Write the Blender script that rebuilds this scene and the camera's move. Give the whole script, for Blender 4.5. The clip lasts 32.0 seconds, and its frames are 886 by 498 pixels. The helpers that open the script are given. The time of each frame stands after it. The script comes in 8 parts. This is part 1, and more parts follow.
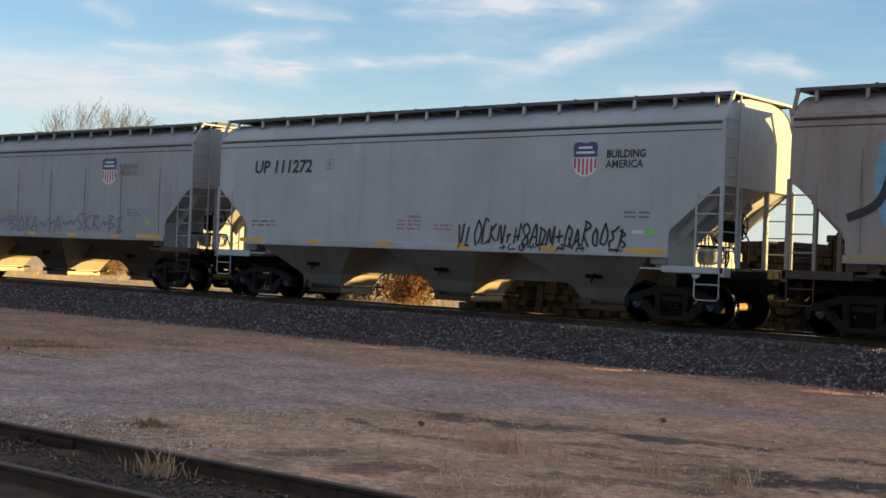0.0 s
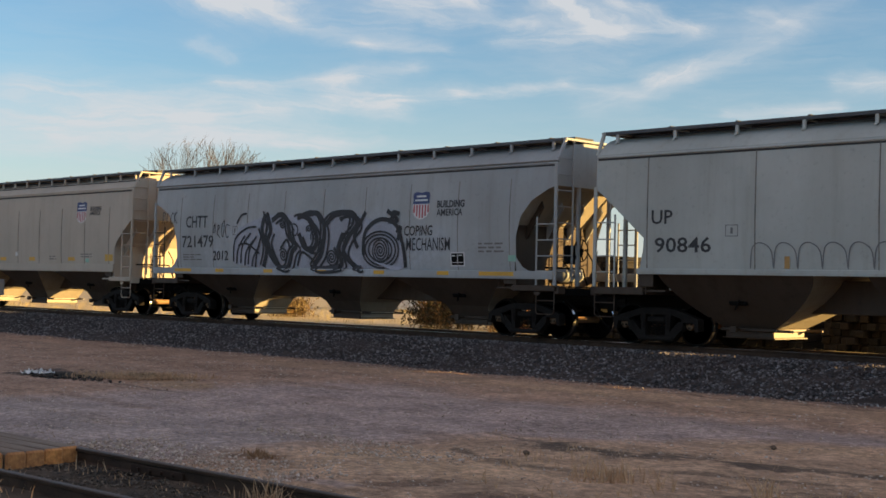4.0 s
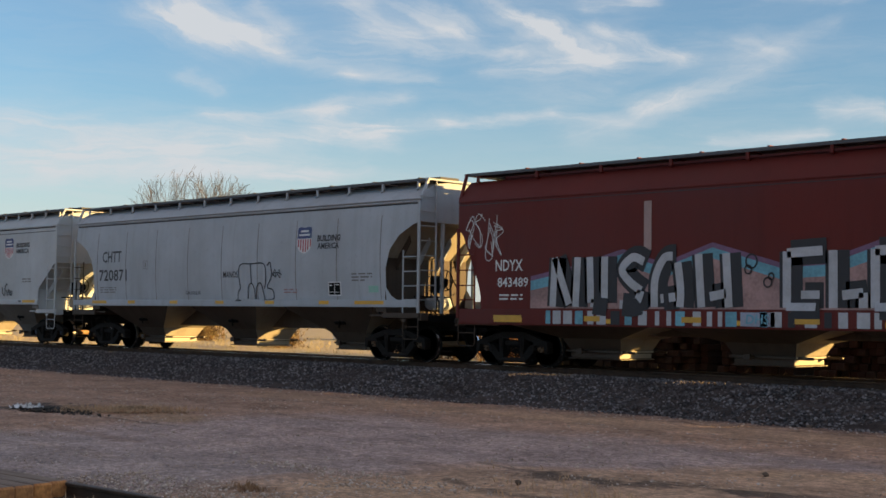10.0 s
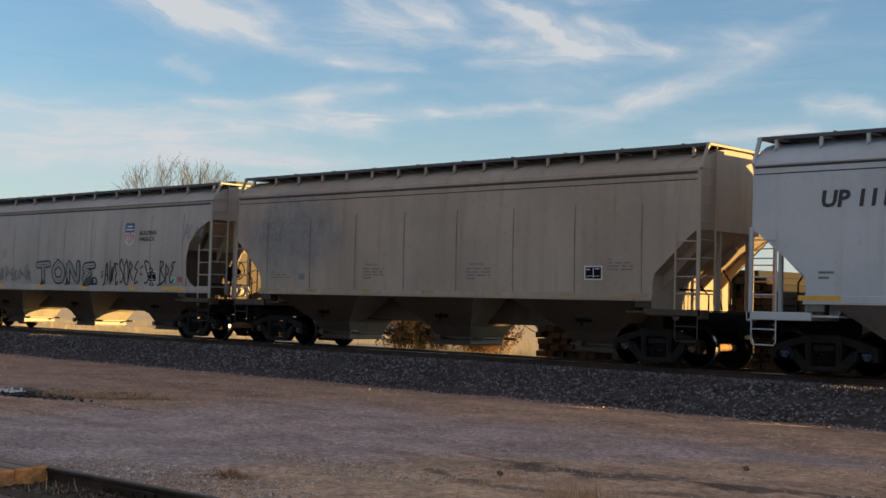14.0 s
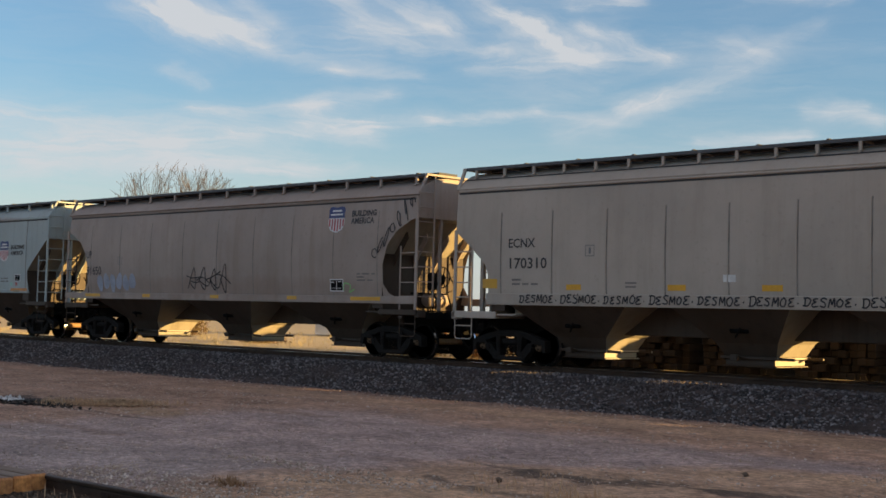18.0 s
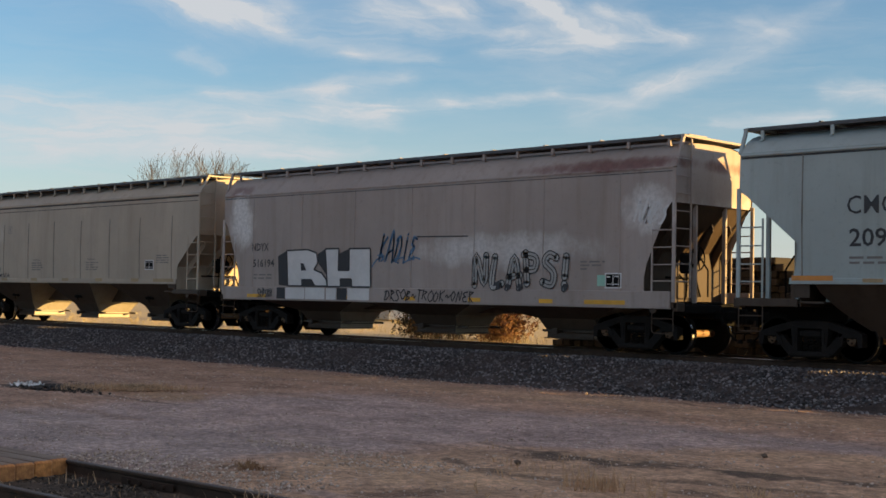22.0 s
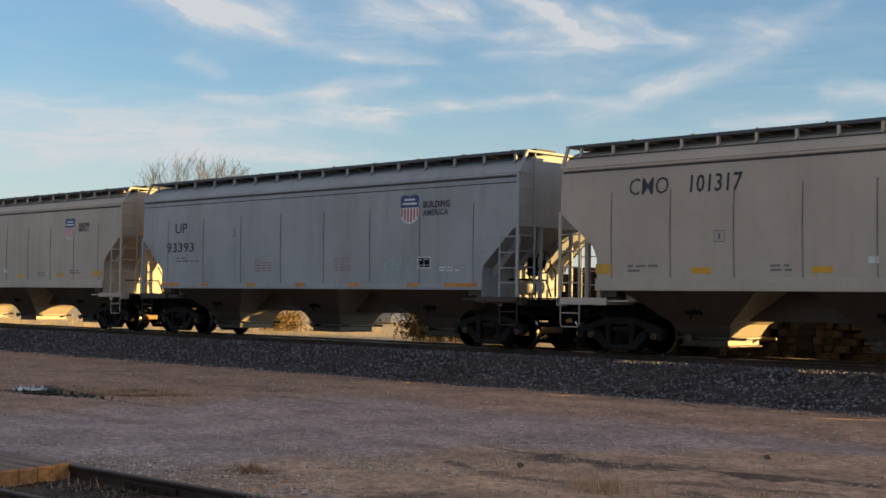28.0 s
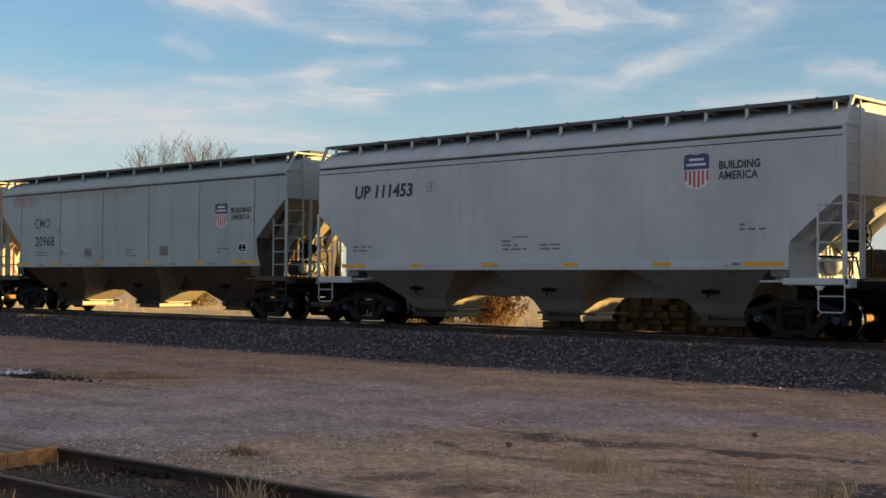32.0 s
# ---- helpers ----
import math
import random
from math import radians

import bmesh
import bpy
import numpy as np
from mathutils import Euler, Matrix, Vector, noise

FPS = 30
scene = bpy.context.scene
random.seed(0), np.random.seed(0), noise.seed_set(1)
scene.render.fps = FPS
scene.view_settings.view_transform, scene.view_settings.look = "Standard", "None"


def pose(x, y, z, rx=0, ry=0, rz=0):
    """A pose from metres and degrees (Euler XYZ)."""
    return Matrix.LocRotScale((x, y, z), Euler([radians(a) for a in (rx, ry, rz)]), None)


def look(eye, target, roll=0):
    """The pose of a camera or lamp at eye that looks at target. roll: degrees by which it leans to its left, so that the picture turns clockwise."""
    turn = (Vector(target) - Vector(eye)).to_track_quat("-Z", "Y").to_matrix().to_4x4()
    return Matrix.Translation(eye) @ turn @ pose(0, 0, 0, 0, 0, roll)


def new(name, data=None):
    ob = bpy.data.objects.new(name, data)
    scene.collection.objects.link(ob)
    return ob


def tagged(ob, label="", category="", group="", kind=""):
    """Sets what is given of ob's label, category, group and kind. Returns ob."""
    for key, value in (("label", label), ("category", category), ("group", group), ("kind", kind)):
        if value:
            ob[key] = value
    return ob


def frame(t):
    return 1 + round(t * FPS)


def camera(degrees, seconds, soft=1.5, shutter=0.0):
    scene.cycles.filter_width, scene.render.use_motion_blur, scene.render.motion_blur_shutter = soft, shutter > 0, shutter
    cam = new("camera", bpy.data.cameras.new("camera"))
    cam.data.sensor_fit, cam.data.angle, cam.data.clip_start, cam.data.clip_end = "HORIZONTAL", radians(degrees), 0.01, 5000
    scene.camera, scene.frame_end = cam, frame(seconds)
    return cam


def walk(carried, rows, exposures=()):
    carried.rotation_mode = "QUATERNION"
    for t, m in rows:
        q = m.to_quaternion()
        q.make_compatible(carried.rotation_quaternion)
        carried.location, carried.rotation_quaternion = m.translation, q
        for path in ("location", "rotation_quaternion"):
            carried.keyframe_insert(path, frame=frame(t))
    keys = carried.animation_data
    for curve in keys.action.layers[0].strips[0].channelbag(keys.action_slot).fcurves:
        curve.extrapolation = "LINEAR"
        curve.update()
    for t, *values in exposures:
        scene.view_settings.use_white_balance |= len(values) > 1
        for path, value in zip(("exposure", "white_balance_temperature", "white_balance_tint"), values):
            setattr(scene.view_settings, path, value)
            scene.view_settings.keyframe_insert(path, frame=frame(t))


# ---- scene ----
DURATION = 32.0
cam = camera(37.1, DURATION, soft=1.6)

# ---- camera: stands still in the hand, and only turns ----
EYE = (0.0, 0.0, 1.95)
TURNS = [
    (0.0, 40.37, 0.52, -2.27), (0.5, 41.50, 0.42, -2.67), (1.0, 42.11, 0.40, -2.72), (1.5, 42.99, 0.71, -2.46),
    (2.0, 44.45, 0.83, -2.15), (2.5, 45.15, 1.04, -1.54), (4.5, 44.80, 1.84, -1.26), (5.0, 45.26, 1.99, -1.20),
    (5.5, 45.44, 2.21, -1.12), (6.0, 45.44, 2.35, -0.95), (6.5, 45.38, 2.40, -0.78), (7.0, 45.21, 2.49, -0.60),
    (7.5, 45.47, 2.55, -0.47), (8.0, 45.37, 2.74, -0.24), (8.5, 44.96, 2.75, -0.21), (9.0, 44.65, 2.81, -0.55),
    (9.5, 44.47, 2.93, -0.74), (10.0, 44.36, 2.94, -0.73), (10.5, 43.87, 2.97, -0.77), (11.0, 43.31, 2.92, -1.00),
    (11.5, 43.31, 2.94, -1.39), (12.0, 43.59, 2.86, -1.50), (12.5, 43.62, 2.52, -1.55), (13.0, 43.33, 2.50, -1.48),
    (13.5, 43.42, 2.47, -1.56), (14.0, 43.68, 2.53, -1.53), (14.5, 43.58, 2.78, -1.45), (15.0, 43.53, 2.90, -1.36),
    (15.5, 43.65, 2.89, -1.36), (17.5, 43.56, 2.80, -1.44), (18.0, 43.62, 2.82, -1.40), (18.5, 43.62, 2.75, -1.31),
    (19.0, 43.68, 2.82, -1.27), (19.5, 43.52, 2.88, -1.12), (20.0, 43.33, 3.09, -1.09), (20.5, 43.08, 3.15, -1.12),
    (21.0, 43.08, 2.97, -0.97), (21.5, 43.54, 2.57, -1.07), (22.0, 44.38, 2.08, -1.02), (22.5, 45.13, 2.04, -1.01),
    (23.0, 45.00, 1.96, -0.96), (23.5, 44.51, 1.90, -0.85), (24.0, 44.34, 1.92, -0.79), (24.5, 44.44, 1.90, -0.86),
    (26.5, 43.66, 2.65, -0.83), (27.0, 43.90, 2.66, -0.79), (27.5, 44.30, 2.48, -0.82), (28.0, 44.46, 2.20, -0.73),
    (28.5, 44.34, 1.92, -0.58), (29.0, 44.57, 1.80, -0.48), (29.5, 44.54, 1.59, -0.48), (30.0, 44.45, 1.41, -0.40),
    (30.5, 44.22, 1.30, -0.31), (31.0, 44.00, 1.30, -0.41), (31.5, 44.01, 1.34, -0.24), (32.0, 43.93, 1.36, -0.33)]
EXPOSURES = [(0.0, 1.44, 7700, 15), (2.0, 1.36, 7700, 15), (4.5, 1.19, 7700, 15), (9.5, 1.17, 7700, 15), (11.0, 1.27, 7700, 15),
             (12.5, 1.21, 7700, 15), (15.0, 1.14, 7700, 15), (22.0, 1.14, 7700, 15), (27.0, 1.17, 7700, 15), (32.0, 1.14, 7700, 15)]
walk(cam, [(t, pose(*EYE, 90 + pitch, roll, yaw)) for t, yaw, pitch, roll in TURNS], EXPOSURES)

# ---- sky and sun ----
SUN_ELEVATION, SUN_AZIMUTH = 7.9, 62.0          # degrees; azimuth from +y towards +x
SKY_STRENGTH, SUN_STRENGTH = 0.088, 5.0
CLOUD_COLOR, WARM_FILL_COLOR = (2.95, 3.45, 4.05, 1), (5.2, 4.1, 3.0, 1)
# wisps of high cloud: azimuth and height of both ends, half width, strength
WISPS = []


def wisp(*shape):
    WISPS.append(shape)


wisp(0.977, 0.226, 0.948, 0.208, 0.0107, 0.80)
wisp(0.960, 0.219, 0.931, 0.213, 0.0074, 0.60)
wisp(0.973, 0.218, 0.905, 0.196, 0.0054, 0.60)
wisp(0.998, 0.222, 0.960, 0.207, 0.0050, 0.35)
wisp(0.905, 0.196, 0.845, 0.182, 0.0041, 0.50)
wisp(0.845, 0.182, 0.785, 0.181, 0.0029, 0.50)
wisp(0.915, 0.230, 0.901, 0.212, 0.0033, 0.50)
wisp(0.901, 0.210, 0.828, 0.195, 0.0074, 0.35)
wisp(0.829, 0.212, 0.785, 0.207, 0.0062, 0.60)
wisp(0.846, 0.234, 0.811, 0.210, 0.0062, 0.45)
wisp(0.786, 0.228, 0.760, 0.212, 0.0054, 0.50)
wisp(0.803, 0.235, 0.768, 0.216, 0.0050, 0.40)
wisp(0.794, 0.199, 0.716, 0.199, 0.0029, 0.50)
wisp(0.967, 0.175, 0.946, 0.167, 0.0025, 0.50)
wisp(1.090, 0.134, 1.043, 0.129, 0.0074, 0.55)
wisp(1.011, 0.131, 0.920, 0.141, 0.0058, 0.50)
wisp(0.945, 0.147, 0.861, 0.154, 0.0029, 0.60)
wisp(0.878, 0.151, 0.810, 0.162, 0.0037, 0.70)
wisp(0.920, 0.130, 0.818, 0.140, 0.0045, 0.70)
wisp(0.861, 0.143, 0.826, 0.136, 0.0054, 0.60)
wisp(0.826, 0.140, 0.775, 0.147, 0.0029, 0.50)
wisp(0.775, 0.146, 0.689, 0.152, 0.0021, 0.70)
wisp(1.164, 0.111, 0.969, 0.113, 0.0132, 0.65)
wisp(0.969, 0.115, 0.877, 0.109, 0.0066, 0.50)
wisp(0.906, 0.105, 0.834, 0.112, 0.0029, 0.40)
wisp(0.747, 0.237, 0.703, 0.213, 0.0050, 0.70)
wisp(0.717, 0.225, 0.669, 0.201, 0.0058, 0.80)
wisp(0.703, 0.213, 0.652, 0.197, 0.0045, 0.60)
wisp(0.661, 0.217, 0.597, 0.194, 0.0033, 0.80)
wisp(0.673, 0.194, 0.597, 0.194, 0.0021, 0.50)
wisp(0.737, 0.186, 0.639, 0.192, 0.0033, 0.55)
wisp(0.725, 0.198, 0.673, 0.192, 0.0066, 0.40)
wisp(0.669, 0.232, 0.618, 0.236, 0.0025, 0.60)
wisp(0.631, 0.238, 0.606, 0.243, 0.0021, 0.50)
wisp(0.539, 0.236, 0.466, 0.233, 0.0021, 0.60)
wisp(0.689, 0.152, 0.646, 0.148, 0.0037, 0.50)
wisp(0.672, 0.138, 0.604, 0.159, 0.0050, 0.40)
wisp(0.621, 0.159, 0.542, 0.184, 0.0045, 0.65)
wisp(0.543, 0.204, 0.526, 0.198, 0.0054, 0.45)
wisp(0.530, 0.200, 0.486, 0.215, 0.0037, 0.35)
wisp(0.489, 0.154, 0.442, 0.148, 0.0033, 0.90)
wisp(0.475, 0.154, 0.454, 0.155, 0.0021, 0.70)
wisp(0.566, 0.133, 0.493, 0.138, 0.0025, 0.75)
wisp(0.941, 0.253, 0.838, 0.242, 0.0074, 0.50)
wisp(0.761, 0.265, 0.674, 0.246, 0.0066, 0.50)


class Graph:
    """A short way to write node graphs."""

    def __init__(self, tree):
        self.tree = tree

    def node(self, kind):
        return self.tree.nodes.new(kind)

    def link(self, a, b):
        self.tree.links.new(a, b)

    def math(self, op, a, b=None, clamp=False):
        made = self.node("ShaderNodeMath")
        made.operation, made.use_clamp = op, clamp
        for i, v in enumerate((a, b)):
            if v is None:
                continue
            if isinstance(v, (int, float)):
                made.inputs[i].default_value = v
            else:
                self.link(v, made.inputs[i])
        return made.outputs[0]

    def mix(self, fac, a, b, blend="MIX"):
        made = self.node("ShaderNodeMix")
        made.data_type, made.blend_type = "RGBA", blend
        for i, v in ((0, fac), (6, a), (7, b)):
            if isinstance(v, (int, float)):
                made.inputs[i].default_value = v
            elif isinstance(v, tuple):
                made.inputs[i].default_value = v if len(v) == 4 else (*v, 1)
            else:
                self.link(v, made.inputs[i])
        return made.outputs[2]

    def noise(self, vector, scale, detail=4.0, rough=0.55, distortion=0.0):
        made = self.node("ShaderNodeTexNoise")
        made.inputs["Scale"].default_value, made.inputs["Detail"].default_value = scale, detail
        made.inputs["Roughness"].default_value, made.inputs["Distortion"].default_value = rough, distortion
        if vector is not None:
            self.link(vector, made.inputs["Vector"])
        return made.outputs[0]

    def ramp(self, fac, *stops):
        made = self.node("ShaderNodeMapRange")
        made.interpolation_type = "SMOOTHSTEP"
        made.inputs[1].default_value, made.inputs[2].default_value = stops[0], stops[1]
        made.inputs[3].default_value, made.inputs[4].default_value = stops[2:] if len(stops) > 2 else (0, 1)
        self.link(fac, made.inputs[0])
        return made.outputs[0]

    def mapped(self, vector, scale=(1, 1, 1), offset=(0, 0, 0), turn=0.0):
        made = self.node("ShaderNodeMapping")
        made.inputs["Scale"].default_value, made.inputs["Location"].default_value = scale, offset
        made.inputs["Rotation"].default_value = (0, 0, turn)
        self.link(vector, made.inputs["Vector"])
        return made.outputs[0]


def build_world():
    world = bpy.data.worlds.new("sky")
    scene.world = world
    world.use_nodes = True
    g = Graph(world.node_tree)
    g.tree.nodes.clear()
    sky = g.node("ShaderNodeTexSky")
    sky.sky_type, sky.sun_disc = "NISHITA", False
    sky.sun_elevation, sky.sun_rotation = radians(SUN_ELEVATION), radians(SUN_AZIMUTH)
    sky.air_density, sky.dust_density, sky.ozone_density = 1.0, 0.4, 3.2
    at = g.node("ShaderNodeTexCoord").outputs["Generated"]
    xyz = g.node("ShaderNodeSeparateXYZ")
    g.link(at, xyz.inputs[0])
    az = g.math("ARCTAN2", g.math("MULTIPLY", xyz.outputs[0], -1.0), xyz.outputs[1])
    el = g.math("ARCSINE", xyz.outputs[2])
    flat = g.node("ShaderNodeCombineXYZ")
    g.link(az, flat.inputs[0]), g.link(el, flat.inputs[1])
    # feathered edges: the wisps are bent by fine noise, and combed into fibres along three directions
    bend = g.math("SUBTRACT", g.noise(g.mapped(flat.outputs[0], (18, 40, 1)), 1.0, 6, 0.6), 0.5)
    bend2 = g.math("SUBTRACT", g.noise(g.mapped(flat.outputs[0], (20, 36, 1), (7, 3, 0)), 1.0, 6, 0.6), 0.5)
    az2 = g.math("ADD", az, g.math("MULTIPLY", bend2, 0.045))
    el2 = g.math("ADD", el, g.math("MULTIPLY", bend, 0.018))
    fibres = []
    for lean in (0.50, 0.0, -0.42):
        c, d = math.cos(lean), math.sin(lean)
        u = g.math("ADD", g.math("MULTIPLY", az2, c), g.math("MULTIPLY", el2, d))
        w = g.math("ADD", g.math("MULTIPLY", az2, -d), g.math("MULTIPLY", el2, c))
        comb = g.node("ShaderNodeCombineXYZ")
        g.link(g.math("MULTIPLY", u, 9.0), comb.inputs[0]), g.link(g.math("MULTIPLY", w, 75.0), comb.inputs[1])
        comb.inputs[2].default_value = 3.0 * lean
        fibres.append((lean, g.ramp(g.noise(comb.outputs[0], 1.0, 6, 0.66, 0.7), 0.28, 0.74, 0.38, 1.25)))
    total = None
    for a0, e0, a1, e1, half, power in WISPS:
        da, de = a1 - a0, e1 - e0
        size = da * da + de * de
        lean = math.atan2(de, da) if da > 0 else math.atan2(-de, -da)
        comb = min(fibres, key=lambda f: abs(f[0] - lean))[1]
        pa, pe = g.math("SUBTRACT", az2, a0), g.math("SUBTRACT", el2, e0)
        along = g.math("ADD", g.math("MULTIPLY", pa, da / size), g.math("MULTIPLY", pe, de / size), clamp=True)
        qa = g.math("SUBTRACT", pa, g.math("MULTIPLY", along, da))
        qe = g.math("SUBTRACT", pe, g.math("MULTIPLY", along, de))
        far = g.math("ADD", g.math("POWER", g.math("MULTIPLY", qa, 0.42 / half), 2.0),
                     g.math("POWER", g.math("MULTIPLY", qe, 0.72 / half), 2.0))
        cover = g.math("MULTIPLY", g.math("MULTIPLY", g.math("POWER", 2.718, g.math("MULTIPLY", far, -0.6)), power * 0.66), comb)
        total = cover if total is None else g.math("ADD", total, cover)
    # the rest of the sky: stretched noise, thicker towards the horizon
    rest = g.noise(g.mapped(flat.outputs[0], (3.2, 16, 1), (0, 0, 0), 0.16), 1.0, 7, 0.62, 0.4)
    rest = g.ramp(rest, 0.45, 0.88, 0.09, 0.45)
    haze = g.ramp(el, 0.0, 0.185, 0.62, 0.0)
    cover = g.math("ADD", g.math("ADD", total, g.math("MULTIPLY", rest, fibres[1][1])), haze)
    cover = g.math("MINIMUM", cover, 0.92)
    # warm high cloud overhead, out of view, added to warm the yard's light
    warm_fill = g.math("MULTIPLY", g.ramp(el, 0.30, 0.85), g.math("ADD", 0.15, g.math("MULTIPLY", rest, 0.8)))
    clear = g.mix(1.0, sky.outputs[0], (0.90, 1.10, 1.22), "MULTIPLY")
    colour = g.mix(cover, clear, CLOUD_COLOR)
    colour = g.mix(warm_fill, colour, WARM_FILL_COLOR)
    back = g.node("ShaderNodeBackground")
    back.inputs["Strength"].default_value = SKY_STRENGTH
    g.link(colour, back.inputs["Color"])
    out = g.node("ShaderNodeOutputWorld")
    g.link(back.outputs[0], out.inputs["Surface"])


build_world()
sun = new("sun", bpy.data.lights.new("sun", "SUN"))
sun.data.energy, sun.data.angle, sun.data.color = SUN_STRENGTH, radians(0.6), (1.0, 0.71, 0.29)
sun_way = Vector((math.sin(radians(SUN_AZIMUTH)) * math.cos(radians(SUN_ELEVATION)),
                  math.cos(radians(SUN_AZIMUTH)) * math.cos(radians(SUN_ELEVATION)), math.sin(radians(SUN_ELEVATION))))
sun.matrix_world = look(sun_way * 80, (0, 0, 0))


# ---- materials ----
MATERIALS = {}


def material(name):
    m = bpy.data.materials.new(name)
    m.use_nodes = True
    g = Graph(m.node_tree)
    g.tree.nodes.clear()
    shader, out = g.node("ShaderNodeBsdfPrincipled"), g.node("ShaderNodeOutputMaterial")
    g.link(shader.outputs[0], out.inputs[0])
    MATERIALS[name] = m
    return m, g, shader


def bump(g, shader, height, strength, distance):
    b = g.node("ShaderNodeBump")
    b.inputs["Strength"].default_value, b.inputs["Distance"].default_value = strength, distance
    g.link(height, b.inputs["Height"])
    g.link(b.outputs[0], shader.inputs["Normal"])


def plain(name, colour, rough=0.6, metal=0.0, vary=0.25, scale=6.0, relief=0.2):
    """A surface of one colour with grain and stains at two scales."""
    m, g, shader = material(name)
    at = g.node("ShaderNodeTexCoord").outputs["Object"]
    stain = g.noise(at, scale * 0.3, 5, 0.6)
    grain = g.noise(at, scale * 5, 3, 0.6)
    both = g.math("ADD", g.math("MULTIPLY", stain, 0.7), g.math("MULTIPLY", grain, 0.3))
    dark = tuple(c * (1 - vary) for c in colour)
    light = tuple(min(1, c * (1 + vary)) for c in colour)
    g.link(g.mix(g.ramp(both, 0.3, 0.7), dark, light), shader.inputs["Base Color"])
    g.link(g.ramp(stain, 0.2, 0.8, rough - 0.1, min(1, rough + 0.12)), shader.inputs["Roughness"])
    shader.inputs["Metallic"].default_value = metal
    shader.inputs["Specular IOR Level"].default_value = 0.15 if rough >= 0.8 else 0.5
    bump(g, shader, grain, relief, 0.01)
    return m


def paint(name, colour, seed=0, dirt=0.3, rust=0.0, rust_top=0.0, spots=()):
    """Weathered wagon paint: streaks that run down the side, road dust, rust in blotches."""
    dirt = min(1.0, dirt * 1.5)
    m, g, shader = material(name)
    at = g.mapped(g.node("ShaderNodeTexCoord").outputs["Object"], (1, 1, 1), (seed * 7.3, seed * 3.1, 0))
    cloud = g.noise(at, 0.45, 5, 0.6)
    streak = g.noise(g.mapped(at, (3.2, 3.2, 0.22)), 1.0, 5, 0.65)
    fine = g.noise(at, 9.0, 4, 0.65)
    panel = g.noise(g.mapped(at, (0.55, 0.1, 0.1)), 1.0, 2, 0.4)
    dusty = tuple(c * k for c, k in zip(colour, (0.60, 0.55, 0.49)))
    base = g.mix(g.ramp(cloud, 0.25, 0.75), tuple(c * 0.85 for c in colour), tuple(min(1, c * 1.08) for c in colour))
    base = g.mix(g.math("MULTIPLY", g.ramp(streak, 0.45, 0.80), dirt), base, dusty)
    base = g.mix(g.math("MULTIPLY", g.ramp(panel, 0.35, 0.7), dirt * 0.5), base, dusty)
    base = g.mix(g.math("MULTIPLY", g.ramp(fine, 0.55, 0.8), dirt * 0.6), base, tuple(c * 0.5 for c in dusty))
    if rust:
        xyz = g.node("ShaderNodeSeparateXYZ")
        g.link(g.node("ShaderNodeTexCoord").outputs["Object"], xyz.inputs[0])
        blot = g.noise(g.mapped(at, (0.8, 0.8, 0.5), (11, 5, 2)), 1.0, 6, 0.62, 0.3)
        run = g.noise(g.mapped(at, (2.4, 2.4, 0.3), (1, 9, 4)), 1.0, 5, 0.6)
        both = g.math("ADD", g.math("MULTIPLY", blot, 0.65), g.math("MULTIPLY", run, 0.35))
        if rust_top:
            both = g.math("MULTIPLY", both, g.ramp(xyz.outputs[2], rust_top - 0.9, rust_top, 0.62, 1.08))
        mask = g.ramp(both, 0.60 - 0.12 * rust, 0.72 - 0.12 * rust)
        tone = g.mix(fine, (0.20, 0.075, 0.03), (0.36, 0.17, 0.075))
        base = g.mix(g.math("MULTIPLY", mask, 0.85), base, tone)
    if spots:
        own = g.node("ShaderNodeSeparateXYZ")
        g.link(g.node("ShaderNodeTexCoord").outputs["Object"], own.inputs[0])
        ragged = g.math("SUBTRACT", g.noise(g.mapped(at, (1.6, 1.6, 0.9), (4, 4, 4)), 1.0, 6, 0.65), 0.5)
    for x, z, rx, rz, tone, strength in spots:
        # a stain of its own shape: ragged round x, z
        far = g.math("ADD", g.math("POWER", g.math("MULTIPLY", g.math("SUBTRACT", own.outputs[0], x), 1 / rx), 2.0),
                     g.math("POWER", g.math("MULTIPLY", g.math("SUBTRACT", own.outputs[2], z), 1 / rz), 2.0))
        mask = g.ramp(g.math("ADD", far, g.math("MULTIPLY", ragged, 3.8)), 1.7, 0.0)
        base = g.mix(g.math("MULTIPLY", mask, strength), base, g.mix(g.ramp(fine, 0.3, 0.7), tone, tuple(c * 1.5 for c in tone)))
    g.link(base, shader.inputs["Base Color"])
    g.link(g.ramp(cloud, 0.2, 0.8, 0.48, 0.68), shader.inputs["Roughness"])
    shader.inputs["Specular IOR Level"].default_value = 0.28
    dent = g.math("ADD", g.math("MULTIPLY", g.noise(g.mapped(at, (0.9, 0.9, 0.6)), 1.0, 3, 0.5), 1.0), g.math("MULTIPLY", fine, 0.03))
    bump(g, shader, dent, 0.5, 0.035)
    return m


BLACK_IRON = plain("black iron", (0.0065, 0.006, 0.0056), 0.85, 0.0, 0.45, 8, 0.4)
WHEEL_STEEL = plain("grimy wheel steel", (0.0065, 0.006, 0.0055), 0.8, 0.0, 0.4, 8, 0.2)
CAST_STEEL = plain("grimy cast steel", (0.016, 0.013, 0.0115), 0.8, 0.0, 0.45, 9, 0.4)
# axle rust raised in tone, sunlight on it painted in
SUNLIT_RUST = plain("sunlit rusty axle", (0.34, 0.19, 0.09), 0.7, 0.1, 0.3, 9, 0.2)
RAIL_TOP = plain("polished rail head", (0.80, 0.79, 0.78), 0.17, 1.0, 0.15, 10, 0.05)
RAIL_SIDE = plain("rusty rail side", (0.075, 0.045, 0.032), 0.8, 0.2, 0.4, 12, 0.5)
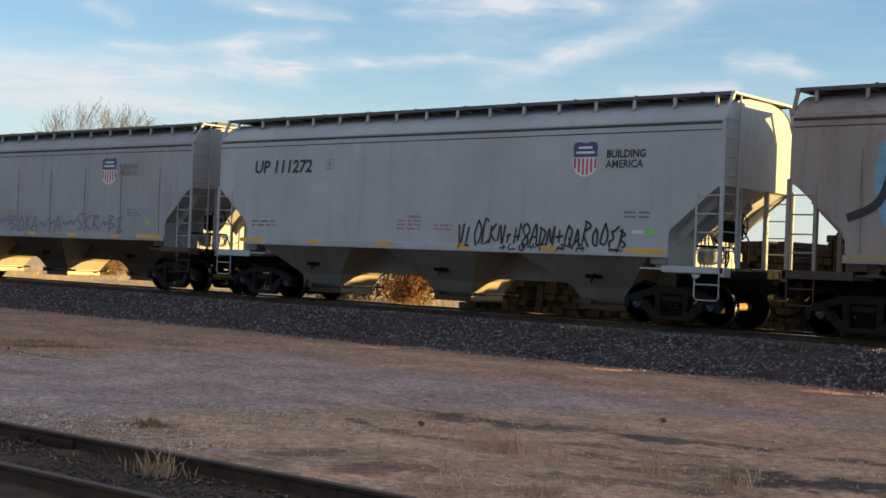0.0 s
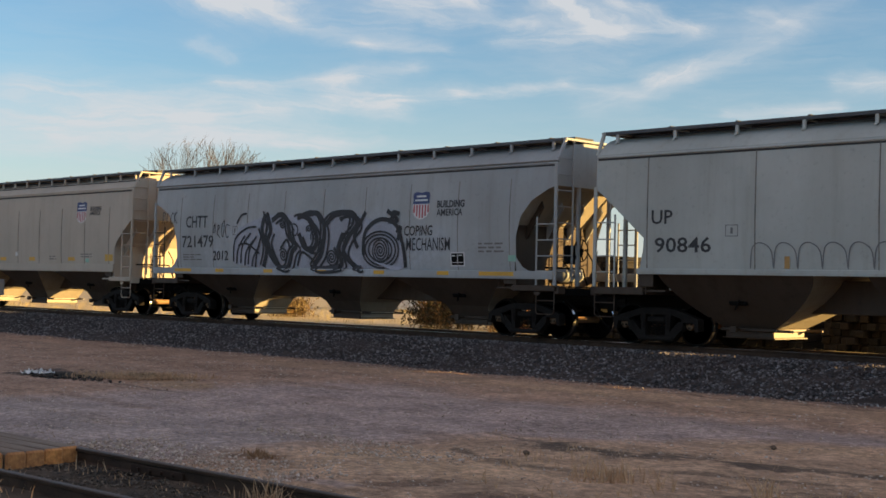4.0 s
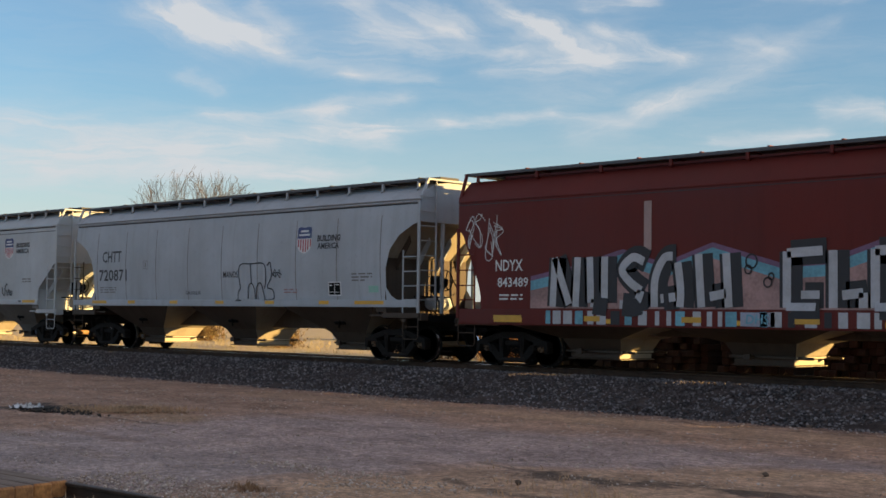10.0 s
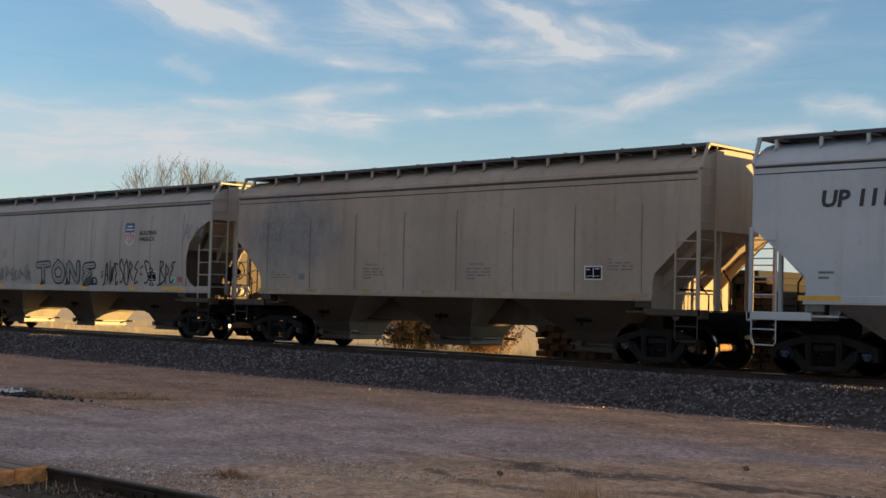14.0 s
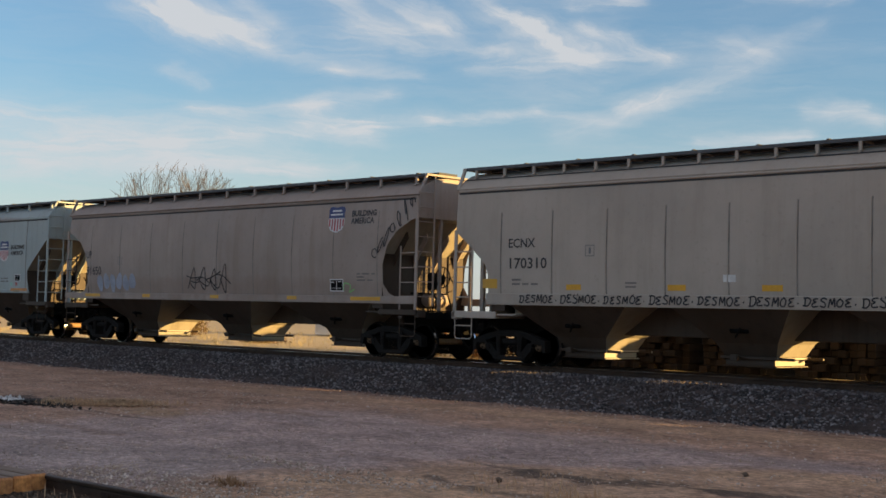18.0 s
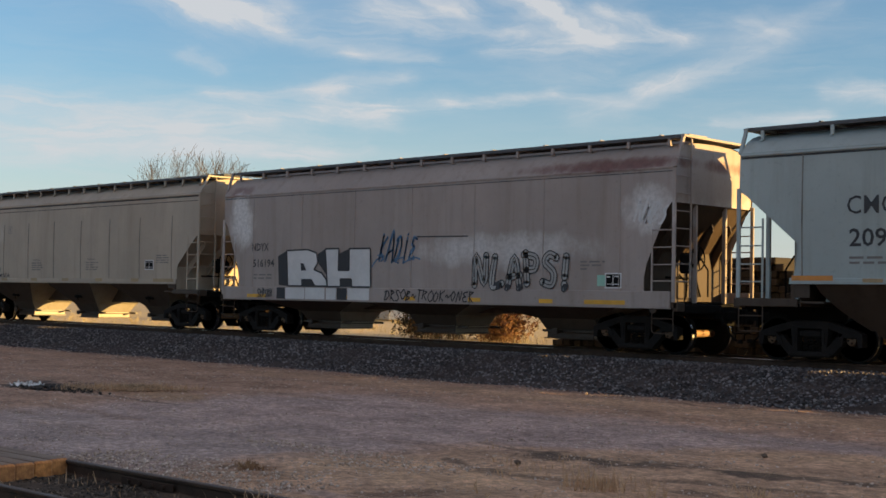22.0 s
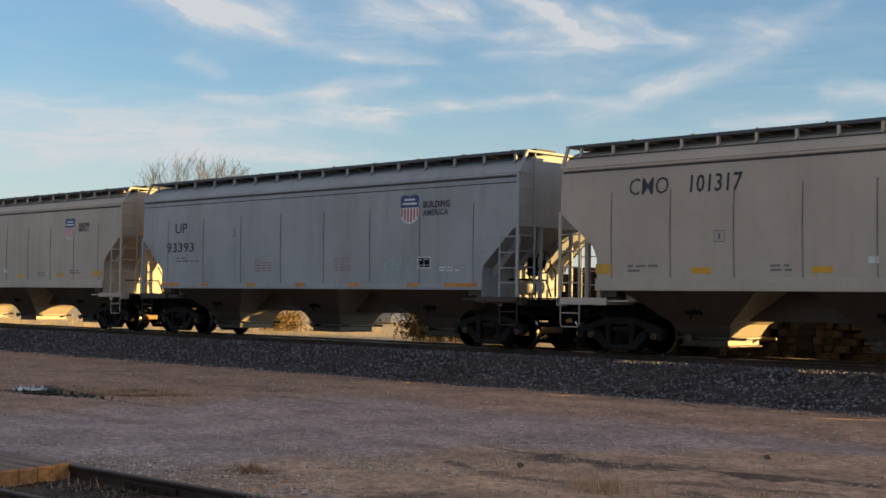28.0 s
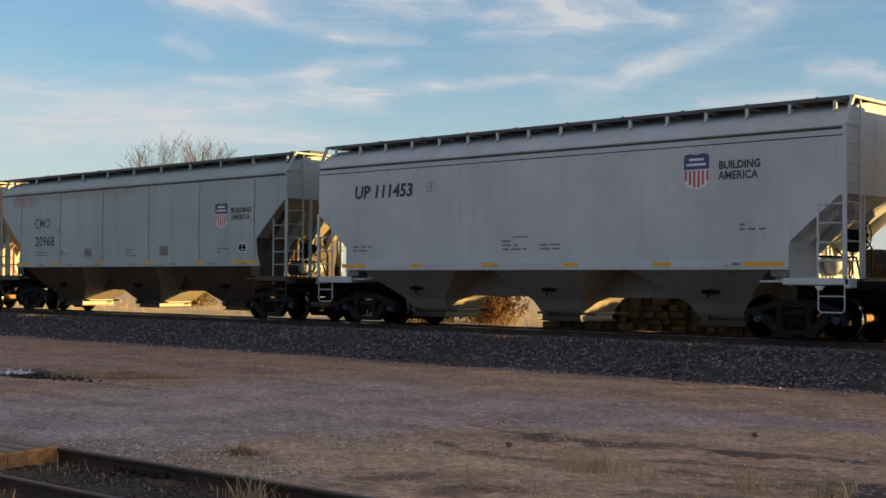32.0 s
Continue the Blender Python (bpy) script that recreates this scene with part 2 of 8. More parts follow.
# hatch colour darkened to hold the shade between roof and walkway
ROOF_STEEL = plain("shaded hatch steel", (0.055, 0.052, 0.050), 0.7, 0.2, 0.4, 3, 0.3)
GALVANISED = plain("weathered galvanised grating", (0.085, 0.085, 0.09), 0.55, 0.4, 0.3, 6, 0.3)
LETTER_BLACK = plain("black lettering paint", (0.030, 0.030, 0.034), 0.6, 0, 0.3, 14, 0.05)
LETTER_GREY = plain("faded grey stencil paint", (0.17, 0.17, 0.175), 0.6, 0, 0.2, 10, 0.05)
LETTER_WHITE = plain("white lettering paint", (0.66, 0.66, 0.64), 0.6, 0, 0.15, 14, 0.05)
TAPE_YELLOW = plain("yellow reflective tape", (0.72, 0.36, 0.03), 0.4, 0, 0.18, 5, 0.05)
TAPE_ORANGE = plain("weathered orange tape", (0.60, 0.22, 0.04), 0.45, 0, 0.25, 5, 0.05)
TAPE_DULL = plain("sun-bleached tape", (0.36, 0.25, 0.13), 0.5, 0, 0.25, 5, 0.05)
TAPE_RED = plain("red reflective tape", (0.45, 0.10, 0.10), 0.4, 0, 0.2, 5, 0.05)
SHIELD_BLUE = plain("blue emblem paint", (0.040, 0.055, 0.16), 0.5, 0, 0.2, 9, 0.05)
SHIELD_RED = plain("red emblem paint", (0.46, 0.075, 0.085), 0.5, 0, 0.2, 9, 0.05)
SHIELD_WHITE = plain("white emblem paint", (0.66, 0.65, 0.64), 0.5, 0, 0.1, 9, 0.05)
MINT = plain("mint green primer", (0.27, 0.52, 0.42), 0.55, 0, 0.15, 7, 0.1)
HUB_BLUE = plain("blue bearing cap", (0.03, 0.055, 0.105), 0.5, 0.2, 0.3, 10, 0.1)
BRASS = plain("rust-brown bearing cap", (0.11, 0.062, 0.032), 0.55, 0.3, 0.3, 10, 0.2)


# ---- mesh helpers ----
class Geo:
    """Collects quads and polygons for one mesh."""

    def __init__(self):
        self.v, self.f, self.m = [], [], []

    def add(self, verts, faces, slot=0):
        n = len(self.v)
        self.v += [tuple(p) for p in verts]
        self.f += [tuple(n + i for i in face) for face in faces]
        self.m += [slot] * len(faces)
        return self

    def box(self, x0, x1, y0, y1, z0, z1, slot=0, chamfer=0.0):
        c = min(chamfer, (x1 - x0) * 0.3, (y1 - y0) * 0.3, (z1 - z0) * 0.3)
        if c <= 0:
            v = [(x, y, z) for z in (z0, z1) for y in (y0, y1) for x in (x0, x1)]
            return self.add(v, [(0, 2, 3, 1), (4, 5, 7, 6), (0, 1, 5, 4), (1, 3, 7, 5), (3, 2, 6, 7), (2, 0, 4, 6)], slot)
        ring = [(x0 + c, y0), (x1 - c, y0), (x1, y0 + c), (x1, y1 - c), (x1 - c, y1), (x0 + c, y1), (x0, y1 - c), (x0, y0 + c)]
        inner = [(x0 + c, y0 + c), (x1 - c, y0 + c), (x1 - c, y0 + c), (x1 - c, y1 - c), (x1 - c, y1 - c), (x0 + c, y1 - c), (x0 + c, y1 - c), (x0 + c, y0 + c)]
        v = [(*p, z0) for p in inner] + [(*p, z0 + c) for p in ring] + [(*p, z1 - c) for p in ring] + [(*p, z1) for p in inner]
        faces = [(i + 8 * k, (i + 1) % 8 + 8 * k, (i + 1) % 8 + 8 * k + 8, i + 8 * k + 8) for k in range(3) for i in range(8)]
        faces += [(7, 5, 3, 1), (24 + 1, 24 + 3, 24 + 5, 24 + 7)]
        return self.add(v, faces, slot)

    def beam(self, a, b, w, h, slot=0):
        """A square bar from a to b; w sideways, h upright."""
        a, b = Vector(a), Vector(b)
        d = (b - a).normalized()
        side = d.cross(Vector((0, 0, 1)))
        if side.length < 1e-3:
            side = Vector((1, 0, 0))
        side.normalize()
        up = side.cross(d)
        v = [p + side * sx * w / 2 + up * sz * h / 2 for p in (a, b) for sx, sz in ((-1, -1), (1, -1), (1, 1), (-1, 1))]
        return self.add(v, [(0, 1, 2, 3), (7, 6, 5, 4), (0, 4, 5, 1), (1, 5, 6, 2), (2, 6, 7, 3), (3, 7, 4, 0)], slot)

    def tube(self, points, r, sides=6, slot=0, taper=None):
        """A round bar along points."""
        pts = [Vector(p) for p in points]
        rings = []
        for i, p in enumerate(pts):
            d = (pts[min(i + 1, len(pts) - 1)] - pts[max(i - 1, 0)]).normalized()
            side = d.cross(Vector((0.13, 0.27, 0.95)))
            if side.length < 1e-3:
                side = d.cross(Vector((1, 0, 0)))
            side.normalize()
            up = d.cross(side)
            rr = r if taper is None else r + (taper - r) * i / max(1, len(pts) - 1)
            rings.append([p + (side * math.cos(k * 2 * math.pi / sides) + up * math.sin(k * 2 * math.pi / sides)) * rr for k in range(sides)])
        v = [q for ring in rings for q in ring]
        faces = [(i * sides + k, i * sides + (k + 1) % sides, (i + 1) * sides + (k + 1) % sides, (i + 1) * sides + k)
                 for i in range(len(pts) - 1) for k in range(sides)]
        faces += [tuple(reversed(range(sides))), tuple(range(len(v) - sides, len(v)))]
        return self.add(v, faces, slot)

    def lathe(self, profile, sides=24, slot=0, axis="y", at=(0, 0, 0)):
        """Turns (radius, along) pairs round an axis."""
        v = []
        for r, a in profile:
            for k in range(sides):
                c, s = math.cos(k * 2 * math.pi / sides) * r, math.sin(k * 2 * math.pi / sides) * r
                p = {"y": (c, a, s), "x": (a, c, s), "z": (c, s, a)}[axis]
                v.append((p[0] + at[0], p[1] + at[1], p[2] + at[2]))
        n = len(profile)
        faces = [(i * sides + k, i * sides + (k + 1) % sides, (i + 1) * sides + (k + 1) % sides, (i + 1) * sides + k)
                 for i in range(n - 1) for k in range(sides)]
        faces += [tuple(reversed(range(sides))), tuple(range((n - 1) * sides, n * sides))]
        return self.add(v, faces, slot)

    def plate(self, outline, y0, y1, slot=0):
        """An outline in x, z made solid between y0 and y1."""
        n = len(outline)
        v = [(x, y0, z) for x, z in outline] + [(x, y1, z) for x, z in outline]
        faces = [tuple(range(n)), tuple(reversed(range(n, 2 * n)))]
        faces += [(i, i + n, (i + 1) % n + n, (i + 1) % n) for i in range(n)]
        return self.add(v, faces, slot)

    def strip(self, points, width, y=0.0, slot=0):
        """A flat painted stroke in x, z."""
        pts = [Vector((p[0], p[1])) for p in points]
        v = []
        for i, p in enumerate(pts):
            d = (pts[min(i + 1, len(pts) - 1)] - pts[max(i - 1, 0)])
            d = d.normalized() if d.length > 1e-6 else Vector((1, 0))
            s = Vector((-d.y, d.x)) * width / 2
            v += [(p.x - s.x, y, p.y - s.y), (p.x + s.x, y, p.y + s.y)]
        return self.add(v, [(2 * i, 2 * i + 2, 2 * i + 3, 2 * i + 1) for i in range(len(pts) - 1)], slot)

    def mesh(self, name, *materials, smooth=False):
        me = bpy.data.meshes.new(name)
        me.from_pydata(self.v, [], self.f)
        for m in materials:
            me.materials.append(m)
        if len(materials) > 1:
            me.polygons.foreach_set("material_index", self.m)
        if smooth:
            me.polygons.foreach_set("use_smooth", [True] * len(self.f))
        me.validate()
        me.update()
        return me


def recalc(me):
    bm = bmesh.new()
    bm.from_mesh(me)
    bmesh.ops.recalc_face_normals(bm, faces=bm.faces)
    bm.to_mesh(me)
    bm.free()
    return me


def part(name, me, parent, label="", at=None, skin=None):
    """Links a mesh as one part of a thing, or of a part. skin: a material for this copy alone."""
    ob = new(name, me)
    ob.parent = parent
    if at is not None:
        ob.matrix_basis = at
    if skin is not None:
        if not me.materials:
            me.materials.append(None)
        ob.material_slots[0].link = "OBJECT"
        ob.material_slots[0].material = skin
    if label:
        tagged(ob, label)
    return ob


def thing(name, label, category, at, group="", me=None, kind=""):
    ob = new(name, me)
    ob.matrix_basis = at
    return tagged(ob, label, category, group, kind)


TEXT_MESHES = {}


def text_mesh(words, size, bold=0.0, shear=0.0, spacing=1.0, materials=(), wide=None):
    """Words as a thin mesh that stands in the x, z plane and faces -y; its lower left corner is the origin."""
    key = (words, size, bold, shear, spacing, materials, wide)
    if key in TEXT_MESHES:
        return TEXT_MESHES[key]
    data = bpy.data.curves.new("lettering", "FONT")
    data.body, data.size, data.offset, data.shear, data.space_character = words, size * 1.37, bold, shear, spacing
    data.resolution_u, data.fill_mode, data.space_line = 2, "FRONT", 0.85
    ob = bpy.data.objects.new("lettering", data)
    scene.collection.objects.link(ob)
    bpy.context.view_layer.update()
    me = bpy.data.meshes.new_from_object(ob.evaluated_get(bpy.context.evaluated_depsgraph_get()))
    bpy.data.objects.remove(ob)
    me.transform(Matrix.Rotation(radians(90), 4, "X"))
    xs = [v.co.x for v in me.vertices]
    zs = [v.co.z for v in me.vertices]
    me.transform(Matrix.Translation((-min(xs), 0, -min(zs))))
    if wide:
        me.transform(Matrix.Diagonal((wide / (max(xs) - min(xs)), 1, 1, 1)))
    me.materials.clear()
    for m in materials:
        me.materials.append(m)
    TEXT_MESHES[key] = me
    return me


# ---- the plan, in metres: x along the tracks, y away from the camera, z up from the yard's ground ----
RAIL_Z = 0.76                  # top of the main line's rails
TRACK_Y = 25.54                # middle of the main line
SIDE_Y = 1.60                  # half a wagon's width
GAUGE = 0.7535                 # half the distance between the rail heads' middles
WHEEL_R = 0.457


def train_at(t):
    """How far the train has come."""
    u = t / 32.0
    return ((((((272.677 * u - 959.371) * u + 1301.52) * u - 836.669) * u + 247.63) * u - 31.938) * u + 359.644) * u - 100.787


# Kinds of wagon: side sheet's height, roof's rise, sill, the cut of the lower corners (inwards from the end, height),
# hopper bays (left, right at the sill; half a bottom's length), ribs, posts of the roof walk
KINDS = {}
KINDS["smooth"] = dict(zt=4.30, zs=1.47, cut=[(0.05, 2.95), (1.17, 2.03), (1.21, 1.85), (1.21, 1.47)], ribs=0, posts=16, bulge=0.02, line=2, sill=(1.47, 1.62), round=0)
KINDS["ribbed"] = dict(zt=4.26, zs=1.47, cut=[(0.03, 3.22), (0.14, 3.13), (0.55, 2.80), (0.95, 2.45), (1.06, 2.2), (1.08, 1.47)], ribs=9, posts=17, bulge=0.05, line=1, sill=(1.47, 1.72), round=0)
KINDS["panel"] = dict(zt=4.28, zs=1.47, cut=[(0.05, 3.0), (1.1, 2.05), (1.16, 1.85), (1.16, 1.47)], ribs=8, posts=16, bulge=0.03, line=2, sill=(1.47, 1.60), round=0)
KINDS["barrel"] = dict(zt=4.22, zs=1.45, cut=[(0.08, 3.66), (0.25, 3.58), (0.75, 3.32), (1.08, 2.95), (1.24, 2.45), (1.24, 1.95), (1.05, 1.72), (0.85, 1.62), (0.85, 1.45)], ribs=9, posts=13, bulge=0.10, line=1, sill=(1.45, 1.62), round=0)
KINDS["flat"] = dict(zt=4.26, zs=1.60, cut=[(0.05, 3.50), (0.16, 3.40), (0.92, 2.76), (1.36, 2.38), (1.34, 2.1), (1.22, 1.60)], ribs=6, posts=11, bulge=0.03, line=1, sill=(1.60, 1.70), round=1)
KINDS["deep"] = dict(zt=4.10, zs=1.04, cut=[(0.05, 3.35), (0.17, 3.2), (0.70, 2.0), (0.77, 1.7), (0.77, 1.04)], ribs=7, posts=15, bulge=0.0, line=0, sill=(1.04, 1.40), round=0)
KINDS["deep_red"] = dict(zt=4.06, zs=1.04, cut=[(0.05, 3.35), (0.17, 3.2), (0.70, 2.0), (0.77, 1.7), (0.77, 1.04)], ribs=0, posts=9, bulge=0.0, line=0, sill=(1.04, 1.40), round=0)


def reach(cut, half, z):
    """Half the length of the side sheet at height z."""
    if z >= cut[0][1]:
        return half
    for (a, za), (b, zb) in zip(cut, cut[1:]):
        if zb <= z <= za:
            k = 0 if za == zb else (za - z) / (za - zb)
            return half - (a + (b - a) * k)
    return half - cut[-1][0]


def wheelset_mesh():
    g = Geo()
    g.tube([(0, -0.95, 0), (0, -0.62, 0)], 0.09, 12, 3)
    g.tube([(0, -0.62, 0), (0, 0.62, 0)], 0.082, 12, 3)
    g.tube([(0, 0.62, 0), (0, 0.95, 0)], 0.09, 12, 3)
    for s in (-1, 1):
        g.lathe([(0.10, s * 0.66), (0.36, s * 0.68), (0.40, s * 0.66), (0.487, s * 0.675), (0.487, s * 0.70), (WHEEL_R, s * 0.71)], 40)
        g.lathe([(WHEEL_R, s * 0.71), (WHEEL_R - 0.008, s * 0.795)], 40, 4)
        g.lathe([(WHEEL_R - 0.008, s * 0.795), (0.445, s * 0.80), (0.415, s * 0.80), (0.40, s * 0.765), (0.20, s * 0.745), (0.16, s * 0.80), (0.10, s * 0.80)], 40)
    for s in (-1, 1):
        g.lathe([(0.02, s * 0.93), (0.105, s * 0.93), (0.115, s * 0.99), (0.10, s * 1.05), (0.05, s * 1.06)], 16, 1)
        for k in range(3):
            a = k * 2.094
            g.lathe([(0.02, s * 1.05), (0.02, s * 1.08), (0.004, s * 1.082)], 6, 2, "y", (0.055 * math.cos(a), 0, 0.055 * math.sin(a)))
    return recalc(g.mesh("wheelset", WHEEL_STEEL, BRASS, BLACK_IRON, SUNLIT_RUST, RAIL_TOP, smooth=False))


def side_frame_mesh():
    """The cast side frame of a bogie: arched top, raking arms, a spring nest in the middle window."""
    g = Geo()
    y0, y1 = -1.09, -0.90
    top = [(-1.14, 0.48), (-1.14, 0.60), (-0.92, 0.68), (-0.50, 0.80), (-0.30, 0.84), (0.30, 0.84), (0.50, 0.80), (0.92, 0.68), (1.14, 0.60), (1.14, 0.48),
           (0.98, 0.50), (0.76, 0.57), (0.42, 0.68), (-0.42, 0.68), (-0.76, 0.57), (-0.98, 0.50)]
    g.plate(top[::-1], y0, y1)
    for s in (-1, 1):
        # pedestal jaw and bearing adapter
        g.plate([(s * 0.64, 0.48), (s * 0.76, 0.60), (s * 1.15, 0.60), (s * 1.16, 0.34), (s * 1.07, 0.33), (s * 1.03, 0.52), (s * 0.75, 0.52), (s * 0.71, 0.33), (s * 0.60, 0.36)], y0 - 0.03, y1)
        g.box(*sorted((s * 0.79, s * 0.99)), y0 - 0.01, y1, 0.50, 0.58, chamfer=0.015)
        # raking arm down to the spring seat, column beside the springs
        g.plate([(s * 0.62, 0.54), (s * 0.78, 0.44), (s * 0.44, 0.10), (s * 0.20, 0.10), (s * 0.30, 0.22)], y0 - 0.01, y1)
        g.plate([(s * 0.27, 0.16), (s * 0.27, 0.70), (s * 0.42, 0.74), (s * 0.40, 0.46), (s * 0.36, 0.16)], y0 - 0.015, y1)
        g.box(*sorted((s * 0.30, s * 0.35)), y0 - 0.035, y0 - 0.01, 0.36, 0.60, chamfer=0.01)
    g.box(-0.48, 0.48, y0 - 0.03, y1 + 0.02, 0.10, 0.215, chamfer=0.03)
    g.box(-0.25, 0.25, y0 + 0.01, y1 + 0.02, 0.50, 0.64, chamfer=0.03)
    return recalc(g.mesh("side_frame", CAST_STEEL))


def spring_mesh():
    g = Geo()
    g.tube([(0.055 * math.cos(a * 0.9), 0.055 * math.sin(a * 0.9), 0.215 + a * 0.0092) for a in range(0, 32)], 0.016, 5)
    return g.mesh("spring", CAST_STEEL)


def bolster_mesh():
    g = Geo()
    g.box(-0.20, 0.20, -1.02, 1.02, 0.46, 0.64, chamfer=0.03)
    g.box(-0.28, 0.28, -0.3, 0.3, 0.62, 0.78, chamfer=0.03)
    for s in (-1, 1):
        g.box(*sorted((s * 0.30, s * 0.42)), -0.62, 0.62, 0.28, 0.40, chamfer=0.02)
        for k in (-1, 1):
            g.box(*sorted((s * 0.40, s * 0.46)), k * 0.76 - 0.06, k * 0.76 + 0.06, 0.26, 0.52, chamfer=0.01)
    return recalc(g.mesh("bolster", BLACK_IRON))


def coupler_mesh():
    g = Geo()
    g.box(-0.75, 0.02, -0.09, 0.09, 0.78, 0.98, chamfer=0.03)
    g.plate([(0.0, 0.70), (0.0, 1.04), (0.16, 1.04), (0.16, 0.70)], -0.16, 0.10)
    g.plate([(0.12, 0.74), (0.12, 1.0), (0.26, 1.0), (0.26, 0.74)], 0.02, 0.16)
    g.plate([(-0.35, 0.66), (-0.35, 1.08), (-0.30, 1.08), (-0.30, 0.66)], -0.24, 0.24)
    return recalc(g.mesh("coupler", BLACK_IRON))


def hose_mesh():
    g = Geo()
    g.tube([(0.0, 0.0, 0.85), (0.10, 0.0, 0.72), (0.20, 0.01, 0.50), (0.33, 0.02, 0.36), (0.46, 0.02, 0.32)], 0.028, 6)
    g.box(0.42, 0.52, -0.03, 0.06, 0.28, 0.37, chamfer=0.01)
    return g.mesh("air_hose", BLACK_IRON, smooth=True)


def brake_wheel_mesh():
    g = Geo()
    ring = [(0, 0.27 * math.cos(a * math.pi / 12), 0.27 * math.sin(a * math.pi / 12)) for a in range(25)]
    g.tube(ring, 0.016, 6)
    for k in range(5):
        a = k * 2 * math.pi / 5
        g.beam((0, 0, 0), (0, 0.27 * math.cos(a), 0.27 * math.sin(a)), 0.03, 0.015)
    g.lathe([(0.02, -0.04), (0.055, -0.03), (0.055, 0.05), (0.02, 0.06)], 12, 0, "x")
    return g.mesh("brake_wheel", BLACK_IRON)


def brake_housing_mesh():
    g = Geo()
    g.box(-0.20, 0.0, -0.20, 0.20, -0.24, 0.22, chamfer=0.05)
    g.box(-0.16, -0.02, 0.14, 0.30, -0.12, 0.10, chamfer=0.03)
    g.tube([(-0.1, 0, -0.24), (-0.1, 0, -0.62), (-0.2, 0.05, -0.9)], 0.016, 6)
    g.lathe([(0.03, 0.18), (0.12, 0.19), (0.12, 0.32), (0.03, 0.33)], 14, 0, "y", (-0.1, 0, 0.05))
    return g.mesh("brake_housing", BLACK_IRON)


WHEELSET, SIDE_FRAME, SPRING = wheelset_mesh(), side_frame_mesh(), spring_mesh()
BOLSTER, COUPLER, HOSE = bolster_mesh(), coupler_mesh(), hose_mesh()
BRAKE_WHEEL, BRAKE_HOUSING = brake_wheel_mesh(), brake_housing_mesh()
CACHE = {}


def wagon_meshes(kind, length, pitch):
    """The meshes that all wagons of a kind and length share."""
    key = (kind, round(length, 2), round(pitch, 2))
    if key in CACHE:
        return CACHE[key]
    k, half, w = KINDS[kind], length / 2, SIDE_Y
    zt, zs, cut = k["zt"], k["zs"], k["cut"]
    made = {}

    # body: side sheets and roof in one skin, cut at the lower corners
    levels = sorted({zs, zt, *(z for _, z in cut if z > zs), *(zs + (zt - zs) * i / 12 for i in range(13))})
    deep = kind.startswith("deep")
    roof = [(1.58, 0.06), (1.46, 0.22), (1.32, 0.40), (1.16, 0.54), (0.70, 0.61), (0.0, 0.63)] if deep else \
        [(1.565, 0.04), (1.47, 0.15), (1.31, 0.285), (1.10, 0.40), (0.85, 0.475), (0.5, 0.52), (0.0, 0.53)]
    ring = []
    for z in levels:
        f = (z - zs) / (zt - zs)
        y = w - k["bulge"] * (2 * f - 1) ** 2
        if k["bulge"] < 0.01:
            y = w
        ring.append((-y, z, reach(cut, half, z)))
    ring += [(-y, zt + dz, half) for y, dz in roof]
    ring += [(-y, z, r) for y, z, r in reversed(ring[:-1])]
    g = Geo()
    xs = [i / 8 for i in range(-8, 9)]
    g.add([(r * u, y, z) for y, z, r in ring for u in xs],
          [(i * 17 + j, i * 17 + j + 1, (i + 1) * 17 + j + 1, (i + 1) * 17 + j) for i in range(len(ring) - 1) for j in range(16)])
    made["body"] = g.mesh("body", smooth=False)
    body = made["body"]
    body.polygons.foreach_set("use_smooth", [True] * len(body.polygons))
    body.set_sharp_from_angle(angle=radians(22))

    # ends: upright sheet, slope sheet below it
    ze = cut[0][1]
    inner = half - 0.03
    upper = [(y * 0.995, z) for y, z, r in ring if z >= ze - 1e-6]
    g = Geo()
    g.add([(inner, y, z) for y, z in upper], [tuple(range(len(upper)))])
    g.add([(inner - 0.05, y, z) for y, z in upper], [tuple(reversed(range(len(upper))))])
    made["end_sheet"] = recalc(g.mesh("end_sheet"))
    bay_out = half - (1.70 if not deep else 1.55)
    z_low = zs
    fall = (ze - z_low) / (inner - bay_out)
    back = max(0.0, max(a - (half - inner) - (ze - z) / fall for a, z in cut) + 0.03)
    g = Geo()
    line = [(inner, ze), (inner - back, ze - 0.03), (bay_out - back, z_low + 0.02), (bay_out, z_low)]
    g.add([(x, s * (1.56 if n < 2 else 1.52), z) for n, (x, z) in enumerate(line) for s in (-1, 1)], [(2 * n, 2 * n + 1, 2 * n + 3, 2 * n + 2) for n in range(3)])
    g.add([(x - 0.03, s * (1.56 if n < 2 else 1.52), z + 0.03) for n, (x, z) in enumerate(line) for s in (-1, 1)], [(2 * n + 2, 2 * n + 3, 2 * n + 1, 2 * n) for n in range(3)])
    made["slope_sheet"] = g.mesh("slope_sheet")
    # upright bulkhead below the slope sheet, over the bogie
    x_b = half - max(a for a, _ in cut) - 0.02
    z_b = ze - (inner - back - x_b) * fall
    g = Geo()
    g.box(x_b - 0.03, x_b, -1.55, 1.55, 1.12, max(z_b, z_low + 0.1), chamfer=0.008)
    made["bulkhead"] = recalc(g.mesh("bulkhead"))

    # hopper bays
    in_gap = 0.10 if deep else 0.58
    third = bay_out / 3
    bays = [(-bay_out, -third - in_gap), (-third + in_gap, third - in_gap), (third + in_gap, bay_out)]
    zb = 0.44
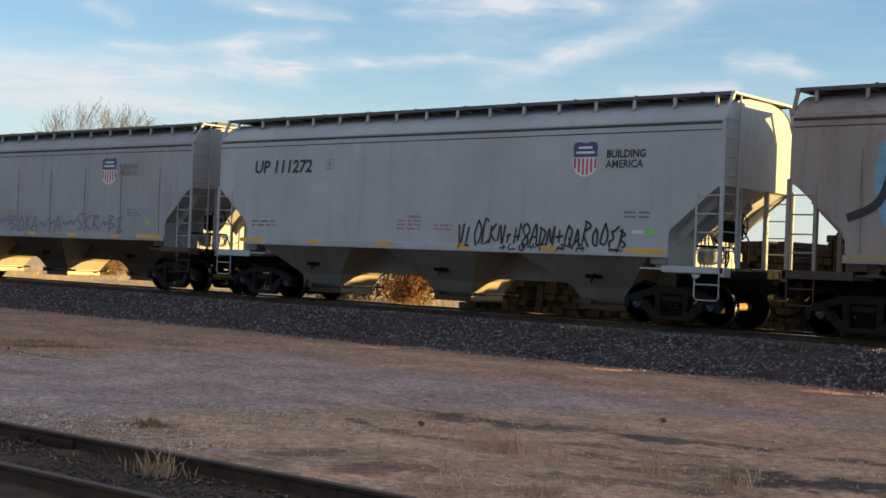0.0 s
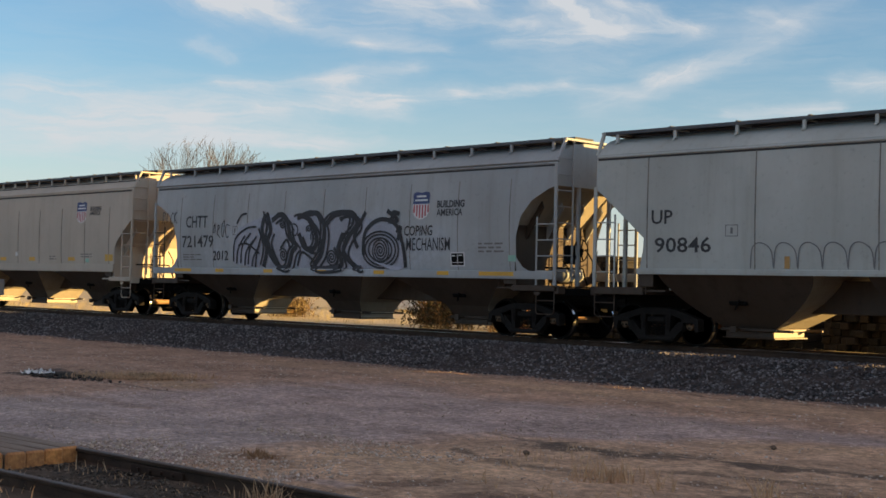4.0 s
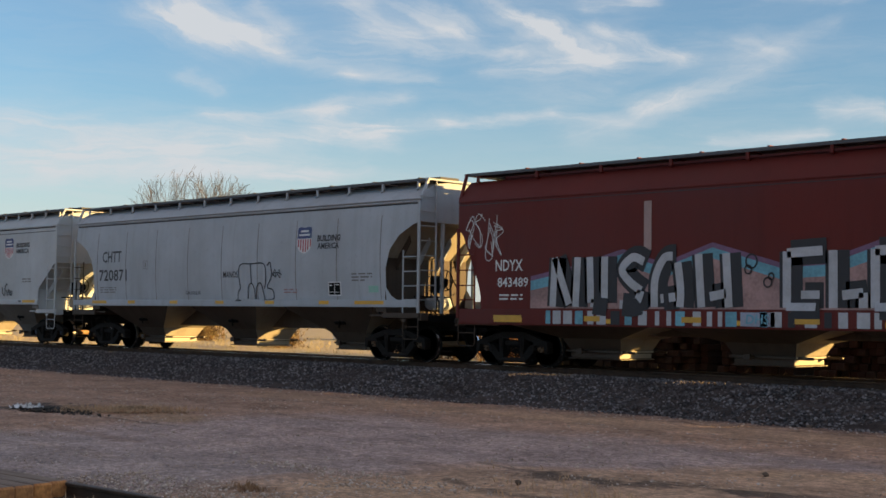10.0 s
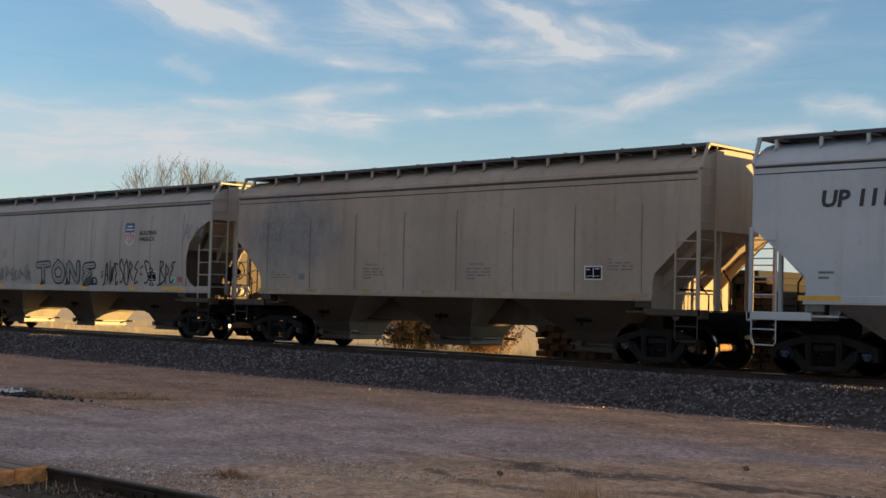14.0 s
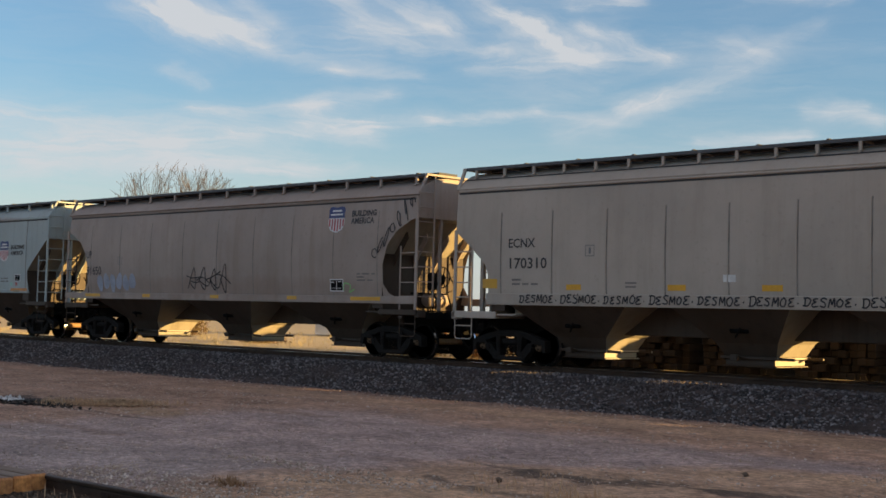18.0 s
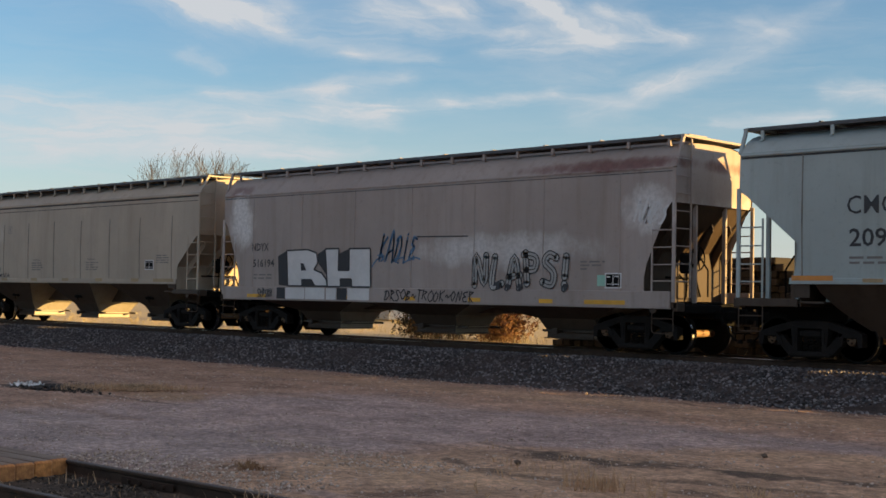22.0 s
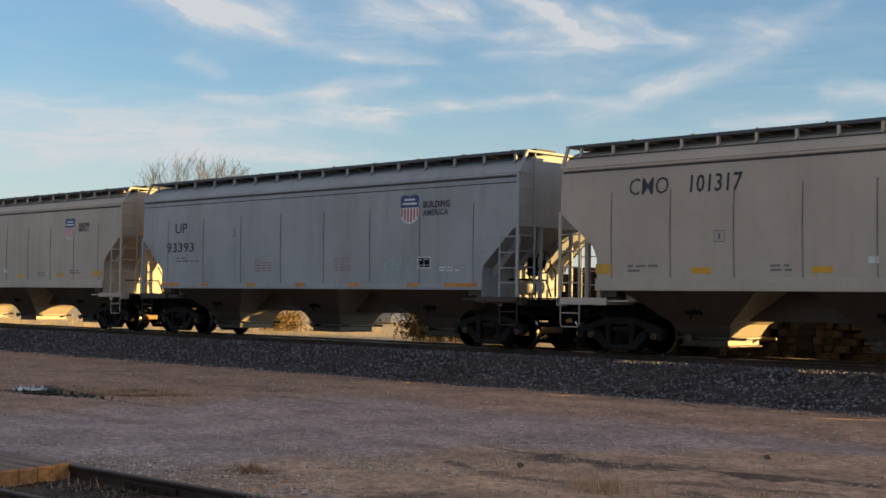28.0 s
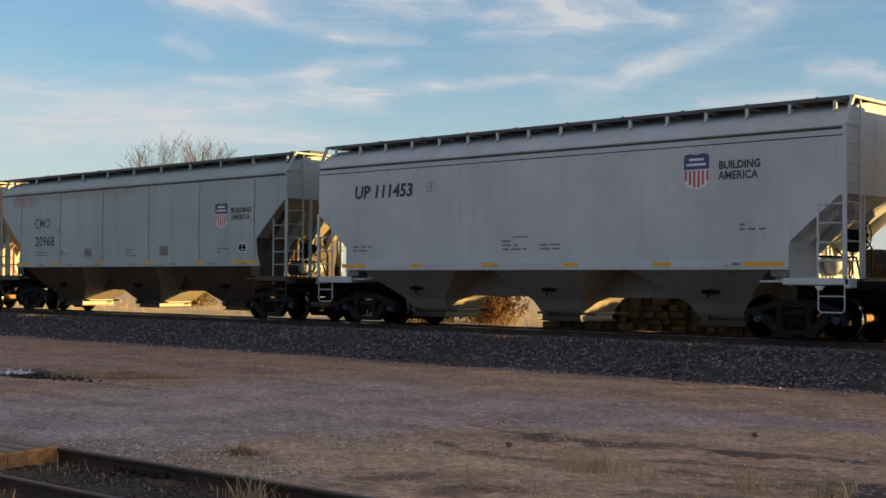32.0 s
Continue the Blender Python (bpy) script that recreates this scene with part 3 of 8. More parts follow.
    for n, (a, b) in enumerate(bays):
        mid = (a + b) / 2 + (0.10 if n == 2 else -0.10 if n == 0 else 0)
        top, low = 1.56 if not deep else 1.5, 0.62
        hb = 0.62 if not deep else 0.75
        g = Geo()
        if k["round"]:
            rings = []
            for i in range(7):
                f = i / 6
                sx = 1 - (1 - math.cos(f * math.pi / 2)) * 0.9 if f < 1 else 0.1
                z = zs + (zb - zs) * f
                e = math.sin(f * math.pi / 2)
                rings.append([(a + (mid - hb - a) * (f ** 1.6), -(top + (low - top) * f), z), (b + (mid + hb - b) * (f ** 1.6), -(top + (low - top) * f), z),
                              (b + (mid + hb - b) * (f ** 1.6), top + (low - top) * f, z), (a + (mid - hb - a) * (f ** 1.6), top + (low - top) * f, z)])
        else:
            z_mid = zb + 0.28
            rings = [[(a, -top, zs), (b, -top, zs), (b, top, zs), (a, top, zs)],
                     [(mid - hb - 0.12, -low - 0.18, z_mid), (mid + hb + 0.12, -low - 0.18, z_mid), (mid + hb + 0.12, low + 0.18, z_mid), (mid - hb - 0.12, low + 0.18, z_mid)],
                     [(mid - hb, -low, zb), (mid + hb, -low, zb), (mid + hb, low, zb), (mid - hb, low, zb)]]
        v = [p for r in rings for p in r]
        g.add(v, [(i * 4 + j, i * 4 + 4 + j, i * 4 + 4 + (j + 1) % 4, i * 4 + (j + 1) % 4) for i in range(len(rings) - 1) for j in range(4)])
        # slot 1: faces across the track's line, painted as if sunlit
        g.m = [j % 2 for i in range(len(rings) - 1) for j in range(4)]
        g.add(rings[-1], [(3, 2, 1, 0)])
        made[f"hopper{n}"] = recalc(g.mesh("hopper", None, None))
        g = Geo()
        g.box(mid - hb - 0.06, mid + hb + 0.06, -low - 0.10, low + 0.10, zb - 0.05, zb + 0.01, chamfer=0.01)
        g.box(mid - hb + 0.03, mid + hb - 0.03, -low - 0.02, low + 0.02, zb - 0.19, zb - 0.05, chamfer=0.015)
        g.box(mid - hb - 0.03, mid + hb + 0.03, -low - 0.06, low + 0.06, zb - 0.21, zb - 0.185, chamfer=0.008)
        g.tube([(mid - 0.2, -low - 0.35, zb - 0.02), (mid - 0.2, low + 0.35, zb - 0.02)], 0.03, 6)
        g.box(mid - 0.28, mid - 0.12, -low - 0.38, -low - 0.30, zb - 0.09, zb + 0.05, chamfer=0.015)
        for s in (-1, 1):
            g.box(mid + hb * 0.2, mid + hb + 0.42, s * low - 0.03, s * low + 0.03, zb - 0.06, zb, chamfer=0.01)
        # slot 1: the gate's end faces, painted as if sunlit
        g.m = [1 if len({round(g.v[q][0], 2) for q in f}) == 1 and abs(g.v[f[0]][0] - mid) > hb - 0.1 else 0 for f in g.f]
        made[f"gate{n}"] = recalc(g.mesh("outlet_gate", None, None))
        g = Geo()
        g.box(mid - 0.22, mid + 0.22, -0.03, 0.03, -0.05, 0.05, chamfer=0.02)
        g.tube([(mid - 0.12, -0.04, -0.14), (mid + 0.10, -0.05, 0.13)], 0.02, 5)
        made[f"vibrator{n}"] = recalc(g.mesh("vibrator_bracket"))
    made["mids"] = [(a + b) / 2 for a, b in bays]

    # side sill, top chord, ribs
    sa, sb = k["sill"]
    run = half - 0.02 if kind == "barrel" else reach(cut, half, zs) + 0.03
    if deep:
        run = half - 0.06
    g = Geo()
    g.box(-run, run, -0.035, 0.03, sa, sb, chamfer=0.012)
    g.box(-run, run, -0.05, 0.05, sa - 0.025, sa, chamfer=0.006)
    made["side_sill"] = recalc(g.mesh("side_sill"))
    g = Geo()
    if k["line"]:
        g.box(-half + 0.02, half - 0.02, -0.045, 0.03, zt - 0.045, zt, chamfer=0.012)
    if k["line"] == 2:
        g.box(-half + 0.02, half - 0.02, -0.022, 0.03, zt - 0.205, zt - 0.185, chamfer=0.006)
    if not k["line"]:
        g.box(-half + 0.02, half - 0.02, -0.02, 0.03, zt - 0.02, zt + 0.03, chamfer=0.01)
    made["top_chord"] = recalc(g.mesh("top_chord"))
    g = Geo()
    zr = zt - 0.05
    z_top = zr - {"ribbed": 0.55, "panel": 0.62, "barrel": 0.30}.get(kind, 0.0)
    z_pts = [sb + (z_top - sb) * i / 6 for i in range(7)]
    pts = []
    for z in z_pts:
        f = (z - zs) / (zt - zs)
        pts.append((0, -(w - k["bulge"] * (2 * f - 1) ** 2), z))
    for (x0, y0, za), (x1, y1, zz) in zip(pts, pts[1:]):
        g.add([(-0.014, y0 + 0.01, za), (0.014, y0 + 0.01, za), (0.014, y1 + 0.01, zz), (-0.014, y1 + 0.01, zz),
               (-0.009, y0 - 0.011, za), (0.009, y0 - 0.011, za), (0.009, y1 - 0.011, zz), (-0.009, y1 - 0.011, zz)],
              [(4, 5, 6, 7), (0, 4, 7, 3), (5, 1, 2, 6)])
    made["rib"] = g.mesh("rib")
    s = Geo()
    for (x0, y0, za), (x1, y1, zz) in zip(pts, pts[1:]):
        s.add([(-0.012, y0 - 0.004, za), (0.012, y0 - 0.004, za), (0.012, y1 - 0.004, zz), (-0.012, y1 - 0.004, zz),
               (-0.012, y0 + 0.004, za), (0.012, y0 + 0.004, za), (0.012, y1 + 0.004, zz), (-0.012, y1 + 0.004, zz)],
              [(0, 1, 2, 3), (0, 3, 7, 4), (1, 5, 6, 2)])
    made["seam"] = s.mesh("seam")

    # roof walk and its brackets, hatch covers
    zw = zt + 0.58 if not deep else zt + 0.74
    g = Geo()
    deck = [(-1.31, zw + 0.015), (-1.31, zw - 0.06), (-1.27, zw - 0.06), (-1.27, zw - 0.03), (-0.77, zw - 0.03), (-0.77, zw - 0.06), (-0.73, zw - 0.06), (-0.73, zw + 0.01), (-0.77, zw + 0.01), (-0.77, zw), (-1.27, zw), (-1.27, zw + 0.015)]
    n = len(deck)
    g.add([(-half - 0.05, y, z) for y, z in deck] + [(half + 0.05, y, z) for y, z in deck],
          [(i, (i + 1) % n, n + (i + 1) % n, n + i) for i in range(n)] + [tuple(range(n)), tuple(range(n, 2 * n))])
    made["end_walk"] = Geo().box(half - 0.45, half + 0.05, -0.72, 0.72, zw - 0.04, zw, chamfer=0.01).mesh("end_walk")
    made["roof_walk"] = recalc(g.mesh("roof_walk"))
    g = Geo()
    y_foot = 1.36 if not deep else 1.14
    z_foot = zt + 0.33 if not deep else zt + 0.52
    g.plate([(-0.035, z_foot), (-0.035, zw - 0.03), (0.035, zw - 0.03), (0.035, z_foot)], -1.305, -1.255)
    g.beam((0, -1.28, zw - 0.05), (0, -0.75, zw - 0.05), 0.05, 0.04)
    g.beam((0, -1.29, z_foot + 0.02), (0, -y_foot, z_foot - 0.03), 0.06, 0.03)
    made["walk_bracket"] = recalc(g.mesh("walk_bracket"))
    g = Geo()
    zc = zt + 0.53 if not deep else zt + 0.63
    g.box(-half + 0.5, half - 0.5, -0.36, 0.36, zc - 0.05, zc + 0.05)
    zh = zw + 0.15
    g.plate([(-half + 0.45, zc + 0.03), (-half + 0.45, zh), (half - 0.45, zh), (half - 0.45, zc + 0.03)], -0.36, 0.36)
    n = 9
    for i in range(n):
        x = -half + 1.2 + (length - 2.4) * i / (n - 1)
        g.box(x - 0.03, x + 0.03, -0.44, 0.44, zh - 0.01, zh + 0.02)
        g.box(x - 0.06, x + 0.06, 0.42, 0.55, zc - 0.05, zh + 0.02)
    made["hatch_cover"] = recalc(g.mesh("hatch_cover"))

    # ends: corner post, ladders, platform, stiffeners
    z_plat = 1.28 if not deep else 1.16
    for name, z_top in (("corner_post", zt - 0.02), ("short_post", ze + 0.06)):
        g = Geo()
        g.box(half - 0.035, half + 0.055, -w - 0.02, -w + 0.035, z_plat, z_top, chamfer=0.012)
        made[name] = recalc(g.mesh("corner_post"))
    g = Geo()
    g.beam((half + 0.01, -w + 0.05, zt + 0.02), (half + 0.03, -1.30, zw - 0.04), 0.07, 0.06)
    made["roof_brace"] = recalc(g.mesh("roof_brace"))
    made["end_beam"] = Geo().beam((half + 0.03, -1.33, zw - 0.02), (half + 0.03, 1.33, zw - 0.02), 0.10, 0.05).mesh("end_beam")
    g = Geo()
    x_in = half - 0.56
    g.box(x_in - 0.022, x_in + 0.022, -w - 0.015, -w + 0.02, z_plat, min(2.92, ze - 0.05), chamfer=0.008)
    made["side_ladder"] = recalc(g.mesh("side_ladder"))
    made["side_rung"] = Geo().tube([(x_in, -w - 0.01, 0), (half, -w - 0.01, 0)], 0.016, 6).mesh("rung")
    made["side_rungs"] = (1.62, 1.98, 2.36, 2.74)
    g = Geo()
    g.box(half + 0.02, half + 0.06, -1.02, -0.975, z_plat + 0.1, zw - 0.06, chamfer=0.008)
    made["end_ladder"] = recalc(g.mesh("end_ladder"))
    made["end_rung"] = Geo().tube([(half + 0.035, -w, 0), (half + 0.035, -1.0, 0)], 0.016, 6).mesh("rung")
    made["end_rungs"] = [1.62 + 0.385 * i for i in range(int((zt + 0.25 - 1.62) / 0.385) + 1)]
    g = Geo()
    x_out = half + 0.10
    g.box(half - 1.35, x_out, -w, -w + 0.07, z_plat - 0.14, z_plat, chamfer=0.015)
    g.box(half - 1.35, x_out, w - 0.07, w, z_plat - 0.17, z_plat, chamfer=0.015)
    g.box(x_out - 0.10, x_out + 0.02, -w, -w + 0.3, z_plat - 0.20, z_plat, chamfer=0.02)
    g.box(x_out - 0.10, x_out + 0.02, w - 0.3, w, z_plat - 0.20, z_plat, chamfer=0.02)
    g.box(half - 1.9, half - 0.1, -w + 0.07, w - 0.07, z_plat - 0.09, z_plat - 0.05)
    g.plate([(half - 0.62, z_plat - 0.16), (half - 0.60, z_plat - 0.20), (half - 0.56, z_plat - 0.24), (half - 0.48, z_plat - 0.24), (half - 0.44, z_plat - 0.20), (half - 0.42, z_plat - 0.16)], -w - 0.01, -w + 0.03)
    made["end_platform"] = recalc(g.mesh("end_platform"))
    g = Geo()
    g.tube([(x_in, -w + 0.02, z_plat - 0.1), (x_in, -w + 0.02, z_plat - 0.62), (x_in + 0.05, -w + 0.02, z_plat - 0.68), (half - 0.05, -w + 0.02, z_plat - 0.68), (half, -w + 0.02, z_plat - 0.62), (half, -w + 0.02, z_plat - 0.1)], 0.014, 6)
    g.tube([(x_in, -w + 0.02, z_plat - 0.36), (half, -w + 0.02, z_plat - 0.36)], 0.014, 6)
    made["step"] = g.mesh("stirrup_step")
    g = Geo()
    x_s = half - 0.75
    z_s = ze - (0.72) * (ze - z_low) / (inner - bay_out)
    g.plate([(bay_out + 0.1, z_plat - 0.05), (bay_out + 0.02, z_low), (x_s + 0.5, ze - 0.25 * (ze - z_low) / (inner - bay_out)), (x_s + 0.55, ze - 0.26 * (ze - z_low) / (inner - bay_out) - 0.15), (bay_out + 0.32, z_low - 0.02), (bay_out + 0.32, z_plat - 0.05)], -0.02, 0.02)
    g.v = [(x - back, y, z) for x, y, z in g.v]
    made["end_stiffener"] = recalc(g.mesh("end_stiffener"))
    g = Geo()
    if kind == "ribbed":
        g.box(half - 0.09, half + 0.03, -0.055, 0.055, z_plat - 0.1, zt + 0.26, chamfer=0.012)
    else:
        g.box(half - 0.16, half - 0.06, -0.035, 0.035, z_plat - 0.1, ze + 0.02, chamfer=0.01)
    made["end_post"] = recalc(g.mesh("end_post"))
    g = Geo()
    g.box(bay_out - 0.05, half + 0.1, -0.25, 0.25, 0.80, 1.18, chamfer=0.03)
    made["centre_sill"] = recalc(g.mesh("draft_sill"))
    g = Geo()
    g.box(-bay_out + 0.06, bay_out - 0.06, -0.26, 0.26, 0.80, min(zs + 0.02, 1.5), chamfer=0.02)
    made["spine"] = recalc(g.mesh("centre_sill"))
    # dark strips modelled as the shadow line below the roof's overhanging edge
    g = Geo()
    z_shade = zt - 0.075
    y_shade = SIDE_Y - (0 if k["bulge"] < 0.01 else k["bulge"] * (2 * (z_shade - zs) / (zt - zs) - 1) ** 2)
    g.box(-half + 0.04, half - 0.04, -y_shade - 0.008, -y_shade + 0.02, z_shade - (0.020 if k["line"] else 0.008), z_shade + (0.020 if k["line"] else 0.008))
    if k["line"] == 2:
        g.box(-half + 0.04, half - 0.04, -y_shade - 0.008, -y_shade + 0.02, z_shade - 0.150, z_shade - 0.132)
    if kind == "ribbed":
        g.box(-half + 0.04, half - 0.04, -1.345, -1.28, zt + 0.27, zt + 0.296)
    made["roof_seam"] = recalc(g.mesh("roof_seam"))
    g = Geo()
    g.box(half - 1.28, half - 1.20, -w + 0.01, -w + 0.05, z_plat - 0.05, zs + 0.02, chamfer=0.01)
    g.box(half - 1.62, half - 1.22, -w + 0.02, -w + 0.06, z_plat + 0.02, zs + 0.01, chamfer=0.01)
    made["gusset"] = recalc(g.mesh("gusset"))
    # cross pipe and reservoir at the end
    g = Geo()
    g.tube([(half - 1.0, -0.75, 1.72), (half - 0.75, -0.75, 1.72), (half - 0.75, 0.4, 1.72), (half - 0.75, 0.6, 1.3)], 0.025, 6)
    g.tube([(half - 0.35, 0.3, 1.3), (half - 0.35, 0.3, 1.9), (half - 0.5, 0.2, 2.2)], 0.02, 6)
    g.tube([(half - 0.6, -0.2, 1.28), (half - 0.6, -0.2, 1.6), (half - 0.9, -0.2, 1.9)], 0.02, 6)
    made["brake_pipe"] = g.mesh("brake_pipe")
    g = Geo()
    g.lathe([(0.03, -0.42), (0.17, -0.38), (0.20, -0.3), (0.20, 0.3), (0.17, 0.38), (0.03, 0.42)], 16, 0, "y", (half - 1.05, 0.25, 1.56))
    made["air_reservoir"] = g.mesh("air_reservoir", smooth=True)
    g = Geo()
    g.box(half + 0.10, half + 0.12, -1.3, 1.3, 2.12, 2.15)
    made["grab_bar"] = g.mesh("end_grab_bar")
    g = Geo()
    g.box(half - 0.4, half + 0.1, -1.2, 1.2, z_plat - 0.04, z_plat - 0.01)
    g.box(half, half + 0.12, -1.3, 1.3, z_plat - 0.24, z_plat - 0.045, chamfer=0.02)
    made["crossover"] = g.mesh("crossover_platform")
    for name in list(made):
        me = made[name]
        if isinstance(me, bpy.types.Mesh) and not me.materials:
            me.materials.append(None)
    CACHE[key] = made
    return made


# seams and some ribs in a tone darker than the wagon paint
SEAM = plain("dark panel seam", (0.20, 0.182, 0.165), 0.8, 0, 0.5, 3, 0.1)
WAGONS = []      # object, place in the train, its wheelsets


def flipped(parent, name, me, skin, label="", both_sides=False):
    """A part at both ends of a wagon; both_sides: at all four corners."""
    out = [part(name, me, parent, label, None, skin), part(name, me, parent, label, pose(0, 0, 0, 0, 0, 180), skin)]
    if both_sides:
        mirror = Matrix.Diagonal((1, -1, 1, 1))
        out.append(part(name, me, parent, label, mirror, skin))
        out.append(part(name, me, parent, label, Matrix.Diagonal((-1, 1, 1, 1)), skin))
    return out


def wagon(label, kind, right, left, front_gap, back_gap, skin, hopper_skin=None, brake_right=True, tapes=(), tape=None, cap=None):
    """One covered hopper wagon; right and left are its ends' places in the train."""
    length, mid = right - left, (right + left) / 2
    half = length / 2
    k = KINDS[kind]
    me = wagon_meshes(kind, length, 0)
    ob = new("covered_hopper_wagon")
    ob.matrix_basis = pose(mid + train_at(0), TRACK_Y, RAIL_Z)
    tagged(ob, label, "rail wagon", "wagons of the freight train")
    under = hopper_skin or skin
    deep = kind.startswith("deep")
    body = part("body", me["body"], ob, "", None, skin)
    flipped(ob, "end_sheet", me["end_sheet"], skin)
    # barrel and flat slope sheets take a darker tone that passes for shade
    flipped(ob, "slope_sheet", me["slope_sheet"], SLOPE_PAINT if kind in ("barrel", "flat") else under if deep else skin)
    # inner end parts in the dark copy, shade under the overhang painted in
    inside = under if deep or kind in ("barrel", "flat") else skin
    # platforms and steps take the darker copy on most kinds
    dimmed = under if kind not in ("smooth", "ribbed") else skin
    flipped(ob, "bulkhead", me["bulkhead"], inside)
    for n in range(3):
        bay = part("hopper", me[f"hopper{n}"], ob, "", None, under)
        # end slopes take the lighter copy, low sun put into the colour
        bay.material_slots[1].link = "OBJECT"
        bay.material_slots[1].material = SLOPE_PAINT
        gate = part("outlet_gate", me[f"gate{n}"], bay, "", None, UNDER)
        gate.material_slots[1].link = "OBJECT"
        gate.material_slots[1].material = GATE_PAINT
        zc = 0.95
        if not kind.startswith("deep"):
            part("vibrator_bracket", me[f"vibrator{n}"], bay, "", pose(0, -1.10, 0.98, 42), BLACK_IRON)
    for s in (0, 1):
        turn = pose(0, 0, 0, 0, 0, 180 * s)
        part("side_sill", me["side_sill"], ob, "", turn @ pose(0, -SIDE_Y, 0), skin)
        part("top_chord", me["top_chord"], ob, "", turn @ pose(0, -SIDE_Y + k["bulge"], 0), skin)
    if k["ribs"]:
        span = (half - 1.45) * 2
        for i in range(k["ribs"]):
            x = -span / 2 + span * i / (k["ribs"] - 1)
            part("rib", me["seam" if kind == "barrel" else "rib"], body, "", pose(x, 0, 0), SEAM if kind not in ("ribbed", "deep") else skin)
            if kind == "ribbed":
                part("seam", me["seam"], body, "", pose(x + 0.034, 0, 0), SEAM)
    flipped(ob, "roof_walk", me["roof_walk"], GALVANISED, "dark steel grating walkway")
    flipped(ob, "end_walk", me["end_walk"], GALVANISED)
    # black strips stand in for the shadow under the roof's edge
    flipped(ob, "roof_seam", me["roof_seam"], LETTER_BLACK)
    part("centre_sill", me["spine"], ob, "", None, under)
    for i in range(k["posts"]):
        x = -half + 0.35 + (length - 0.7) * i / (k["posts"] - 1)
        part("walk_bracket", me["walk_bracket"], ob, "", pose(x, 0, 0), skin)
    part("hatch_cover", me["hatch_cover"], ob, "", None, skin if kind.startswith("deep") else ROOF_STEEL)
    flipped(ob, "corner_post", me["corner_post"], skin)
    flipped(ob, "roof_brace", me["roof_brace"], skin, "", True)
    flipped(ob, "end_beam", me["end_beam"], skin)
    for m in (Matrix.Diagonal((1, -1, 1, 1)), Matrix.Diagonal((-1, 1, 1, 1))):
        part("corner_post", me["short_post"], ob, "", m, skin)
    for name, both in (("side_ladder", True), ("end_ladder", False)):
        for n, ladder in enumerate(flipped(ob, name, me[name], skin, "", both)):
            tone = under if kind == "barrel" and n in (1, 3) else skin
            ladder.material_slots[0].material = tone
            for z in me[name.replace("ladder", "rungs")]:
                part("rung", me[name.replace("ladder", "rung")], ladder, "", pose(0, 0, z), tone)
    flipped(ob, "end_platform", me["end_platform"], dimmed)
    flipped(ob, "stirrup_step", me["step"], dimmed, "", True)
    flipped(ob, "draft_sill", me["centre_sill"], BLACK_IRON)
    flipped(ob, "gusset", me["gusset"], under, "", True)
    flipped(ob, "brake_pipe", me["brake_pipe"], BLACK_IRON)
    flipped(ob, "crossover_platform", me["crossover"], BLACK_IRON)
    for y in (-1.15, -0.40, 0.40, 1.15):
        for turn in (0, 180):
            part("end_stiffener", me["end_stiffener"], ob, "", pose(0, 0, 0, 0, 0, turn) @ pose(0, y, 0), inside if y < -1 or deep else skin)
            if abs(y) < 1:
                part("end_post", me["end_post"], ob, "", pose(0, 0, 0, 0, 0, turn) @ pose(0, y * 1.5, 0), skin)
    turn = pose(0, 0, 0, 0, 0, 0 if brake_right else 180)
    housing = part("brake_housing", BRAKE_HOUSING, ob, "", turn @ pose(half - 0.25, -0.55, 2.05), BLACK_IRON)
    part("brake_wheel", BRAKE_WHEEL, housing, "black spoked hand brake wheel", pose(0.12, 0.1, 0.1), BLACK_IRON)
    part("air_reservoir", me["air_reservoir"], ob, "", turn, skin)
    # couplers reach to the middle of the gaps
    part("coupler", COUPLER, ob, "", pose(half + front_gap / 2 - 0.12, 0, 0))
    part("coupler", COUPLER, ob, "", pose(-half - back_gap / 2 + 0.12, 0, 0, 0, 0, 180))
    part("air_hose", HOSE, ob, "", pose(half + front_gap / 2 - 0.45, -0.25, 0))
    part("air_hose", HOSE, ob, "", pose(-half - back_gap / 2 + 0.45, 0.25, 0, 0, 0, 180))
    # bogies
    sets = []
    for s in (-1, 1):
        x = s * (half - 1.36)
        truck = part("bogie", BOLSTER, ob, "black cast-steel bogie", pose(x, 0, 0))
        part("side_frame", SIDE_FRAME, truck)
        part("side_frame", SIDE_FRAME, truck, "", pose(0, 0, 0, 0, 0, 180))
        for y in (-0.98, 0.98):
            for dx in (-0.14, 0.0, 0.14):
                part("spring", SPRING, truck, "", pose(dx, y, 0))
        for dx in (-0.889, 0.889):
            axle = part("wheelset", WHEELSET, truck, "", pose(dx, 0, WHEEL_R))
            if cap is not None:
                axle.material_slots[1].link = "OBJECT"
                axle.material_slots[1].material = cap
            sets.append((axle, mid + x + dx, dx))
    # tape along the sill: from, to in metres from the middle
    z0 = k["sill"][0] + 0.045
    for a, b in tapes:
        g = Geo()
        g.box(a, b, -SIDE_Y - 0.041, -SIDE_Y - 0.036, z0, z0 + 0.10)
        part("reflector_tape", g.mesh("reflector_tape", tape or TAPE_YELLOW), ob, "yellow reflective tape")
    WAGONS.append((ob, mid, sets))
    return ob


# ---- ground, ballast, tracks ----
def smoothstep(a, b, x):
    u = np.clip((x - a) / (b - a), 0, 1)
    return u * u * (3 - 2 * u)


# from, to, half width, colour, strength
MUD, EARTH, CINDER = (0.100, 0.071, 0.048), (0.174, 0.109, 0.070), (0.030, 0.024, 0.021)
SAND, GREY = (0.539, 0.387, 0.244), (0.365, 0.309, 0.300)
STAINS = []


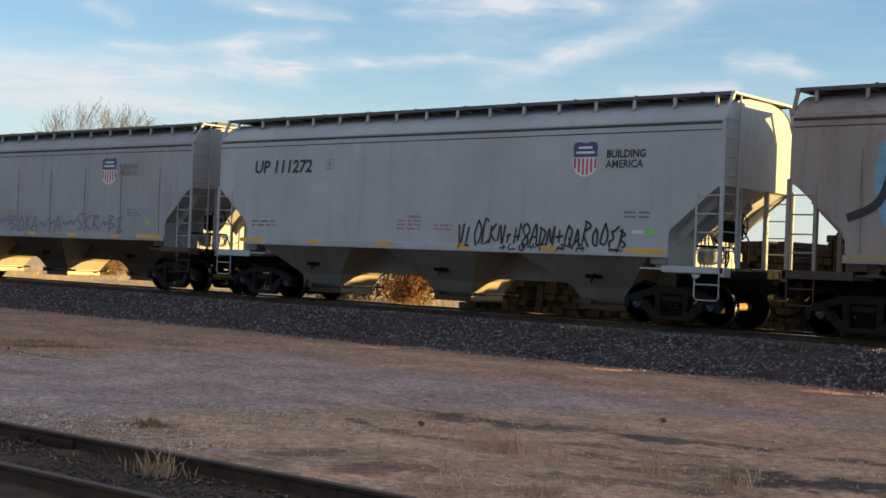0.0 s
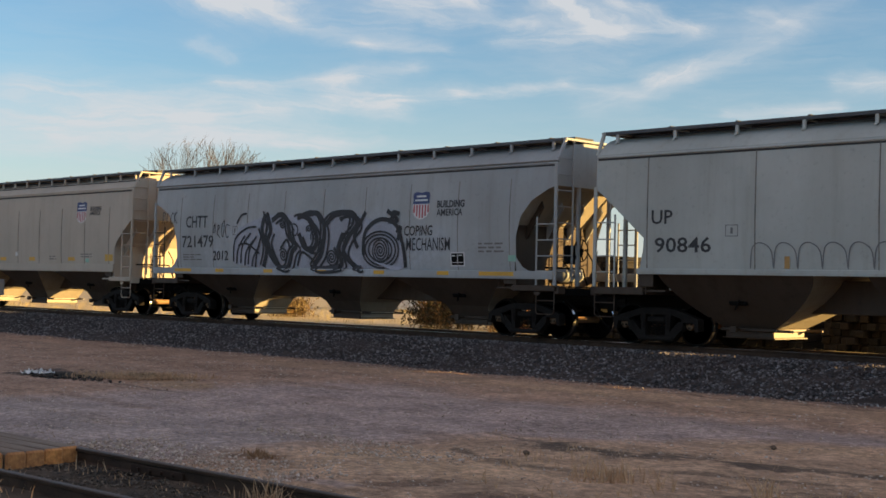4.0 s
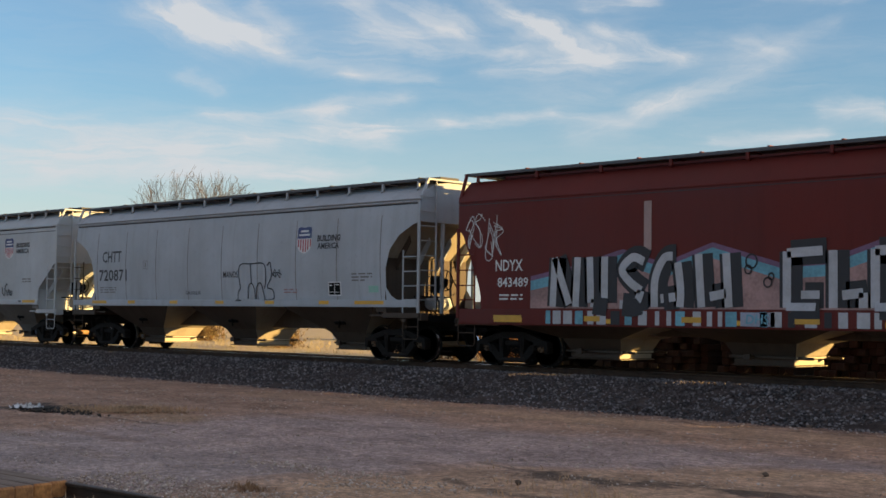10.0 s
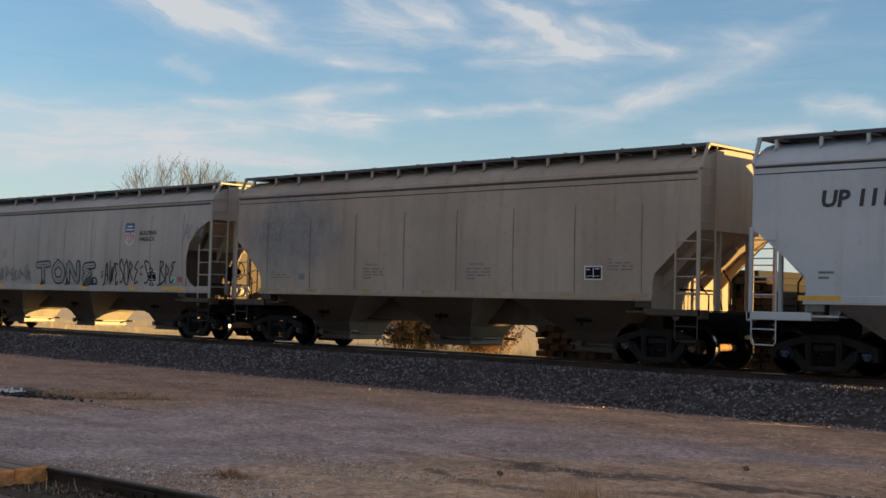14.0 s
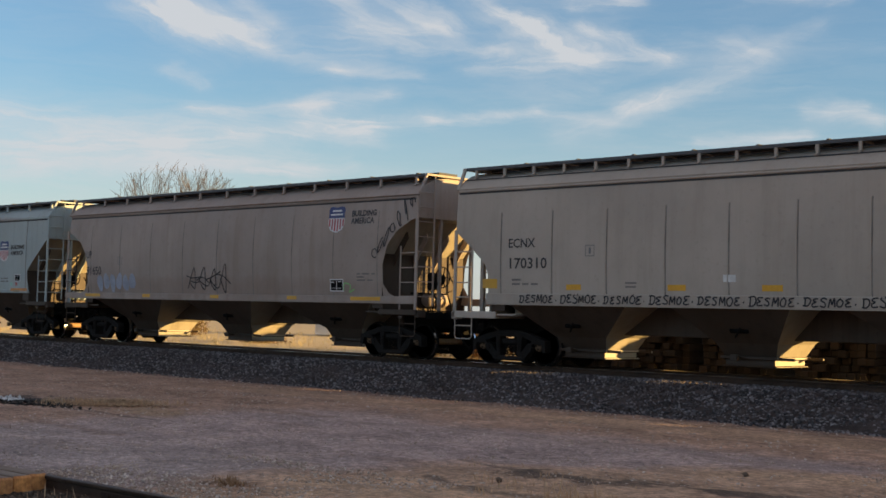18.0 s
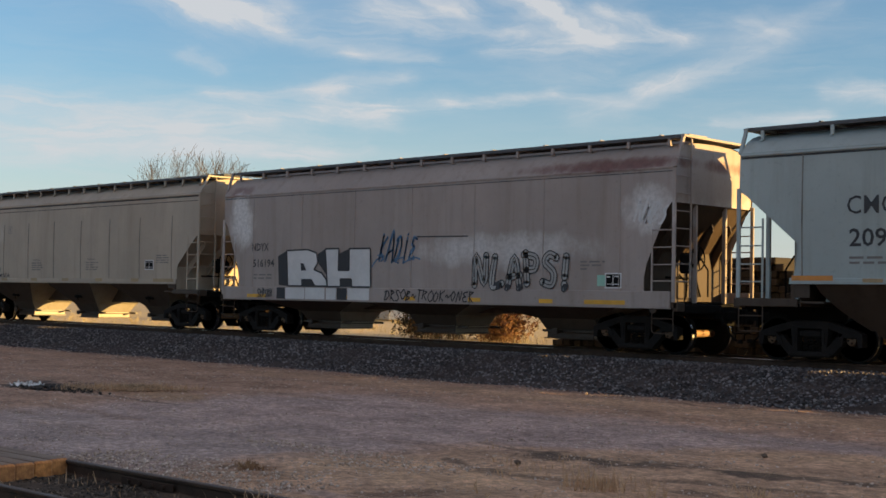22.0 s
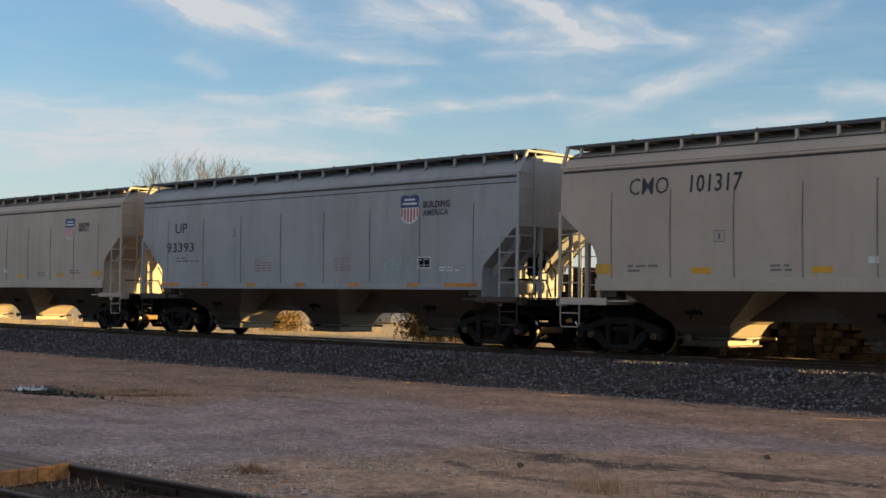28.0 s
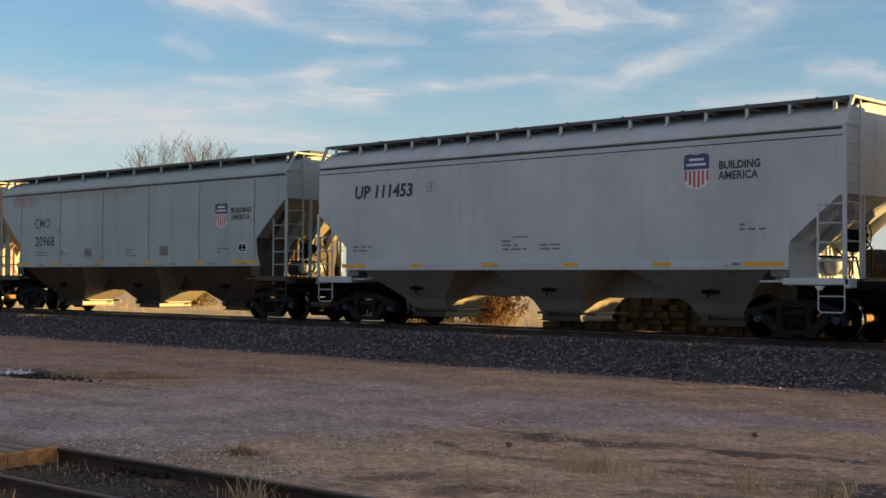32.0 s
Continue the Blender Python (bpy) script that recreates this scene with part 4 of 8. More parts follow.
def stain(*shape):
    STAINS.append(shape)


stain(-11.2, 10.1, -9.4, 10.4, 0.75, SAND, 0.75)
stain(-10.9, 11.0, -9.2, 11.3, 0.35, SAND, 0.5)
stain(-9.5, 14.9, -4.5, 15.9, 0.5, SAND, 0.45)
stain(-9.0, 16.6, -3.0, 17.6, 0.75, GREY, 0.45)
stain(-16.0, 20.2, -8.0, 20.0, 1.3, SAND, 0.45)
stain(-26.0, 20.6, -16.0, 20.0, 0.9, SAND, 0.35)
stain(-70.0, 22.0, 6.0, 22.0, 0.42, (0.150, 0.105, 0.098), 0.6)
stain(-10.45, 12.60, -8.95, 12.95, 0.32, MUD, 0.95)
stain(-8.85, 12.95, -8.0, 13.05, 0.10, MUD, 0.7)
stain(-8.0, 13.08, -6.8, 13.45, 0.28, MUD, 0.95)
stain(-6.1, 13.45, -5.2, 13.65, 0.14, MUD, 0.8)
stain(-11.9, 12.95, -10.6, 12.75, 0.09, MUD, 0.6)
stain(-11.2, 11.6, -10.1, 11.15, 0.12, MUD, 0.75)
stain(-10.2, 11.0, -8.6, 11.5, 0.10, MUD, 0.55)
stain(-8.3, 12.0, -6.6, 12.5, 0.10, MUD, 0.65)
stain(-7.9, 11.5, -6.2, 11.9, 0.13, MUD, 0.6)
stain(-7.0, 11.1, -5.8, 12.0, 0.20, MUD, 0.75)
stain(-5.8, 11.4, -4.2, 12.3, 0.42, CINDER, 0.92)
stain(-9.65, 8.85, -9.35, 9.3, 0.22, EARTH, 0.8)
stain(-8.5, 8.85, -8.1, 9.2, 0.30, EARTH, 0.8)
stain(-12.1, 9.0, -11.7, 9.2, 0.20, EARTH, 0.8)
stain(-10.6, 8.5, -9.8, 8.6, 0.16, GREY, 0.6)
stain(-7.6, 8.7, -6.6, 9.3, 0.24, MUD, 0.5)
stain(-7.0, 10.0, -5.6, 10.6, 0.22, MUD, 0.6)
stain(-6.5, 14.6, -4.6, 15.2, 0.10, EARTH, 0.6)
stain(-9.5, 18.4, -5.0, 18.6, 0.10, EARTH, 0.5)
stain(-14.5, 18.9, -10.0, 18.9, 0.09, EARTH, 0.5)
stain(-15.5, 21.2, -9.5, 21.2, 0.10, EARTH, 0.55)
stain(-25.9, 14.1, -23.4, 14.1, 0.45, (0.030, 0.023, 0.019), 0.95)
stain(-24.9, 12.9, -23.6, 13.2, 0.35, (0.044, 0.033, 0.026), 0.85)
stain(-28.0, 12.3, -25.2, 12.4, 0.35, EARTH, 0.7)
stain(-22.9, 14.4, -20.8, 14.3, 0.5, (0.452, 0.322, 0.191), 0.75)
stain(-23.6, 13.4, -19.4, 13.2, 0.14, MUD, 0.7)
stain(-21.2, 16.4, -18.4, 16.2, 0.25, EARTH, 0.5)
stain(-30.0, 18.0, -22.0, 17.6, 0.4, EARTH, 0.4)
stain(-20.9, 11.6, -17.5, 11.2, 0.20, EARTH, 0.5)


def ground_material():
    """Yard ground: dirt, grey gravel road, sand, wheel ruts; pale dry field beyond the main line."""
    m, g, shader = material("yard ground")
    at = g.node("ShaderNodeTexCoord").outputs["Object"]
    xyz = g.node("ShaderNodeSeparateXYZ")
    g.link(at, xyz.inputs[0])
    x, y = xyz.outputs[0], xyz.outputs[1]
    wob = g.math("SUBTRACT", g.noise(at, 0.35, 5, 0.6), 0.5)
    wob2 = g.math("SUBTRACT", g.noise(g.mapped(at, (1, 1, 1), (31, 7, 0)), 1.4, 5, 0.65), 0.5)
    grit = g.noise(at, 26.0, 5, 0.75)
    speck = g.noise(at, 70.0, 2, 0.6)
    mottled = g.noise(at, 2.2, 6, 0.65)
    dirt = g.mix(g.ramp(mottled, 0.3, 0.7), (0.365, 0.239, 0.167), (0.479, 0.331, 0.237))
    gravel = g.mix(g.ramp(grit, 0.35, 0.65), (0.252, 0.202, 0.193), (0.522, 0.444, 0.425))
    sand = g.mix(g.ramp(mottled, 0.25, 0.75), (0.435, 0.304, 0.193), (0.574, 0.413, 0.271))
    # the grey gravel road leads slantwise from the timber crossing; beside it sand, beyond it dirt
    edge = g.math("ADD", g.math("MULTIPLY", wob, 3.4), g.math("MULTIPLY", wob2, 2.2))
    past = g.math("MAXIMUM", g.math("SUBTRACT", y, 12.3), 0.0)
    slant = g.math("ADD", g.math("SUBTRACT", x, past), edge)
    left = g.ramp(g.math("ADD", x, edge), -21.4, -19.2)
    right = g.ramp(slant, -11.4, -13.0)
    end = g.ramp(g.math("ADD", y, edge), 18.6, 16.6)
    gravel = g.mix(g.ramp(y, 13.5, 9.0, 0.0, 0.6), gravel, g.mix(grit, (0.196, 0.184, 0.186), (0.479, 0.454, 0.451)))
    road = g.math("MULTIPLY", g.math("MULTIPLY", left, right), end)
    sandy = g.math("MULTIPLY", g.ramp(slant, -13.0, -11.0), g.ramp(g.math("ADD", y, edge), 22.0, 12.0))
    dirt = g.mix(g.ramp(g.math("ADD", x, edge), -17.0, -24.0, 0.0, 0.40), dirt, (0.217, 0.148, 0.106))
    base = g.mix(g.math("MULTIPLY", sandy, 0.7), dirt, sand)
    base = g.mix(g.math("MULTIPLY", road, 0.92), base, gravel)
    # faint wheel ruts along the road, and trodden pale bands
    rut = g.noise(g.mapped(at, (0.14, 1.3, 1), (3, 0, 0), 0.10), 1.0, 5, 0.6)
    base = g.mix(g.math("MULTIPLY", g.ramp(rut, 0.56, 0.70), 0.30), base, (0.196, 0.124, 0.084))
    pale = g.noise(g.mapped(at, (0.2, 0.9, 1), (9, 4, 0), 0.06), 1.0, 5, 0.6)
    base = g.mix(g.math("MULTIPLY", g.ramp(pale, 0.55, 0.75), 0.30), base, (0.505, 0.374, 0.271))
    # mud, sand, ash and damp stains with ragged edges
    ragged = g.math("ADD", g.math("MULTIPLY", g.math("SUBTRACT", mottled, 0.5), 4.2), g.math("MULTIPLY", wob2, 3.4))
    for x0, y0, x1, y1, half, tone, power in STAINS:
        dx, dy = x1 - x0, y1 - y0
        size = dx * dx + dy * dy
        px, py = g.math("SUBTRACT", x, x0), g.math("SUBTRACT", y, y0)
        along = g.math("ADD", g.math("MULTIPLY", px, dx / size), g.math("MULTIPLY", py, dy / size), clamp=True)
        qx, qy = g.math("SUBTRACT", px, g.math("MULTIPLY", along, dx)), g.math("SUBTRACT", py, g.math("MULTIPLY", along, dy))
        far = g.math("MULTIPLY", g.math("SQRT", g.math("ADD", g.math("MULTIPLY", qx, qx), g.math("MULTIPLY", qy, qy))), 1 / half)
        mask = g.ramp(g.math("ADD", far, ragged), 1.35, 0.35)
        base = g.mix(g.math("MULTIPLY", mask, power), base, tone)
    base = g.mix(g.math("MULTIPLY", g.ramp(grit, 0.52, 0.68), 0.35), base, (0.539, 0.405, 0.326))
    # dark speckle: grain, plus shade in the gaps put into the colour
    base = g.mix(g.math("MULTIPLY", g.ramp(speck, 0.52, 0.68), 0.45), base, (0.122, 0.083, 0.063))
    pits = g.noise(g.mapped(at, (1, 1.2, 1), (5, 2, 0)), 7.0, 6, 0.72)
    base = g.mix(g.math("MULTIPLY", g.ramp(pits, 0.57, 0.70), 0.5), base, (0.174, 0.111, 0.078))
    # grit and small clods, dark and light side by side
    crumb = g.noise(g.mapped(at, (1, 1.1, 1), (2, 8, 0)), 8.0, 9, 0.78)
    tone = g.node("ShaderNodeCombineColor")
    patchy = g.noise(g.mapped(at, (0.7, 0.8, 1), (6, 1, 0)), 1.0, 7, 0.70)
    level = g.math("MULTIPLY", g.ramp(crumb, 0.36, 0.64, 0.60, 1.36), g.ramp(patchy, 0.34, 0.66, 0.76, 1.22))
    for n, k in enumerate((1.11, 0.965, 0.915)):
        g.link(g.math("MULTIPLY", level, k), tone.inputs[n])
    base = g.mix(1.0, base, tone.outputs[0], "MULTIPLY")
    # pale dry ground beyond the tracks
    straw = g.mix(g.noise(at, 1.6, 6, 0.7), (0.38, 0.285, 0.16), (0.62, 0.49, 0.31))
    base = g.mix(g.ramp(y, 27.5, 30.0), base, straw)
    g.link(base, shader.inputs["Base Color"])
    shader.inputs["Roughness"].default_value = 0.92
    h = g.math("ADD", g.math("MULTIPLY", crumb, 1.0), g.math("ADD", g.math("MULTIPLY", speck, 0.2), g.math("MULTIPLY", mottled, 0.8)))
    bump(g, shader, h, 0.6, 0.045)
    return m


def ground_z(x, y):
    """Height of the yard: level, with faint ruts, and a low bank beyond the main line."""
    rise = 0.42 * smoothstep(26.5, 31.0, y) + 0.9 * smoothstep(45.0, 110.0, y)
    return rise


def build_ground():
    xs = np.concatenate([-np.geomspace(2600, 75, 16), np.arange(-70, 12.1, 0.5), np.geomspace(14, 2600, 18)])
    ys = np.concatenate([-np.geomspace(2600, 8, 14), np.arange(-5, 4.3, 0.5), np.arange(4.5, 8.45, 0.1), np.arange(8.5, 42.1, 0.5), np.geomspace(44, 2600, 26)])
    X, Y = np.meshgrid(xs, ys)
    Z = np.array([[ground_z(x, y) for x in xs] for y in ys])
    rng = np.random.RandomState(4)
    rough = rng.normal(0, 0.012, Z.shape)
    rough[:, (xs < -70) | (xs > 12)] = 0
    Z = Z + rough + 0.02 * np.sin(Y * 2.1 + 0.3 * np.sin(X * 0.21)) * (Y < 20)
    # a shallow bed for the near siding
    lane = Y - 0.035 * (X + 9)
    Z = Z - 0.20 * ((lane > 5.15) & (lane < 7.80) & (X > -70))
    g = Geo()
    n = len(xs)
    g.v = list(zip(X.ravel().tolist(), Y.ravel().tolist(), Z.ravel().tolist()))
    g.f = [(j * n + i, j * n + i + 1, (j + 1) * n + i + 1, (j + 1) * n + i) for j in range(len(ys) - 1) for i in range(n - 1)]
    g.m = [0] * len(g.f)
    ob = new("ground", g.mesh("ground", ground_material(), smooth=True))
    tagged(ob, "bare yard ground of dirt, sand and grey gravel with wheel ruts", "ground", "", "structure")


ROCK = [(0, 0, 1), (0.89, 0, 0.45), (0.28, 0.85, 0.45), (-0.72, 0.53, 0.45), (-0.72, -0.53, 0.45), (0.28, -0.85, 0.45),
        (0.72, 0.53, -0.45), (-0.28, 0.85, -0.45), (-0.89, 0, -0.45), (-0.28, -0.85, -0.45), (0.72, -0.53, -0.45), (0, 0, -1)]
ROCK_F = [(0, 1, 2), (0, 2, 3), (0, 3, 4), (0, 4, 5), (0, 5, 1), (1, 6, 2), (2, 7, 3), (3, 8, 4), (4, 9, 5), (5, 10, 1),
          (6, 7, 2), (7, 8, 3), (8, 9, 4), (9, 10, 5), (10, 6, 1), (11, 7, 6), (11, 8, 7), (11, 9, 8), (11, 10, 9), (11, 6, 10)]


def stones_mesh(name, places, sizes, mat, seed, flat=0.7):
    """Many broken stones as one mesh."""
    rng = np.random.RandomState(seed)
    n = len(places)
    base = np.array(ROCK)
    v = base[None] * (1 + rng.uniform(-0.35, 0.35, (n, 12, 1))) * np.asarray(sizes)[:, None, None]
    v[:, :, 2] *= flat
    a = rng.uniform(0, 6.283, n)
    c, s = np.cos(a)[:, None], np.sin(a)[:, None]
    x, y = v[:, :, 0] * c - v[:, :, 1] * s, v[:, :, 0] * s + v[:, :, 1] * c
    b = rng.uniform(-0.8, 0.8, n)[:, None]
    y, z = y * np.cos(b) - v[:, :, 2] * np.sin(b), y * np.sin(b) + v[:, :, 2] * np.cos(b)
    v = np.stack([x, y, z], -1) + np.asarray(places)[:, None, :]
    f = (np.array(ROCK_F)[None] + 12 * np.arange(n)[:, None, None]).reshape(-1, 3)
    me = bpy.data.meshes.new(name)
    me.vertices.add(n * 12)
    me.vertices.foreach_set("co", v.ravel())
    me.loops.add(len(f) * 3)
    me.loops.foreach_set("vertex_index", f.ravel().astype(np.int32))
    me.polygons.add(len(f))
    me.polygons.foreach_set("loop_start", np.arange(0, len(f) * 3, 3, dtype=np.int32))
    me.materials.append(mat)
    me.update(calc_edges=True)
    me.validate()
    return me


def stone_material(name, dark, light, warm, rough=0.85):
    m, g, shader = material(name)
    each = g.node("ShaderNodeNewGeometry").outputs["Random Per Island"]
    at = g.node("ShaderNodeTexCoord").outputs["Object"]
    base = g.mix(g.math("POWER", each, 2.2), dark, light)
    base = g.mix(g.ramp(g.noise(at, 0.6, 3, 0.5), 0.45, 0.7, 0.0, 0.6), base, warm)
    base = g.mix(g.math("MULTIPLY", g.noise(at, 60, 3, 0.6), 0.5), base, dark)
    g.link(base, shader.inputs["Base Color"])
    shader.inputs["Roughness"].default_value = rough
    return m


BALLAST = stone_material("dark ballast stone", (0.042, 0.036, 0.038), (0.42, 0.37, 0.37), (0.12, 0.086, 0.08), 0.85)
CHIP = stone_material("pale gravel chip", (0.40, 0.29, 0.22), (0.92, 0.76, 0.66), (0.55, 0.40, 0.30))
TIE_WOOD = plain("creosoted sleeper wood", (0.055, 0.042, 0.034), 0.85, 0, 0.4, 7, 0.6)


def ballast_z(y):
    """The ballast's height above its foot, across the track."""
    d = abs(y - TRACK_Y)
    if d < 1.75:
        return RAIL_Z - 0.17
    return max(0.0, (RAIL_Z - 0.17) * (1 - (d - 1.75) / 1.55))


def build_ballast():
    g = Geo()
    rng = np.random.RandomState(5)
    ys = [TRACK_Y + d for d in (-3.6, -3.3, -2.9, -2.5, -2.1, -1.75, -1.3, -0.6, 0, 0.6, 1.3, 1.75, 2.1, 2.5, 2.9, 3.3, 3.6)]
    xs = np.concatenate([[-900, -500, -300, -200, -150, -110], np.arange(-90, 12, 0.6), [20, 40, 80, 200, 500]])
    v = []
    for x in xs:
        foot = 0.12 * math.sin(x * 0.7) + 0.1 * math.sin(x * 1.9 + 1)
        for i, y in enumerate(ys):
            edge = i in (0, 1)
            v.append((float(x), y + (foot if edge else 0), ballast_z(y) + (float(rng.normal(0, 0.012)) if 0 < i < 16 else -0.06)))
    n = len(ys)
    g.add(v, [(i * n + j, (i + 1) * n + j, (i + 1) * n + j + 1, i * n + j + 1) for i in range(len(xs) - 1) for j in range(n - 1)])
    bed_mat = plain("ballast bed", (0.075, 0.058, 0.054), 0.9, 0, 0.5, 12, 1.0)
    bed = new("ballast_bed", g.mesh("ballast_bed", bed_mat, smooth=True))
    tagged(bed, "raised bank of dark crushed stone under the main line", "ballast", "", "structure")
    # stones on the near slope and crown, thick where the camera looks
    n = 46000
    u = rng.uniform(0, 1, n)
    x = -62 + 62 * u ** 0.8
    y = TRACK_Y - 3.55 + rng.uniform(0, 1, n) * 2.85
    z = np.array([ballast_z(b) for b in y]) + rng.uniform(-0.01, 0.03, n)
    size = rng.uniform(0.014, 0.040, n)
    thin = rng.uniform(0, 1, n) > np.clip((TRACK_Y - 3.2 - y) / 0.5, 0, 1) * 0.7
    # between the rails and beyond
    n2 = 6000
    x2, y2 = rng.uniform(-60, 0, n2), TRACK_Y + rng.uniform(-0.65, 3.0, n2)
    z2 = np.array([ballast_z(b) for b in y2]) + 0.01
    places = np.concatenate([np.stack([x, y, z], 1)[thin], np.stack([x2, y2, z2], 1)])
    sizes = np.concatenate([size[thin], rng.uniform(0.03, 0.05, n2)])
    ob = new("ballast_stones", stones_mesh("ballast_stones", places, sizes, BALLAST, 6))
    tagged(ob, "loose dark grey and purplish crushed stones", "ballast", "", "stuff")


def rail_profile(z_top):
    """Half outline of a rail, y and z, head at the top."""
    h = 0.17
    return [(-0.070, z_top - h), (0.070, z_top - h), (0.070, z_top - h + 0.012), (0.012, z_top - h + 0.035), (0.009, z_top - 0.05),
            (0.034, z_top - 0.038), (0.036, z_top - 0.010), (0.028, z_top), (-0.028, z_top), (-0.036, z_top - 0.010),
            (-0.034, z_top - 0.038), (-0.009, z_top - 0.05), (-0.012, z_top - h + 0.035), (-0.070, z_top - h + 0.012)]


def rail(name, label, x0, x1, y0, y1, z_top, top_mat, parent=None):
    prof = rail_profile(z_top)
    g = Geo()
    n = len(prof)
    g.add([(x0, y0 + y, z) for y, z in prof] + [(x1, y1 + y, z) for y, z in prof],
          [(i, (i + 1) % n, n + (i + 1) % n, n + i) for i in range(n)])
    g.m = [1 if i in (6, 7, 8) else 0 for i in range(n)]
    g.add([(x0, y0 + y, z) for y, z in prof], [tuple(range(n))])
    g.add([(x1, y1 + y, z) for y, z in prof], [tuple(range(n))])
    me = recalc(g.mesh(name, RAIL_SIDE, top_mat))
    ob = new(name, me)
    return tagged(ob, label, "rail", "rails of the tracks")


NEAR_Z = 0.09
NEAR_RAILS = (6.22, 7.72)      # the siding before the camera


def build_tracks():
    for s in (-1, 1):
        rail("rail", "long steel rail with a polished head on the ballast", -900, 400, TRACK_Y + s * GAUGE, TRACK_Y + s * GAUGE, RAIL_Z, RAIL_TOP)
    g = Geo()
    x = -70.0
    while x < 10:
        g.box(x, x + 0.23, TRACK_Y - 1.28, TRACK_Y + 1.28, RAIL_Z - 0.36, RAIL_Z - 0.165, chamfer=0.01)
        x += 0.52
    tagged(new("sleepers", g.mesh("sleepers", TIE_WOOD)), "dark wooden sleepers bedded in the ballast", "sleeper", "", "stuff")
    # dark bed of the siding
    rng = np.random.RandomState(12)
    xs, lanes = np.arange(-79.5, 11.6, 0.5), [4.9, 5.4, 5.8, 6.15, 6.5, 6.9, 7.3, 7.68]
    high = [-0.03, -0.02, -0.03, -0.055, -0.06, -0.055, -0.06, -0.07]
    v = [(float(x), a + 0.035 * (x + 9) + (float(rng.normal(0, 0.12)) if a < 5 else 0), h + float(rng.normal(0, 0.010))) for x in xs for a, h in zip(lanes, high)]
    k = len(lanes)
    bed = Geo().add(v, [(i * k + j, (i + 1) * k + j, (i + 1) * k + j + 1, i * k + j + 1) for i in range(len(xs) - 1) for j in range(k - 1)])
    cinder = plain("dark cinder bed", (0.075, 0.053, 0.038), 0.9, 0, 0.6, 9, 1.0)
    tagged(new("siding_bed", bed.mesh("siding_bed", cinder, smooth=True)), "dark cinder and dirt bed of the siding", "track bed", "", "structure")
    dull = plain("dull rail head", (0.10, 0.068, 0.052), 0.6, 0.4, 0.3, 9, 0.2)
    for y in NEAR_RAILS:
        rail("rail", "rusty steel rail of the unused siding", -80, 12, y - 0.035 * 71, y + 0.035 * 21, NEAR_Z, dull)


build_ground()
build_ballast()
build_tracks()

# ---- the train ----
def regular_tapes(half, n, first=0.9, short=0.42):
    """A long strip at either end and short ones between."""
    out = [(-half + 1.25, -half + 1.25 + first), (half - 1.25 - first - 0.25, half - 1.25)]
    for i in range(n):
        x = -half + 1.25 + (2 * half - 2.5) * (i + 1) / (n + 1)
        out.append((x - short / 2, x + short / 2))
    return out


# kind, right end, left end, paint, its colour, dirt, rust, rust's height, hand brake at the right end, short tapes, label
TRAIN = []


def coupled(*facts):
    """Adds a wagon behind the last one."""
    TRAIN.append(facts)


coupled("panel", 105.4, 89.22, "brown-grey wagon paint", (0.30, 0.28, 0.27), 0.5, 0, 0, True, 3, "brown-grey covered hopper wagon with light blue graffiti on its side")
coupled("smooth", 87.75, 72.16, "pale grey wagon paint", (0.43, 0.445, 0.455), 0.25, 0, 0, True, 4, "pale grey smooth-sided hopper wagon with black graffiti along its sill")
coupled("panel", 70.92, 55.00, "mid grey wagon paint", (0.37, 0.37, 0.38), 0.35, 0, 0, True, 5, "mid grey covered hopper wagon with purple scrawls along the sill")
coupled("flat", 53.69, 37.13, "off-white wagon paint", (0.50, 0.50, 0.46), 0.3, 0, 0, False, 0, "off-white covered hopper wagon with a large slogan on its side")
coupled("barrel", 35.92, 18.93, "dusty grey wagon paint", (0.42, 0.415, 0.405), 0.3, 0, 0, True, 5, "dusty grey covered hopper wagon with a broad black and silver graffito")
coupled("ribbed", 17.50, 1.75, "cream grey wagon paint", (0.490, 0.450, 0.385), 0.2, 0, 0, False, 4, "cream-grey ribbed covered hopper wagon, clean and with yellow tape")
coupled("flat", 0.30, -16.38, "rusting pale wagon paint", (0.46, 0.475, 0.44), 0.4, 1.0, 3.7, False, 0, "pale covered hopper wagon with large rust blotches under the roof")
coupled("deep_red", -17.83, -34.02, "oxide red wagon paint", (0.122, 0.0165, 0.0125), 0.3, 0, 0, True, 3, "oxide red deep-sided covered hopper wagon with silver block graffiti")
coupled("barrel", -35.46, -52.53, "blue grey wagon paint", (0.45, 0.46, 0.475), 0.25, 0, 0, True, 5, "blue-grey covered hopper wagon with a black outline graffito")
coupled("smooth", -53.88, -69.64, "white grey wagon paint", (0.53, 0.53, 0.525), 0.2, 0, 0, True, 4, "white-grey smooth-sided covered hopper wagon with a rounded black graffito")
coupled("panel", -70.93, -86.85, "dirty beige wagon paint", (0.385, 0.335, 0.280), 0.4, 0, 0, False, 5, "dirty beige covered hopper wagon with a smudged end")
coupled("barrel", -88.15, -105.02, "stone grey wagon paint", (0.415, 0.400, 0.375), 0.35, 0, 0, True, 4, "stone-grey ribbed covered hopper wagon with black scrawls along its sill")
coupled("ribbed", -106.42, -121.90, "satin grey wagon paint", (0.435, 0.405, 0.360), 0.22, 0, 0, True, 4, "satin grey hopper wagon with a row of black tags")
coupled("barrel", -123.30, -140.18, "rosy grey wagon paint", (0.370, 0.325, 0.295), 0.35, 0, 0, True, 3, "rosy grey covered hopper wagon with scrawled tags")
